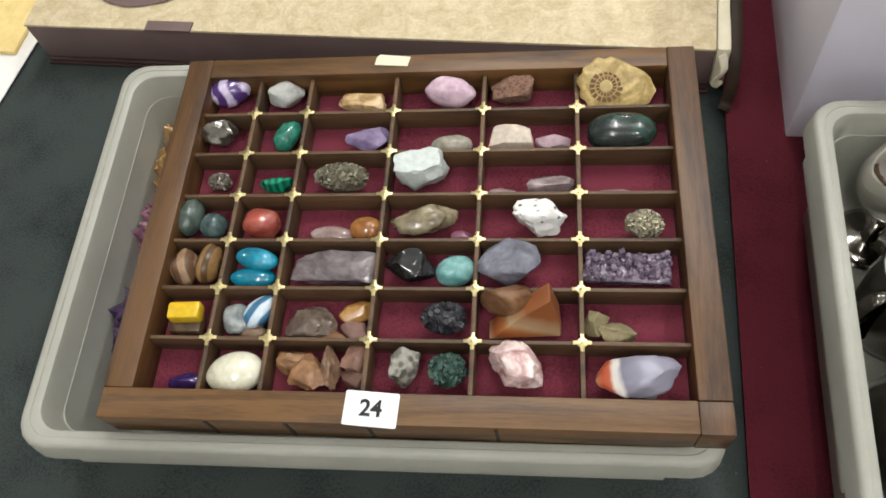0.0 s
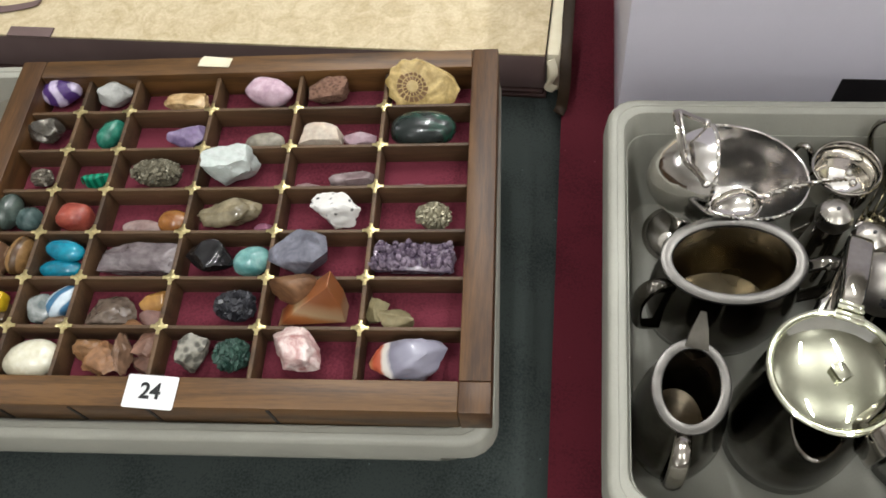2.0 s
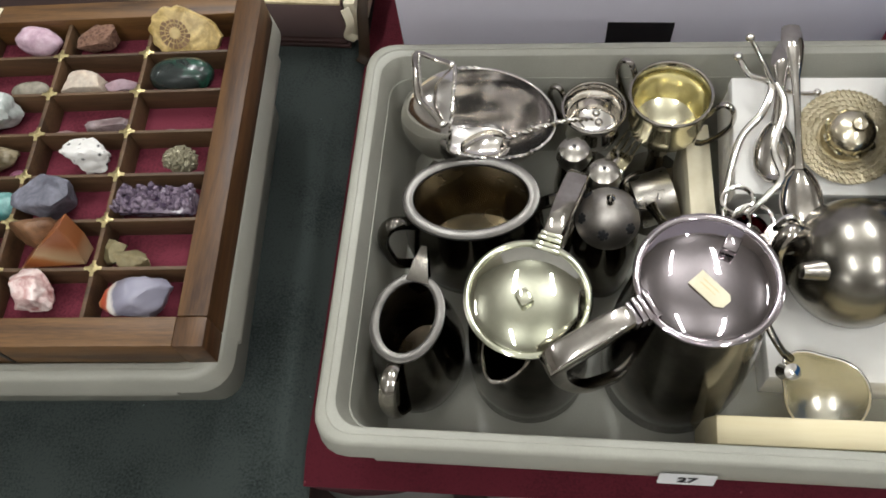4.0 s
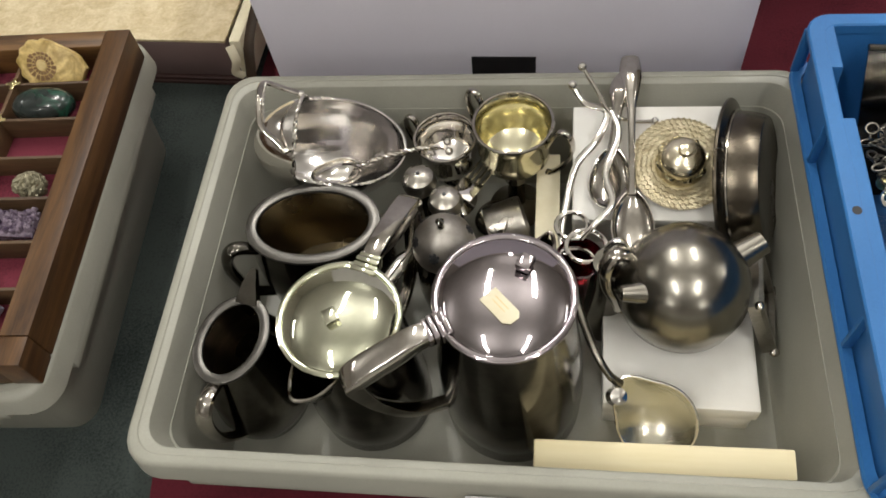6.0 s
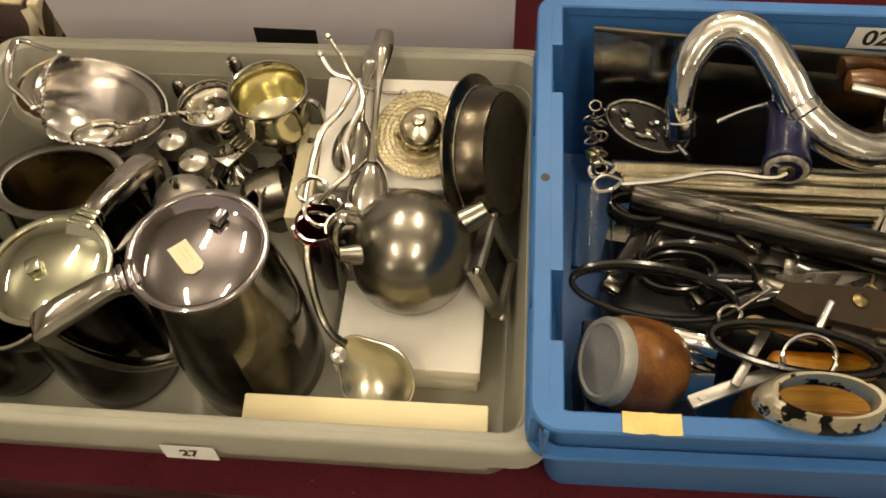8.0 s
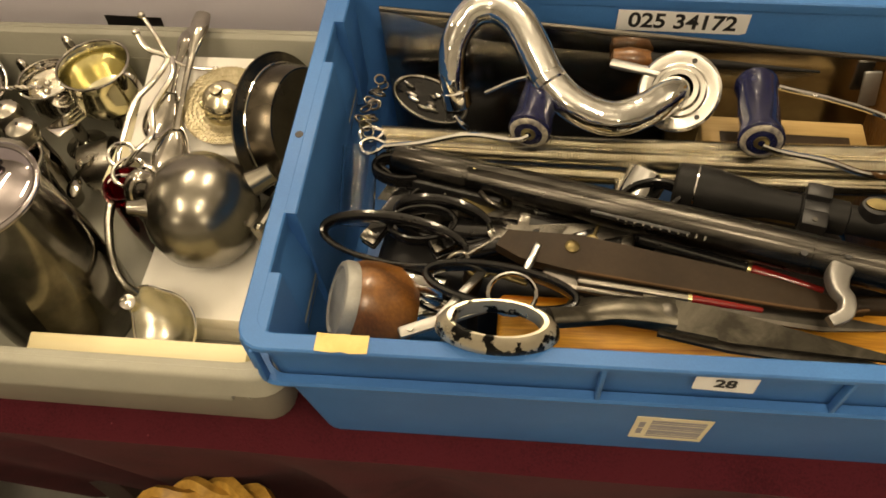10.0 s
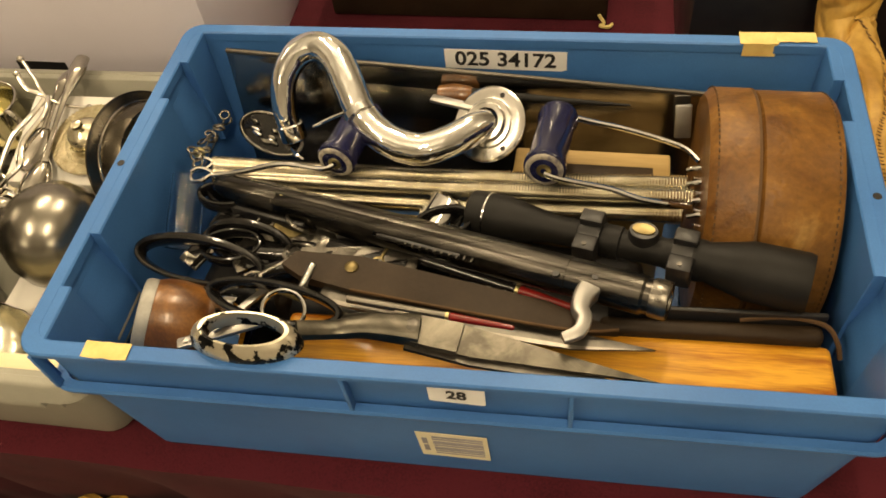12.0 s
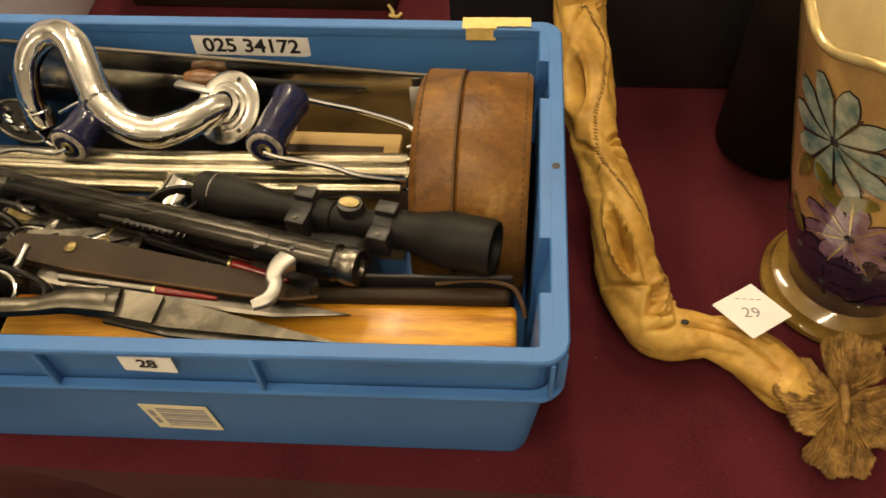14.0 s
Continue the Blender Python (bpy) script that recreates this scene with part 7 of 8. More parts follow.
# telescopic sight
scope = thing("telescopic_sight", "matt black telescopic rifle sight with mounting rings", "rifle sight", pose(0, 0, 0), group=TOOLS)
SA, SB = Vector((1.029, 0.306, 0.142)), Vector((1.270, 0.242, 0.160))
SL = (SB - SA).length
S = aim(SA, SB)
prof = [(0.0005, 0.003), (0.0120, 0.003), (0.0155, 0.0), (0.0175, 0.002), (0.0178, 0.020), (0.0176, 0.030), (0.0140, 0.052), (0.0112, 0.066), (0.0108, 0.078), (0.0108, 0.088), (0.0125, 0.089), (0.0125, 0.120), (0.0108, 0.121), (0.0108, SL - 0.098), (0.0122, SL - 0.092), (0.0150, SL - 0.084), (0.0155, SL - 0.074), (0.0145, SL - 0.068), (0.0195, SL - 0.046), (0.0212, SL - 0.040), (0.0212, SL - 0.004), (0.0200, SL), (0.0178, SL), (0.0172, SL - 0.012), (0.0005, SL - 0.012)]
part("barrel", move(lathe(prof, 44), S), MATTBLACK, scope)
part("eyepiece_ring", move(lathe([(0.0172, 0.0146), (0.0181, 0.0150), (0.0181, 0.0160), (0.0172, 0.0164)], 40, caps=False), S), CHROME, scope, "thin bright ring")
part("front_lens", move(lathe([(0.0005, SL - 0.0108), (0.010, SL - 0.0112), (0.0170, SL - 0.0118)], 32, caps=False), S), BLACKGLOSS, scope)
SX = along(SA, SB)
for k in (0.098, 0.166):
    mount = part("mounting_ring", move(lathe([(0.0110, k - 0.008), (0.0150, k - 0.008), (0.0154, k - 0.006), (0.0154, k + 0.006), (0.0150, k + 0.008), (0.0110, k + 0.008)], 32, caps=False), S), BLACK, scope, "squared mounting ring")
    part("clamp", box(0.017, 0.014, 0.020, 0.0015, (k, -0.016, -0.006)), BLACK, mount, "", SX)
    part("clamp_top", box(0.017, 0.012, 0.008, 0.0015, (k, 0.004, 0.0125)), BLACK, mount, "", SX)
    part("clamp_screw", rod((k, -0.018, 0.013), (k, -0.018, 0.0148), 0.0018, 10), BLADESTEEL, mount, "", SX)
part("maker_badge", lathe([(0.0005, 0), (0.0060, 0), (0.0058, 0.0012), (0.0005, 0.0014)], 24, 1.4, 0.75), DULLBRASS, scope, "small oval badge", SX @ pose(0.136, 0.002, 0.0186, 8, 0, 0))
part("turret", lathe([(0.0005, 0.008), (0.0100, 0.008), (0.0100, 0.0150), (0.0090, 0.0180), (0.0005, 0.0186)], 32, 1.1, 0.9), BLACK, scope, "domed turret cap", SX @ pose(0.136, 0.002, 0.0))

# leather collar box lying on its side
case = thing("leather_case", "round scuffed tan leather collar box lying on its side", "case", pose(1.2510, 0.352, DEEP + 0.0955, 0, 0, -1.5), group=TOOLS)
R = 0.0945
CM = Matrix.Rotation(radians(90), 4, "Y")
part("body", move(lathe([(0.0005, -0.013), (R - 0.004, -0.013), (R, -0.009), (R, 0.040), (R - 0.003, 0.044), (0.0005, 0.044)], 72), CM), LEATHER, case)
part("lid", move(lathe([(0.0005, -0.047), (R - 0.0055, -0.047), (R - 0.0005, -0.043), (R + 0.0012, -0.040), (R + 0.0012, -0.0135), (0.0005, -0.0135)], 72), CM), LEATHER, case)
part("seam_band", move(lathe([(R - 0.002, -0.0145), (R + 0.0014, -0.0140), (R + 0.0014, -0.0120), (R - 0.002, -0.0115)], 72, caps=False), CM), THREAD, case, "dark seam between lid and body")
for zz in (-0.0415, 0.0395):
    st = None
    for k in range(110):
        a = 2 * math.pi * k / 110
        st = join(st, move(box(0.0011, 0.0028, 0.0007, 0), Matrix.Rotation(-a, 4, "X") @ Matrix.Translation((zz, 0, R + (0.0010 if zz < 0 else -0.0002)))))
    part("stitching", st, THREAD, case, "row of dark stitches", smooth=0)

# knife in its sheath, pouch, strap
knife = thing("sheath_knife", "long blade in a flat brown leather sheath with a stud", "knife", pose(0, 0, 0), group=TOOLS)
KX = along((0.905, 0.232, 0.158), (1.145, 0.196, 0.150))
out = [(-0.006, -0.004), (0.012, -0.011), (0.052, -0.013), (0.20, -0.007), (0.242, 0.002), (0.19, 0.013), (0.05, 0.017), (0.0, 0.010)]
part("sheath", skin([[(x, y, -0.0045) for x, y in out], [(x, y, 0.0045) for x, y in out]]), DARKLEATHER, knife, "", KX, smooth=25)
part("welt", tube([(x, y, 0.0046) for x, y in out[2:5]], 0.0012, n=6), THREAD, knife, "", KX)
part("stud", lathe([(0.0005, 0), (0.0052, 0), (0.0050, 0.0010), (0.0030, 0.0022), (0.0005, 0.0026)], 24), DULLBRASS, knife, "round dull brass stud", KX @ pose(0.046, 0.006, 0.0046))
part("blade", skin([[(x, y, z) for x, y in ((0.03, -0.024), (0.12, -0.0245), (0.215, -0.017), (0.268, -0.004), (0.20, -0.004), (0.03, -0.010))] for z in (-0.0030, -0.0006)]), BLADESTEEL, knife, "long dark blade", KX, smooth=20)
part("edge_bevel", skin([[(x, y, z) for x, y in ((0.03, -0.0246), (0.12, -0.0252), (0.215, -0.0176), (0.268, -0.0046), (0.215, -0.0146), (0.12, -0.0215), (0.03, -0.021))] for z in (-0.0018, -0.0002)]), STEEL, knife, "", KX, smooth=20)
pouch = thing("leather_pouch", "flat black leather pouch with a loose lace", "pouch", pose(1.207, 0.2165, DEEP, 0, 0, 1.5), group=TOOLS)
part("body", box(0.150, 0.013, 0.126, 0.005, segs=3), DARKLEATHER, pouch)
part("flap", box(0.146, 0.004, 0.050, 0.0015, (0.004, 0.0088, 0.084)), BLACK, pouch)
part("lace", tube([(0.02, 0.006, 0.127), (0.05, 0.008, 0.130), (0.075, 0.004, 0.128), (0.083, -0.006, 0.122), (0.086, -0.012, 0.112)], 0.0018, n=7), THREAD, pouch)


# scissors
def scissors(label, m, loop_r, blade_len, worn, spread=8.0, mat_=BLACKGLOSS, blade_mat=BLADESTEEL):
    s = thing("scissors", label, "scissors", m, group=TOOLS)
    for side in (-1, 1):
        h = radians(side * spread)
        half = part("half", skin([[(x, y + side * 0.001, z) for x, y in ((0.002, -0.008), (0.030, -0.009), (blade_len, side * 0.002), (0.030, 0.009), (0.002, 0.008))] for z in (side * 0.0022 - 0.0018, side * 0.0022 + 0.0018)]), blade_mat, s, "steel blade", Matrix.Rotation(h, 4, "Z"), smooth=20)
        cx, cy = -0.062 - loop_r, side * loop_r * 0.55
        part("shank", tube([(0.004, 0, side * 0.002), (-0.025, side * 0.004, side * 0.002), (-0.062, side * 0.006, side * 0.003)], [0.0062, 0.0050, 0.0048], n=10, wide=1.3), blade_mat if worn else mat_, half)
        part("bow", tube([(cx + loop_r * 1.25 * math.cos(a), cy + loop_r * 0.72 * math.sin(a), side * 0.003) for a in [2 * math.pi * k / 32 for k in range(32)]], 0.0060, n=12, closed=True, steps=1, wide=0.38, power=0.7), mat_, half, "loop handle with worn black lacquer" if worn else "black lacquered loop handle")
    part("pivot", lathe([(0.0005, -0.006), (0.0055, -0.006), (0.0060, 0.005), (0.0045, 0.0062), (0.0005, 0.0064)], 24), ALLOY, s, "pivot screw")
    return s


WORN = mat("worn_lacquer", (0.010, 0.010, 0.010), (0.58, 0.53, 0.42), scale=62, rough=0.30, metal=0.8, bump=0.2, spread=(0.455, 0.475))
SHEARSTEEL = mat("worn_shear_steel", (0.14, 0.128, 0.104), (0.055, 0.050, 0.041), scale=38, rough=0.36, metal=1.0, bump=0.1, rvar=0.1, distortion=0.8)
shears = thing("shears", "large tailor's shears with chipped black bow handles", "scissors", pose(0, 0, 0), group=TOOLS)
for k, (cx, cy, cz, rx, ry, tilt, r, mm, end) in enumerate(((0.9045, 0.1490, 0.1950, 0.0300, 0.0145, 0.000, 0.0042, WORN, (0.936, 0.158, 0.189)), (0.904, 0.1935, 0.163, 0.0500, 0.0125, -0.007, 0.0036, BLACKGLOSS, (0.954, 0.186, 0.161)))):
    if k == 0:
        rim = [(0.0240, -0.006), (0.0236, 0.0020), (0.0252, 0.0050), (0.0280, 0.0052), (0.0318, 0.0022), (0.0344, -0.0030), (0.0350, -0.0080), (0.0330, -0.0100), (0.0290, -0.0095), (0.0240, -0.006)]
        part("bow", lathe(rim, 56, 1.10, 0.52, caps=False), mm, shears, "broad bow with chipped black lacquer", pose(cx, cy, cz, -8, 2, 0))
    else:
        part("bow", tube([(cx + rx * math.cos(a), cy + ry * math.sin(a) + tilt * math.cos(a), cz + 0.004 * math.sin(a)) for a in [2 * math.pi * j / 40 for j in range(40)]], 0.0088, n=14, closed=True, steps=1, wide=0.34, power=0.7), mm, shears, "black lacquered bow")
    part("shank", tube([end, (0.958, 0.166 + 0.016 * k, 0.180 - 0.016 * k), (0.980, 0.172 + 0.006 * k, 0.178 - 0.006 * k), (1.014, 0.174, 0.174 - 0.003 * k)], [0.0048, 0.0046, 0.0062, 0.0085], n=12, wide=1.35, power=0.6), SHEARSTEEL, shears)
    BX = along((1.006, 0.176 - 0.002 * k, 0.1730 - 0.003 * k), (1.165, 0.157, 0.161 - 0.004 * k))
    part("blade", skin([[(0, -0.011, z), (0.045, -0.012, z), (0.166, -0.002 * k, z), (0.045, 0.010, z), (0, 0.010, z)] for z in (-0.0016, 0.0016)]), BLADESTEEL if k else SHEARSTEEL, shears, "long tapered blade", BX @ pose(0, -0.002 * k, 0, 0, 0, -1.0 * k), smooth=20)
part("bolster", skin([[(-0.012, -0.0085, z), (0.006, -0.0125, z), (0.036, -0.0125, z), (0.036, 0.0100, z), (-0.012, 0.0085, z)] for z in (0.0016, 0.0042)]), SHEARSTEEL, shears, "thick worn bolster round the pivot", along((1.006, 0.176, 0.1735), (1.165, 0.157, 0.1615)), smooth=20)
part("pivot", lathe([(0.0005, 0), (0.0058, 0), (0.0056, 0.0020), (0.0045, 0.0026), (0.0005, 0.0028)], 24), BLADESTEEL, shears, "dark pivot screw", pose(1.010, 0.1735, 0.1800))
snips = thing("scissors", "black lacquered scissors pushed among the tools", "scissors", pose(0, 0, 0), group=TOOLS)
for k, (cx, cy, cz, rx, ry) in enumerate(((0.824, 0.2385, 0.145, 0.0535, 0.0150), (0.858, 0.262, 0.140, 0.036, 0.013))):
    part("bow", tube([(cx + rx * math.cos(a), cy + ry * math.sin(a) - 0.006 * math.cos(a), cz + 0.007 * math.sin(a)) for a in [2 * math.pi * j / 36 for j in range(36)]], [0.0066 + 0.0044 * max(0.0, math.sin(2 * math.pi * j / 36)) for j in range(36)], n=12, closed=True, steps=1, wide=0.36, power=0.7), BLACKGLOSS, snips, "black lacquered bow")
    part("shank", tube([(cx + rx, cy - 0.006, cz), (0.905, 0.238 + 0.006 * k, 0.150), (0.935, 0.232, 0.150), (0.965, 0.226, 0.148)], [0.0045, 0.0050, 0.0070, 0.0050], n=10, wide=1.3), BLACKGLOSS if k == 0 else STEEL, snips)
    part("blade", skin([[(0, -0.007, z), (0.08, -0.001, z), (0.02, 0.006, z)] for z in (-0.001, 0.001)]), BLADESTEEL, snips, "", along((0.945, 0.229, 0.149 - 0.003 * k), (1.02, 0.222 - 0.014 * k, 0.147)), smooth=20)
scissors("small black scissors under the rifle tube", pose(0.930, 0.278, 0.137, -6, 2, 172 + 12), 0.018, 0.07, False, 12.0)

eyeg = thing("key_ring", "bright steel split ring lying in a scissor bow", "ring", pose(0.912, 0.188, 0.1585), group=TOOLS)
part("loop", tube([(0.016 * math.cos(a), 0.012 * math.sin(a), 0.006 + 0.007 * math.sin(a)) for a in [2 * math.pi * j / 24 for j in range(24)]], 0.0017, n=8, closed=True, steps=1), CHROME, eyeg)
single("steel_peg", rod((0, 0, 0), (0.010, 0.020, 0.012), 0.0030, 14, bevel=0.0006), CHROME, "short bright steel peg", "peg", pose(0.918, 0.203, 0.162), group=TOOLS)

# wooden pepper mill with a metal cap, lying on its side
mill = thing("wooden_mill", "turned wooden mill with a metal cap, lying on its side", "mill", pose(0.7880, 0.1905, 0.1385), group=TOOLS)
MX = aim((0, 0, 0), (0.075, 0.010, -0.036))
part("cap", move(lathe([(0.0005, 0.0015), (0.0225, 0.0015), (0.0240, 0.0), (0.0275, 0.001), (0.0290, 0.004), (0.0290, 0.010), (0.0005, 0.010)], 44), MX), CAPGREY, mill, "dull grey metal cap")
part("body", move(lathe([(0.0005, 0.0102), (0.0292, 0.0102), (0.0312, 0.016), (0.0322, 0.028), (0.0315, 0.040), (0.0300, 0.049), (0.0255, 0.054), (0.0005, 0.055)], 44), MX), BROWNWOOD, mill)
part("neck", move(lathe([(0.0005, 0.055), (0.0215, 0.055), (0.0225, 0.059), (0.0225, 0.076), (0.0180, 0.080), (0.0005, 0.080)], 36), MX), CHROME, mill, "bright ferrule")
base = thing("cigar_tin", "dark tin box in the corner under the mill", "tin", pose(0.8215, 0.204, DEEP), group=TOOLS)
part("body", box(0.075, 0.075, 0.072, 0.003), BLACK, base)
part("lid", box(0.077, 0.077, 0.008, 0.002, (0, 0, 0.0722)), BLUEENAMEL, base)

# small things between
jar = thing("glass_loupe", "short faceted glass loupe with a bright rim", "loupe", pose(1.003, 0.309, 0.128, 0, 68, 60), group=TOOLS)
part("barrel", lathe([(0.0005, -0.012), (0.0165, -0.012), (0.0172, -0.008), (0.0172, 0.014), (0.0150, 0.016), (0.0005, 0.016)], 36), CHROME, jar)
part("lens", lathe([(0.0005, 0.0165), (0.013, 0.0165), (0.008, 0.020), (0.0005, 0.021)], 32), LENSGLASS, jar)
SLV = aim((0.787, 0.268, 0.119), (0.787, 0.330, 0.157))
single("clear_wrapper", move(lathe([(0.0142, 0.0), (0.0150, 0.0008), (0.0146, 0.003), (0.0140, 0.006), (0.0143, 0.024), (0.0136, 0.045), (0.0139, 0.062), (0.0128, 0.062), (0.0131, 0.024), (0.0130, 0.002)], 20, caps=False), SLV), FILM, "rolled clear plastic sleeve in the crate corner", "sleeve", pose(0, 0, 0), group=TOOLS, smooth=25)
single("steel_tube", move(lathe([(0.0050, 0.0), (0.0074, 0.0), (0.0082, 0.0012), (0.0082, 0.010), (0.0076, 0.0112), (0.0076, 0.044), (0.0082, 0.0452), (0.0082, 0.056), (0.0005, 0.057)], 28, caps=False), aim((0.811, 0.217, 0.1345), (0.866, 0.204, 0.1385))), CHROME, "short polished steel tube with raised ends", "tube", pose(0, 0, 0), group=TOOLS)
gilt_box = thing("match_case", "small faceted dull gilt metal case", "case", pose(0.886, 0.283, 0.125, 14, 12, -8), group=TOOLS)
part("body", box(0.040, 0.017, 0.014, 0.003, segs=1), DULLBRASS, gilt_box)
part("lid", box(0.012, 0.0176, 0.0146, 0.003, (0.0262, 0, 0), segs=1), OLDSTEEL, gilt_box)


def pen(label, a, b, r, m1, m2):
    a, b = Vector(a), Vector(b)
    p = thing("pen", label, "pen", pose(0, 0, 0), group=TOOLS)
    part("barrel", rod(a, a.lerp(b, 0.62), r, 14, bevel=0.0006), m1, p)
    part("cap", rod(a.lerp(b, 0.621), b, r * 1.08, 14, r * 0.6, bevel=0.0006), m2, p)
    part("band", rod(a.lerp(b, 0.60), a.lerp(b, 0.62), r * 1.15, 14), BRASS, p)


REDPLAST = mat("red_plastic", (0.22, 0.012, 0.012), (0.15, 0.008, 0.008), rough=0.2, coat=0.4)
pen("dark red pen lying under the rifle tube", (1.000, 0.252, 0.146), (1.120, 0.214, 0.150), 0.0042, BLACKGLOSS, REDPLAST)
pen("slim red and steel propelling pencil", (0.955, 0.202, 0.163), (1.075, 0.190, 0.160), 0.0030, STEEL, REDPLAST)
pen("black lacquer fountain pen with gilt clip", (0.880, 0.290, 0.140), (0.985, 0.272, 0.142), 0.0050, BLACKGLOSS, BLACKGLOSS)
for k, (a, b) in enumerate((((0.885, 0.300, 0.132), (0.992, 0.300, 0.130)), ((0.90, 0.246, 0.150), (1.02, 0.262, 0.140)), ((1.02, 0.272, 0.134), (1.12, 0.252, 0.132)), ((0.800, 0.306, 0.116), (0.935, 0.280, 0.124)), ((0.815, 0.268, 0.126), (0.930, 0.300, 0.128)), ((0.990, 0.248, 0.140), (0.880, 0.268, 0.134)))):
    g = thing("table_knife", "old table knife with a steel blade among the tools", "knife", pose(0, 0, 0), group=TOOLS)
    K = along(a, b)
    ln = (Vector(b) - Vector(a)).length
    part("blade", skin([[(0.0, -0.007, z), (ln * 0.55, -0.007, z), (ln * 0.55, 0.006, z), (0.006, 0.007, z)] for z in (-0.0007, 0.0007)]), OLDSTEEL, g, "", K @ Matrix.Rotation(radians(24 - 12 * (k % 3)), 4, "X"), smooth=20)
    part("handle", tube([(ln * 0.55, 0, 0), (ln * 0.75, 0, 0), (ln, 0, 0)], [0.0045, 0.0055, 0.005], n=10, wide=1.4), BLACKGLOSS if k % 2 else DULLBRASS, g, "", K)
cork = thing("corkscrew", "folding steel corkscrew with a lever arm", "corkscrew", pose(0.872, 0.172, 0.158, 0, 0, 24), group=TOOLS)
part("arm", box(0.062, 0.009, 0.0045, 0.0018, (-0.005, 0, -0.004)), ALLOY, cork)
part("lever", box(0.050, 0.006, 0.0035, 0.0014), ALLOY, cork, "", pose(0.012, 0.012, 0.001, 0, 6, 34))
part("rivet", rod((-0.028, 0, 0), (-0.028, 0, 0.0015), 0.0024, 12), ALLOY, cork)

# dark oddments on the tool roll
for a, b, r in (((0.862, 0.246, 0.116), (0.960, 0.262, 0.118), 0.0085), ((0.870, 0.296, 0.113), (0.985, 0.286, 0.114), 0.0075)):
    f = thing("smoking_pipe", "black briar pipe stem with a bright band", "pipe", pose(0, 0, 0), group=TOOLS)
    part("stem", tube([a, Vector(a).lerp(Vector(b), 0.5) + Vector((0, 0, 0.006)), b], [r * 0.55, r * 0.7, r], n=14), BLACKGLOSS, f)
    part("bowl", lathe([(0.0005, -0.010), (0.010, -0.009), (0.0135, 0.0), (0.0135, 0.016), (0.010, 0.017), (0.009, 0.006), (0.0005, 0.004)], 24), BLACKGLOSS, f, "", pose(b[0] + 0.008, b[1], b[2] + 0.001))
    part("band", move(lathe([(r * 0.9, 0), (r * 1.04, 0.0), (r * 1.04, 0.006), (r * 0.9, 0.006)], 24, caps=False), aim(Vector(a).lerp(Vector(b), 0.86), b)), CHROME, f, "thin bright band")
pk = thing("pocket_knife", "closed pocket knife with dark horn scales", "knife", pose(0.955, 0.256, 0.1385, 6, 0, -12), group=TOOLS)
part("scale", box(0.082, 0.013, 0.005, 0.0022, (0, 0, 0.003)), BLACKGLOSS, pk)
part("scale", box(0.082, 0.013, 0.005, 0.0022, (0, 0, -0.008)), BLACKGLOSS, pk)
part("spring", box(0.078, 0.011, 0.006, 0.001, (0, 0, -0.003)), OLDSTEEL, pk)
for k in (-1, 1):
    part("bolster", box(0.010, 0.0135, 0.0056, 0.0022, (k * 0.0375, 0, 0.0028)), OLDSTEEL, pk)
lt = thing("cigarette_lighter", "small dark metal lighter with a bright cap", "lighter", pose(1.002, 0.266, 0.118, 74, 0, -16), group=TOOLS)
part("body", box(0.030, 0.011, 0.034, 0.002), BLACKGLOSS, lt)
part("cap", box(0.031, 0.012, 0.014, 0.002, (0, 0, 0.0342)), CHROME, lt)
for k, (x, y, z, tn) in enumerate(((0.872, 0.222, 0.149, 35), (0.888, 0.214, 0.152, -20), (1.060, 0.232, 0.148, 10), (0.965, 0.243, 0.1465, 70), (0.862, 0.284, 0.140, 15))):
    key = thing("small_key", "small worn brass and steel key", "key", pose(x, y, z, 4, -6, tn), group=TOOLS)
    mk = DULLBRASS if k % 2 else OLDSTEEL
    part("bow", tube([(0.008 * math.cos(a), 0.006 * math.sin(a), 0) for a in [2 * math.pi * j / 20 for j in range(20)]], 0.0015, n=8, closed=True, steps=1), mk, key)
    part("shank", rod((0.008, 0, 0), (0.036, 0, 0), 0.0017, 10), mk, key)
    part("bit", box(0.006, 0.008, 0.0018, 0.0003, (0.032, 0.004, -0.0009)), mk, key)
scissors("black lacquered scissors lying under a larger pair", pose(0.925, 0.250, 0.1415, 4, -3, -8), 0.020, 0.085, False, 10.0)
scissors("black lacquered scissors half under the rifle tube", pose(0.895, 0.292, 0.134, -5, 3, -14), 0.016, 0.075, False, 9.0)
for m in (pose(0.885, 0.262, 0.131, 8, 5, 35), pose(0.925, 0.303, 0.127, -10, 4, -8), pose(0.818, 0.288, 0.124, 12, -6, 62), pose(0.985, 0.262, 0.137, 10, 8, 28)):
    copy_thing(pk, m)
for k, (x, y, z, rx, ry) in enumerate(((0.842, 0.285, 0.130, 30, 10), (0.905, 0.252, 0.146, -20, 25), (0.962, 0.278, 0.141, 35, -15), (0.895, 0.284, 0.143, 10, 40))):
    cr = thing("curtain_ring", "small dark metal curtain ring among the tools", "ring", pose(x, y, z, rx, ry, 20 * k), group=TOOLS)
    part("hoop", tube([(0.013 * math.cos(a), 0.013 * math.sin(a), 0) for a in [2 * math.pi * j / 24 for j in range(24)]], 0.0019, n=8, closed=True, steps=1), OLDSTEEL if k % 2 else BLACKGLOSS, cr)
    part("eyelet", ball(0.003, (0.0145, 0, 0), (1, 1, 1), 2), BRASS, cr)

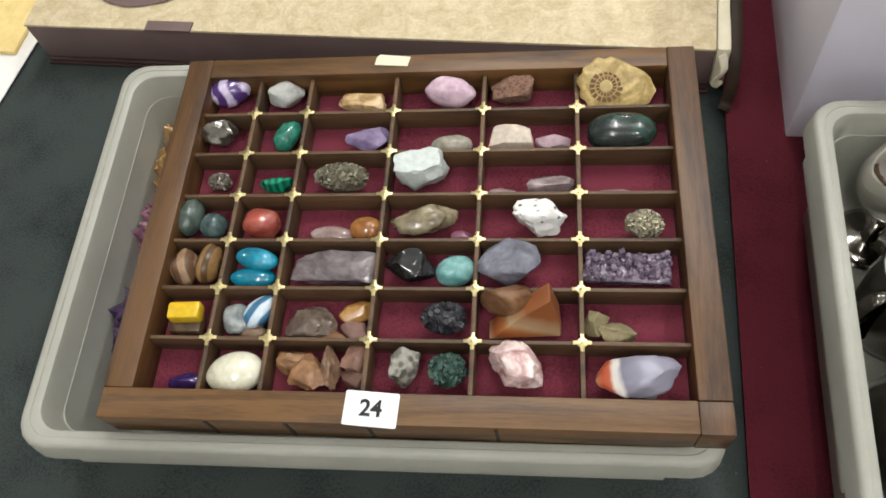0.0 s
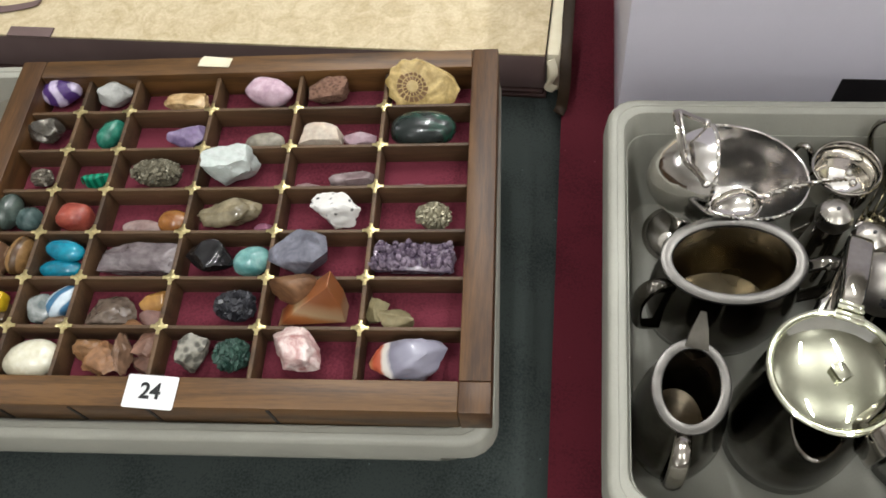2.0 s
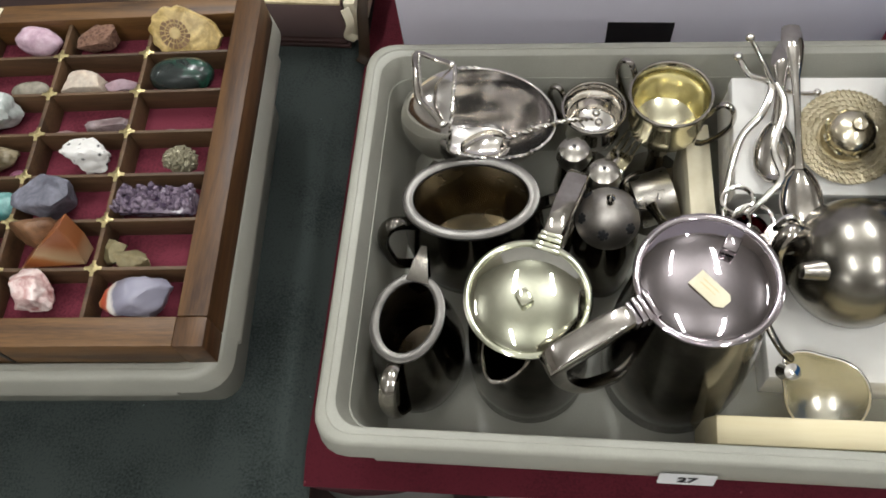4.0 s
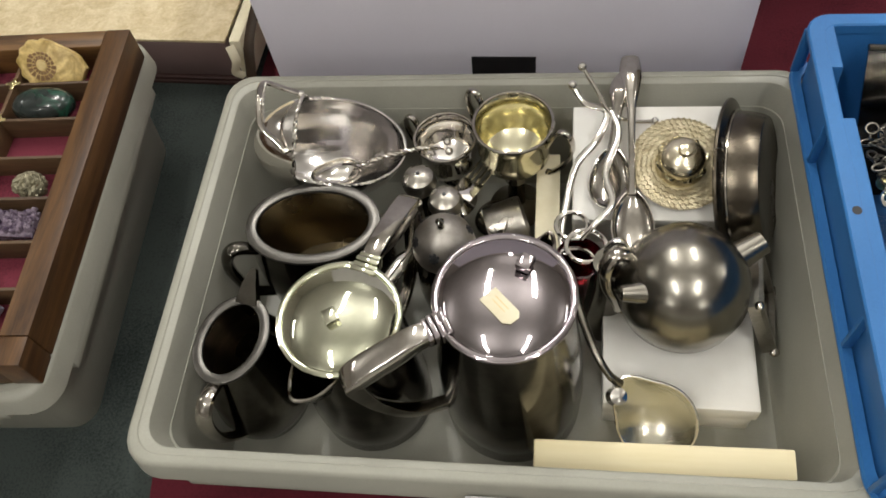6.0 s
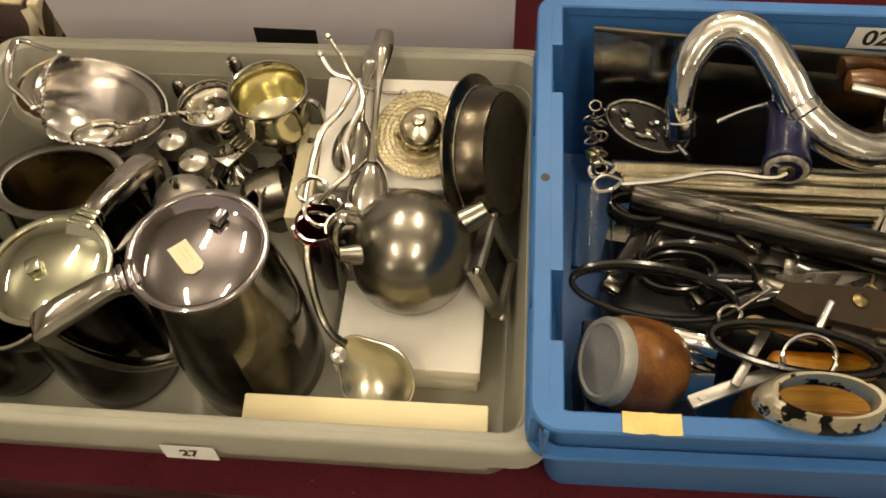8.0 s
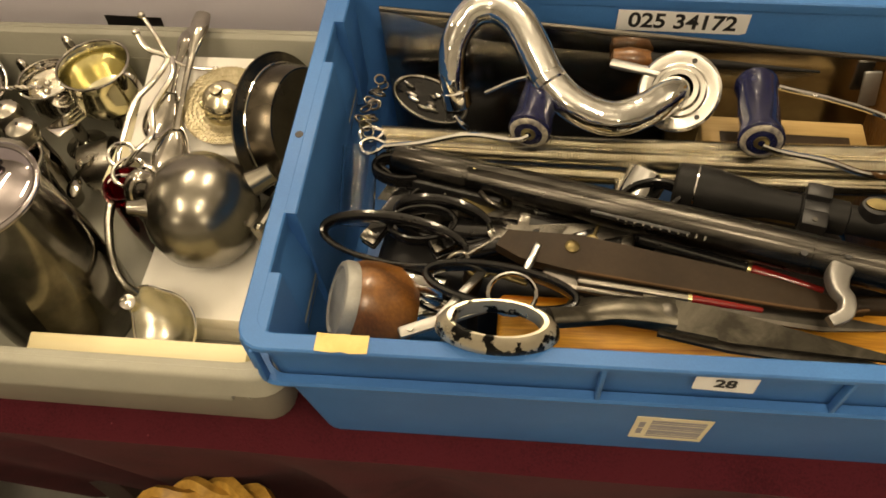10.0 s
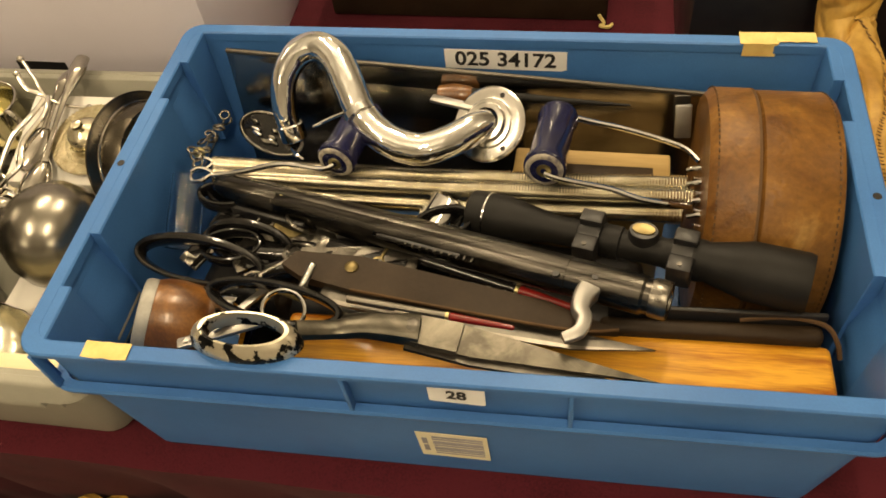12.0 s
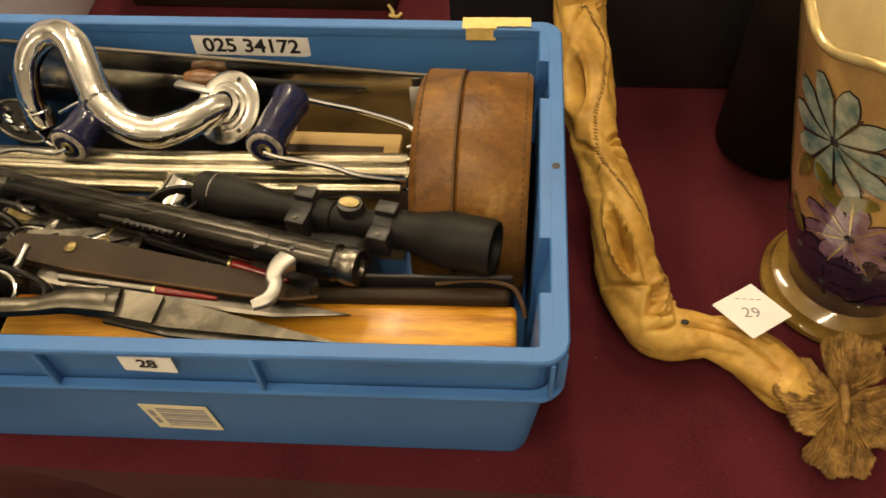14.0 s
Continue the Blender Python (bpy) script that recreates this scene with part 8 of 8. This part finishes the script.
# ---------------------------------------------------------------- beside the blue crate
vine = thing("carved_branch", "pale carved wooden branch frame with a beaded seam and knots", "wood carving", pose(0, 0, 0))
spine = [(1.336, 0.566, 0.260), (1.339, 0.566, 0.190), (1.342, 0.562, 0.142), (1.345, 0.533, 0.125), (1.350, 0.495, 0.115), (1.352, 0.459, 0.105), (1.355, 0.422, 0.097), (1.366, 0.382, 0.088), (1.374, 0.352, 0.077), (1.379, 0.325, 0.064), (1.385, 0.296, 0.049), (1.397, 0.273, 0.037), (1.415, 0.257, 0.030), (1.449, 0.254, 0.030), (1.474, 0.246, 0.028), (1.493, 0.233, 0.026), (1.512, 0.214, 0.022), (1.530, 0.203, 0.022)]
rad = [0.024, 0.025, 0.025, 0.0245, 0.023, 0.0215, 0.0215, 0.022, 0.0230, 0.0255, 0.0265, 0.0260, 0.0245, 0.0180, 0.0215, 0.0235, 0.023, 0.013]
STEPS, NS = 40, 80
seam_s = (2, 3, 3.7, 4, 5, 6, 6.7, 7, 8, 8.5, 9, 9.5, 10, 10.6)
seam_u = (-0.25, 0.3, 0.68, 0.65, 0.4, -0.12, -0.4, -0.27, 0.36, 0.75, 0.85, 0.85, 0.77, 0.6)
HOLLOWS = ((4.75, -0.62, 0.75, 0.30, 0.0, 0.010), (9.05, -0.30, 0.85, 0.24, 0.35, 0.010), (2.2, 0.5, 0.5, 0.12, 0.2, 0.003), (10.9, 0.1, 0.35, 0.5, -0.5, 0.005))
CUTS = ((6.2, 0.95, 6.5, 0.1), (6.9, 0.95, 6.75, 0.2), (6.5, 0.9, 6.55, 0.2), (6.6, -0.5, 6.2, -0.95), (7.0, -0.55, 7.1, -0.95), (10.0, -0.95, 10.35, 0.2), (10.35, 0.2, 10.9, 0.6), (10.6, -0.1, 11.4, 0.5), (11.2, -0.4, 11.9, 0.3), (11.6, -0.7, 12.2, -0.1), (11.2, 0.9, 12.3, -0.1), (12.2, -0.1, 15.6, -0.45), (12.6, 0.3, 14.8, 0.25), (2.4, 0.1, 3.2, -0.6), (2.6, 0.6, 2.2, 0.95))
b = tube(spine, rad, n=NS, steps=STEPS)
ctr = curve_points(spine, STEPS)


def cut_depth(s_, u_, r_):
    """How deep the carver's cuts are at one place of the branch."""
    d = 0.0
    for s0, u0, s1, u1 in CUTS:
        ax, ay = (s1 - s0) * 0.036, (u1 - u0) * r_
        px, py = (s_ - s0) * 0.036, (u_ - u0) * r_
        t = max(0.0, min(1.0, (px * ax + py * ay) / (ax * ax + ay * ay)))
        e = math.hypot(px - ax * t, py - ay * t)
        if e < 0.006:
            d = max(d, 0.0062 * math.exp(-(e / 0.0017) ** 2) * math.sin(math.pi * (0.12 + 0.8 * t)))
    return d


lines = collections.defaultdict(list)
for i, v in enumerate(b.verts):
    row, k = divmod(i, NS)
    c = ctr[min(row, len(ctr) - 1)]
    s_ = row / STEPS
    i0 = max(1, min(row, len(ctr) - 2))
    d = (ctr[i0 + 1] - ctr[i0 - 1]).normalized()
    east_ = Vector((0, 0, 1)).cross(d).normalized()
    up_ = d.cross(east_)
    r_ = float(np.interp(s_, range(len(rad)), rad))
    p = v.co.copy()
    a = math.atan2((p - c).dot(up_), (p - c).dot(east_))
    u_ = math.cos(a)
    q = p * 22
    out_ = 0.0035 * (abs(noise.noise(q + Vector((3, 7, 1)))) - 0.2) + 0.0009 * noise.noise(q * 6) + 0.0022 * (abs(math.sin(2.5 * a + 0.9 * s_)) - 0.6)
    if math.sin(a) > -0.3:
        out_ -= cut_depth(s_, u_, r_)
        for s0, u0, ls, lu, shear, deep in HOLLOWS:
            e = math.hypot((s_ - s0 - shear * (u_ - u0)) / ls, (u_ - u0 - shear * 0.4 * (s_ - s0)) / lu)
            if e < 1:
                out_ -= 2.1 * deep * (1 - e) ** 0.55
            elif e < 2:
                out_ += deep * 0.45 * math.exp(-((e - 1.3) / 0.25) ** 2)
        if 2 < s_ < 10.6:
            us = float(np.interp(s_, seam_s, seam_u))
            e = r_ * abs(a - math.acos(us))
            out_ += 0.0024 * math.exp(-(e / 0.007) ** 2) - 0.0024 * math.exp(-(e / 0.0014) ** 2)
    v.co = p + (p - c).normalized() * out_
    v.co.z = max(v.co.z, 0.001)
    if math.sin(a) > -0.1:
        lines[row].append((u_, v.co.copy(), c, d))
part("branch", b, CARVED, vine, smooth=60)
marks = None
for k in range(104):
    s_ = 2.1 + 8.4 * k / 103
    us = float(np.interp(s_, seam_s, seam_u))
    row_ = sorted(lines[int(s_ * STEPS)], key=lambda q: abs(q[0] - us))
    (u0, p0, c, d), (u1, p1, _, _) = row_[0], row_[1]
    p = p0.lerp(p1, min(1.0, max(0.0, (us - u0) / (u1 - u0) if abs(u1 - u0) > 1e-6 else 0.0)))
    n_ = (p - c).normalized()
    across = (n_.cross(d) + d * 0.6).normalized()
    marks = join(marks, rod(p - across * 0.0026 + n_ * 0.0004, p + across * 0.0026 + n_ * 0.0004, 0.0006, 5))
part("stitched_seam", marks, SEAMCUT, vine, "row of slanting cuts like stitches", smooth=0)
part("knot_hole", ball(0.0026, (1.4270, 0.2530, 0.0525), (1.3, 1, 0.6), 2), INK, vine, "dark knot hole")

fly = thing("carved_butterfly", "rough carved wooden butterfly with ridged wings, at the branch end", "wood carving", pose(1.546, 0.196, 0.034, 6, -4, 0) @ Matrix.Diagonal((0.88, 0.88, 1, 1)))


def wing(length, a0, a1, seed, lift):
    """A lobed wing with many shallow gouge marks running out from its root."""
    rnd = random.Random(seed)
    na, nr = 110, 16
    rag = [rnd.uniform(-1, 1) for _ in range(na + 1)]
    loops = []
    for i in range(na + 1):
        t = i / na
        a = radians(a0 + (a1 - a0) * t)
        reach = length * (0.70 + 0.30 * math.sin(math.pi * (0.08 + 0.84 * t)) ** 0.7) * (1 + 0.045 * math.cos(t * 6 * math.pi + seed) + 0.022 * rag[i] + 0.05 * noise.noise(Vector((t * 9, seed, 0))))
        rt, rb = [], []
        for j in range(nr + 1):
            q = j / nr
            r = 0.003 + reach * q
            bend = 0.05 * math.sin(q * 5 + seed + t * 4)
            gouge = 0.0030 * noise.noise(Vector((t * 46 + 1.5 * noise.noise(Vector((q * 5, t * 7, seed))), q * 5, seed))) + 0.0010 * noise.noise(Vector((t * 90, q * 9, seed + 4)))
            z = lift * q * q + 0.004 * math.sin(math.pi * t) * q + gouge * min(1, q * 3)
            rt.append((r * math.cos(a + bend), r * math.sin(a + bend), z + 0.0030 * (1 - 0.5 * q)))
            rb.append((r * math.cos(a + bend), r * math.sin(a + bend), z - 0.0030 * (1 - 0.5 * q)))
        loops.append(rt + list(reversed(rb)))
    return skin(loops)


for l, a0, a1, sd, lift in ((0.060, 30, 104, 1, 0.008), (0.052, -72, 26, 2, -0.004), (0.054, 116, 232, 3, 0.004), (0.064, 226, 296, 4, -0.014)):
    part("wing", wing(l, a0, a1, sd, lift), BUTTERFLYWOOD, fly, smooth=40)
part("thorax", tube([(-0.002, -0.022, 0.003), (0.0, -0.008, 0.006), (0.001, 0.006, 0.007), (0.003, 0.022, 0.005)], [0.002, 0.0042, 0.0046, 0.0026], n=10), BUTTERFLYWOOD, fly)

card = thing("lot_card", "white card with a handwritten number, lying on the carved branch", "card", pose(1.4800, 0.2610, 0.0610, -6, 10, 37))
part("sheet", skin([rrect(0.0238, 0.0216, 0.001, 0.0), rrect(0.0238, 0.0216, 0.001, 0.0006)]), LABEL, card)
letters("29", 0.0112, PENCIL, card, pose(-0.003, -0.002, 0.0007, 0, 0, -32))
for k in range(4):
    part("ink_bar", box(0.004, 0.0008, 0.0001, 0, (-0.008 + k * 0.0058, 0.0132 - k * 0.0006, 0.0007)), PENCIL, card, "", pose(0, 0, 0, 0, 0, -30))

# flaring vase with lustre flowers
LUSTRE = mat("amber_lustre_glaze", (0.55, 0.34, 0.15), (0.36, 0.20, 0.085), scale=16, rough=0.10, bump=0.02, coat=0.9, c3=(0.44, 0.26, 0.10))
GOLD = mat("gold_glaze", (0.78, 0.62, 0.32), (0.62, 0.45, 0.20), scale=40, rough=0.2, metal=0.65, bump=0.05)
FOOTGLAZE = mat("ochre_lustre_glaze", (0.27, 0.165, 0.045), (0.12, 0.065, 0.018), scale=24, rough=0.12, bump=0.03, coat=0.6)
CREAMGLAZE = mat("cream_glaze", (0.72, 0.62, 0.40), (0.62, 0.50, 0.30), scale=20, rough=0.15, coat=0.6)
LILAC = mat("lilac_enamel", (0.12, 0.055, 0.14), (0.38, 0.24, 0.32), scale=56, rough=0.16, coat=0.6)
TEAL = mat("teal_enamel", (0.07, 0.19, 0.20), (0.46, 0.52, 0.45), c3=(0.22, 0.15, 0.22), scale=52, rough=0.16, coat=0.6)
VIOLET = mat("violet_enamel", (0.010, 0.008, 0.030), (0.034, 0.020, 0.055), scale=50, rough=0.16, coat=0.6)
OLIVE = mat("olive_enamel", (0.09, 0.10, 0.02), (0.22, 0.18, 0.04), scale=70, rough=0.16, coat=0.6)
DARKLINE = mat("dark_enamel", (0.018, 0.015, 0.022), (0.03, 0.025, 0.03), rough=0.2, coat=0.5)
VC = (1.583, 0.331)
vs = thing("flower_vase", "flaring lustre vase with painted flowers and a wavy gilt rim", "vase", pose(VC[0], VC[1], 0.001))
VP = [(0.051, 0.024), (0.053, 0.035), (0.061, 0.060), (0.069, 0.090), (0.079, 0.130), (0.091, 0.180), (0.1045, 0.235), (0.117, 0.285), (0.127, 0.330)]


def v_radius(z):
    return float(np.interp(z, [q[1] for q in VP], [q[0] for q in VP]))


def rim_z(a):
    return 0.318 + 0.012 * math.sin(3 * a + 0.6) + 0.007 * math.sin(7 * a)


NA = 72
loops = []
for k in range(26):
    ring = []
    for i in range(NA):
        a = 2 * math.pi * i / NA
        z = 0.024 + (rim_z(a) - 0.024) * k / 25
        ring.append((v_radius(z) * math.cos(a), v_radius(z) * math.sin(a), z))
    loops.append(ring)
part("body", skin(loops, cap1=False), LUSTRE, vs, smooth=70)
inner = [[((v_radius(z) - 0.004) * math.cos(a), (v_radius(z) - 0.004) * math.sin(a), z) for a, z in [(2 * math.pi * i / NA, 0.03 + (rim_z(2 * math.pi * i / NA) - 0.03) * k / 12) for i in range(NA)]] for k in range(13)]
part("inside", skin(inner, cap1=False), CREAMGLAZE, vs, "glossy cream inside", smooth=70)
part("gilt_rim", tube([((v_radius(rim_z(a)) - 0.002) * math.cos(a), (v_radius(rim_z(a)) - 0.002) * math.sin(a), rim_z(a)) for a in [2 * math.pi * i / NA for i in range(NA)]], 0.0036, n=10, closed=True, steps=1), GOLD, vs, "wavy gilt rim")
part("foot", lathe([(0.0005, 0), (0.0685, 0), (0.0705, 0.003), (0.0698, 0.008), (0.0655, 0.011), (0.0645, 0.014), (0.063, 0.018), (0.055, 0.022), (0.050, 0.026), (0.0005, 0.026)], 64), FOOTGLAZE, vs, "ringed ochre lustre foot")
band = []
for k in range(12):
    ring = []
    for i in range(NA):
        a = 2 * math.pi * i / NA
        z = 0.027 + (0.138 + 0.018 * math.sin(5 * a) + 0.012 * math.sin(11 * a + 1) - 0.027) * k / 11
        ring.append(((v_radius(z) + 0.0003) * math.cos(a), (v_radius(z) + 0.0003) * math.sin(a), z))
    band.append(ring)
part("dark_border", skin(band, cap0=False, cap1=False), VIOLET, vs, "dark violet enamel ground round the foot", smooth=70)


def on_vase(a, z, lift):
    r = v_radius(z) + lift
    return (r * math.cos(a), r * math.sin(a), z)


def petal(ca, cz, turn, length, width, lift):
    """A petal that lies on the vase's wall."""
    rows = []
    for i in range(9):
        s = i / 8
        w = width * math.sin(math.pi * (0.08 + 0.86 * s)) ** 0.7 * (0.55 + 0.6 * s)
        row = []
        for j in range(5):
            o = (j / 4 - 0.5) * w
            d = 0.004 + length * s
            h, up = d * math.cos(turn) - o * math.sin(turn), d * math.sin(turn) + o * math.cos(turn)
            z = min(max(cz + up, 0.026), 0.30)
            row.append(on_vase(ca + h / v_radius(z), z, lift))
        rows.append(row)
    return skin(rows, closed_ring=False)


def bloom(ca, cz, n, length, width, colour):
    for k in range(n):
        t = 2 * math.pi * k / n + 0.2
        part("petal_outline", petal(ca, cz, t, length * 1.02, width * 1.12, 0.0005), DARKLINE, vs, "dark enamel outline", smooth=180)
        part("petal", petal(ca, cz, t, length, width, 0.0010), colour, vs, "glossy enamel petal", smooth=180)
    part("flower_eye", ball(0.0050, on_vase(ca, cz, -0.0022), (1, 1, 1), 2), DARKLINE, vs)


bloom(radians(-150.6), 0.237, 10, 0.046, 0.021, TEAL)
bloom(radians(-131), 0.150, 9, 0.038, 0.019, LILAC)
for ca, cz, n in ((-160, 0.095, 8), (-112, 0.105, 8), (-136, 0.070, 7), (-180, 0.110, 7), (-90, 0.200, 8)):
    bloom(radians(ca), cz, n, 0.026, 0.014, VIOLET)
for ca, cz, t in ((-170, 0.165, 1.2), (-156, 0.178, 0.2), (-145, 0.182, 0.6), (-175, 0.145, -1.0), (-118, 0.052, 0.3), (-128, 0.050, 2.6), (-108, 0.056, 0.9), (-140, 0.178, 2.4)):
    part("leaf", petal(radians(ca), cz, t, 0.034, 0.015, 0.0013), OLIVE if cz > 0.1 else VIOLET, vs, "olive or dark enamel leaf", smooth=180)
for k in range(10):
    part("dark_vein", petal(radians(-150.6), 0.237, 2 * math.pi * k / 10 + 0.51, 0.036, 0.0030, 0.0016), DARKLINE, vs, "dark line between petals", smooth=180)
for k in range(9):
    t = 2 * math.pi * k / 9 + 0.35
    part("gold_vein", petal(radians(-131), 0.150, t, 0.040, 0.0022, 0.0016), GOLD, vs, "thin gold line", smooth=180)

bottle = thing("dark_bottle", "tall dark brown glass bottle standing on the cloth", "bottle", pose(1.552, 0.514, 0.001))
BROWNGLASS = mat("dark_bottle_glass", (0.006, 0.004, 0.003), (0.010, 0.006, 0.005), rough=0.5, spec=0.12)
part("body", lathe([(0.0005, 0), (0.050, 0), (0.056, 0.006), (0.057, 0.02), (0.056, 0.16), (0.048, 0.20), (0.026, 0.24), (0.020, 0.26), (0.020, 0.31), (0.0005, 0.31)], 48), BROWNGLASS, bottle)
part("lip", lathe([(0.018, 0.296), (0.024, 0.298), (0.024, 0.312), (0.018, 0.314)], 32, caps=False), BROWNGLASS, bottle)

# wicker basket on the floor in front of the table
bk = thing("wicker_basket", "round golden wicker basket standing on the floor below the cloth", "basket", pose(0.60, 0.008, FLOOR_Z))
BH, BR = 0.485, 0.150
for k in range(24):
    z = 0.01 + k * (BH - 0.02) / 23
    rr = BR * (0.82 + 0.18 * k / 23)
    part("weaver", tube([((rr + 0.004 * math.sin(18 * a + math.pi * (k % 2))) * math.cos(a), (rr + 0.004 * math.sin(18 * a + math.pi * (k % 2))) * math.sin(a), z) for a in [2 * math.pi * j / 72 for j in range(72)]], 0.0095, n=6, closed=True, steps=1), WICKER, bk)
for k in range(18):
    a = 2 * math.pi * k / 18
    part("stake", rod((BR * 0.82 * math.cos(a), BR * 0.82 * math.sin(a), 0.0), (BR * math.cos(a), BR * math.sin(a), BH), 0.005, 8), WICKER, bk)
part("rolled_rim", rope([(BR * 1.02 * math.cos(2 * math.pi * j / 24), BR * 1.02 * math.sin(2 * math.pi * j / 24), BH) for j in range(24)], 0.014, closed=True, twist=0.012, steps=4), WICKER, bk, "plaited rim")
part("bottom", lathe([(0.0005, 0.002), (BR * 0.80, 0.002), (BR * 0.80, 0.012), (0.0005, 0.012)], 32), WICKER, bk)
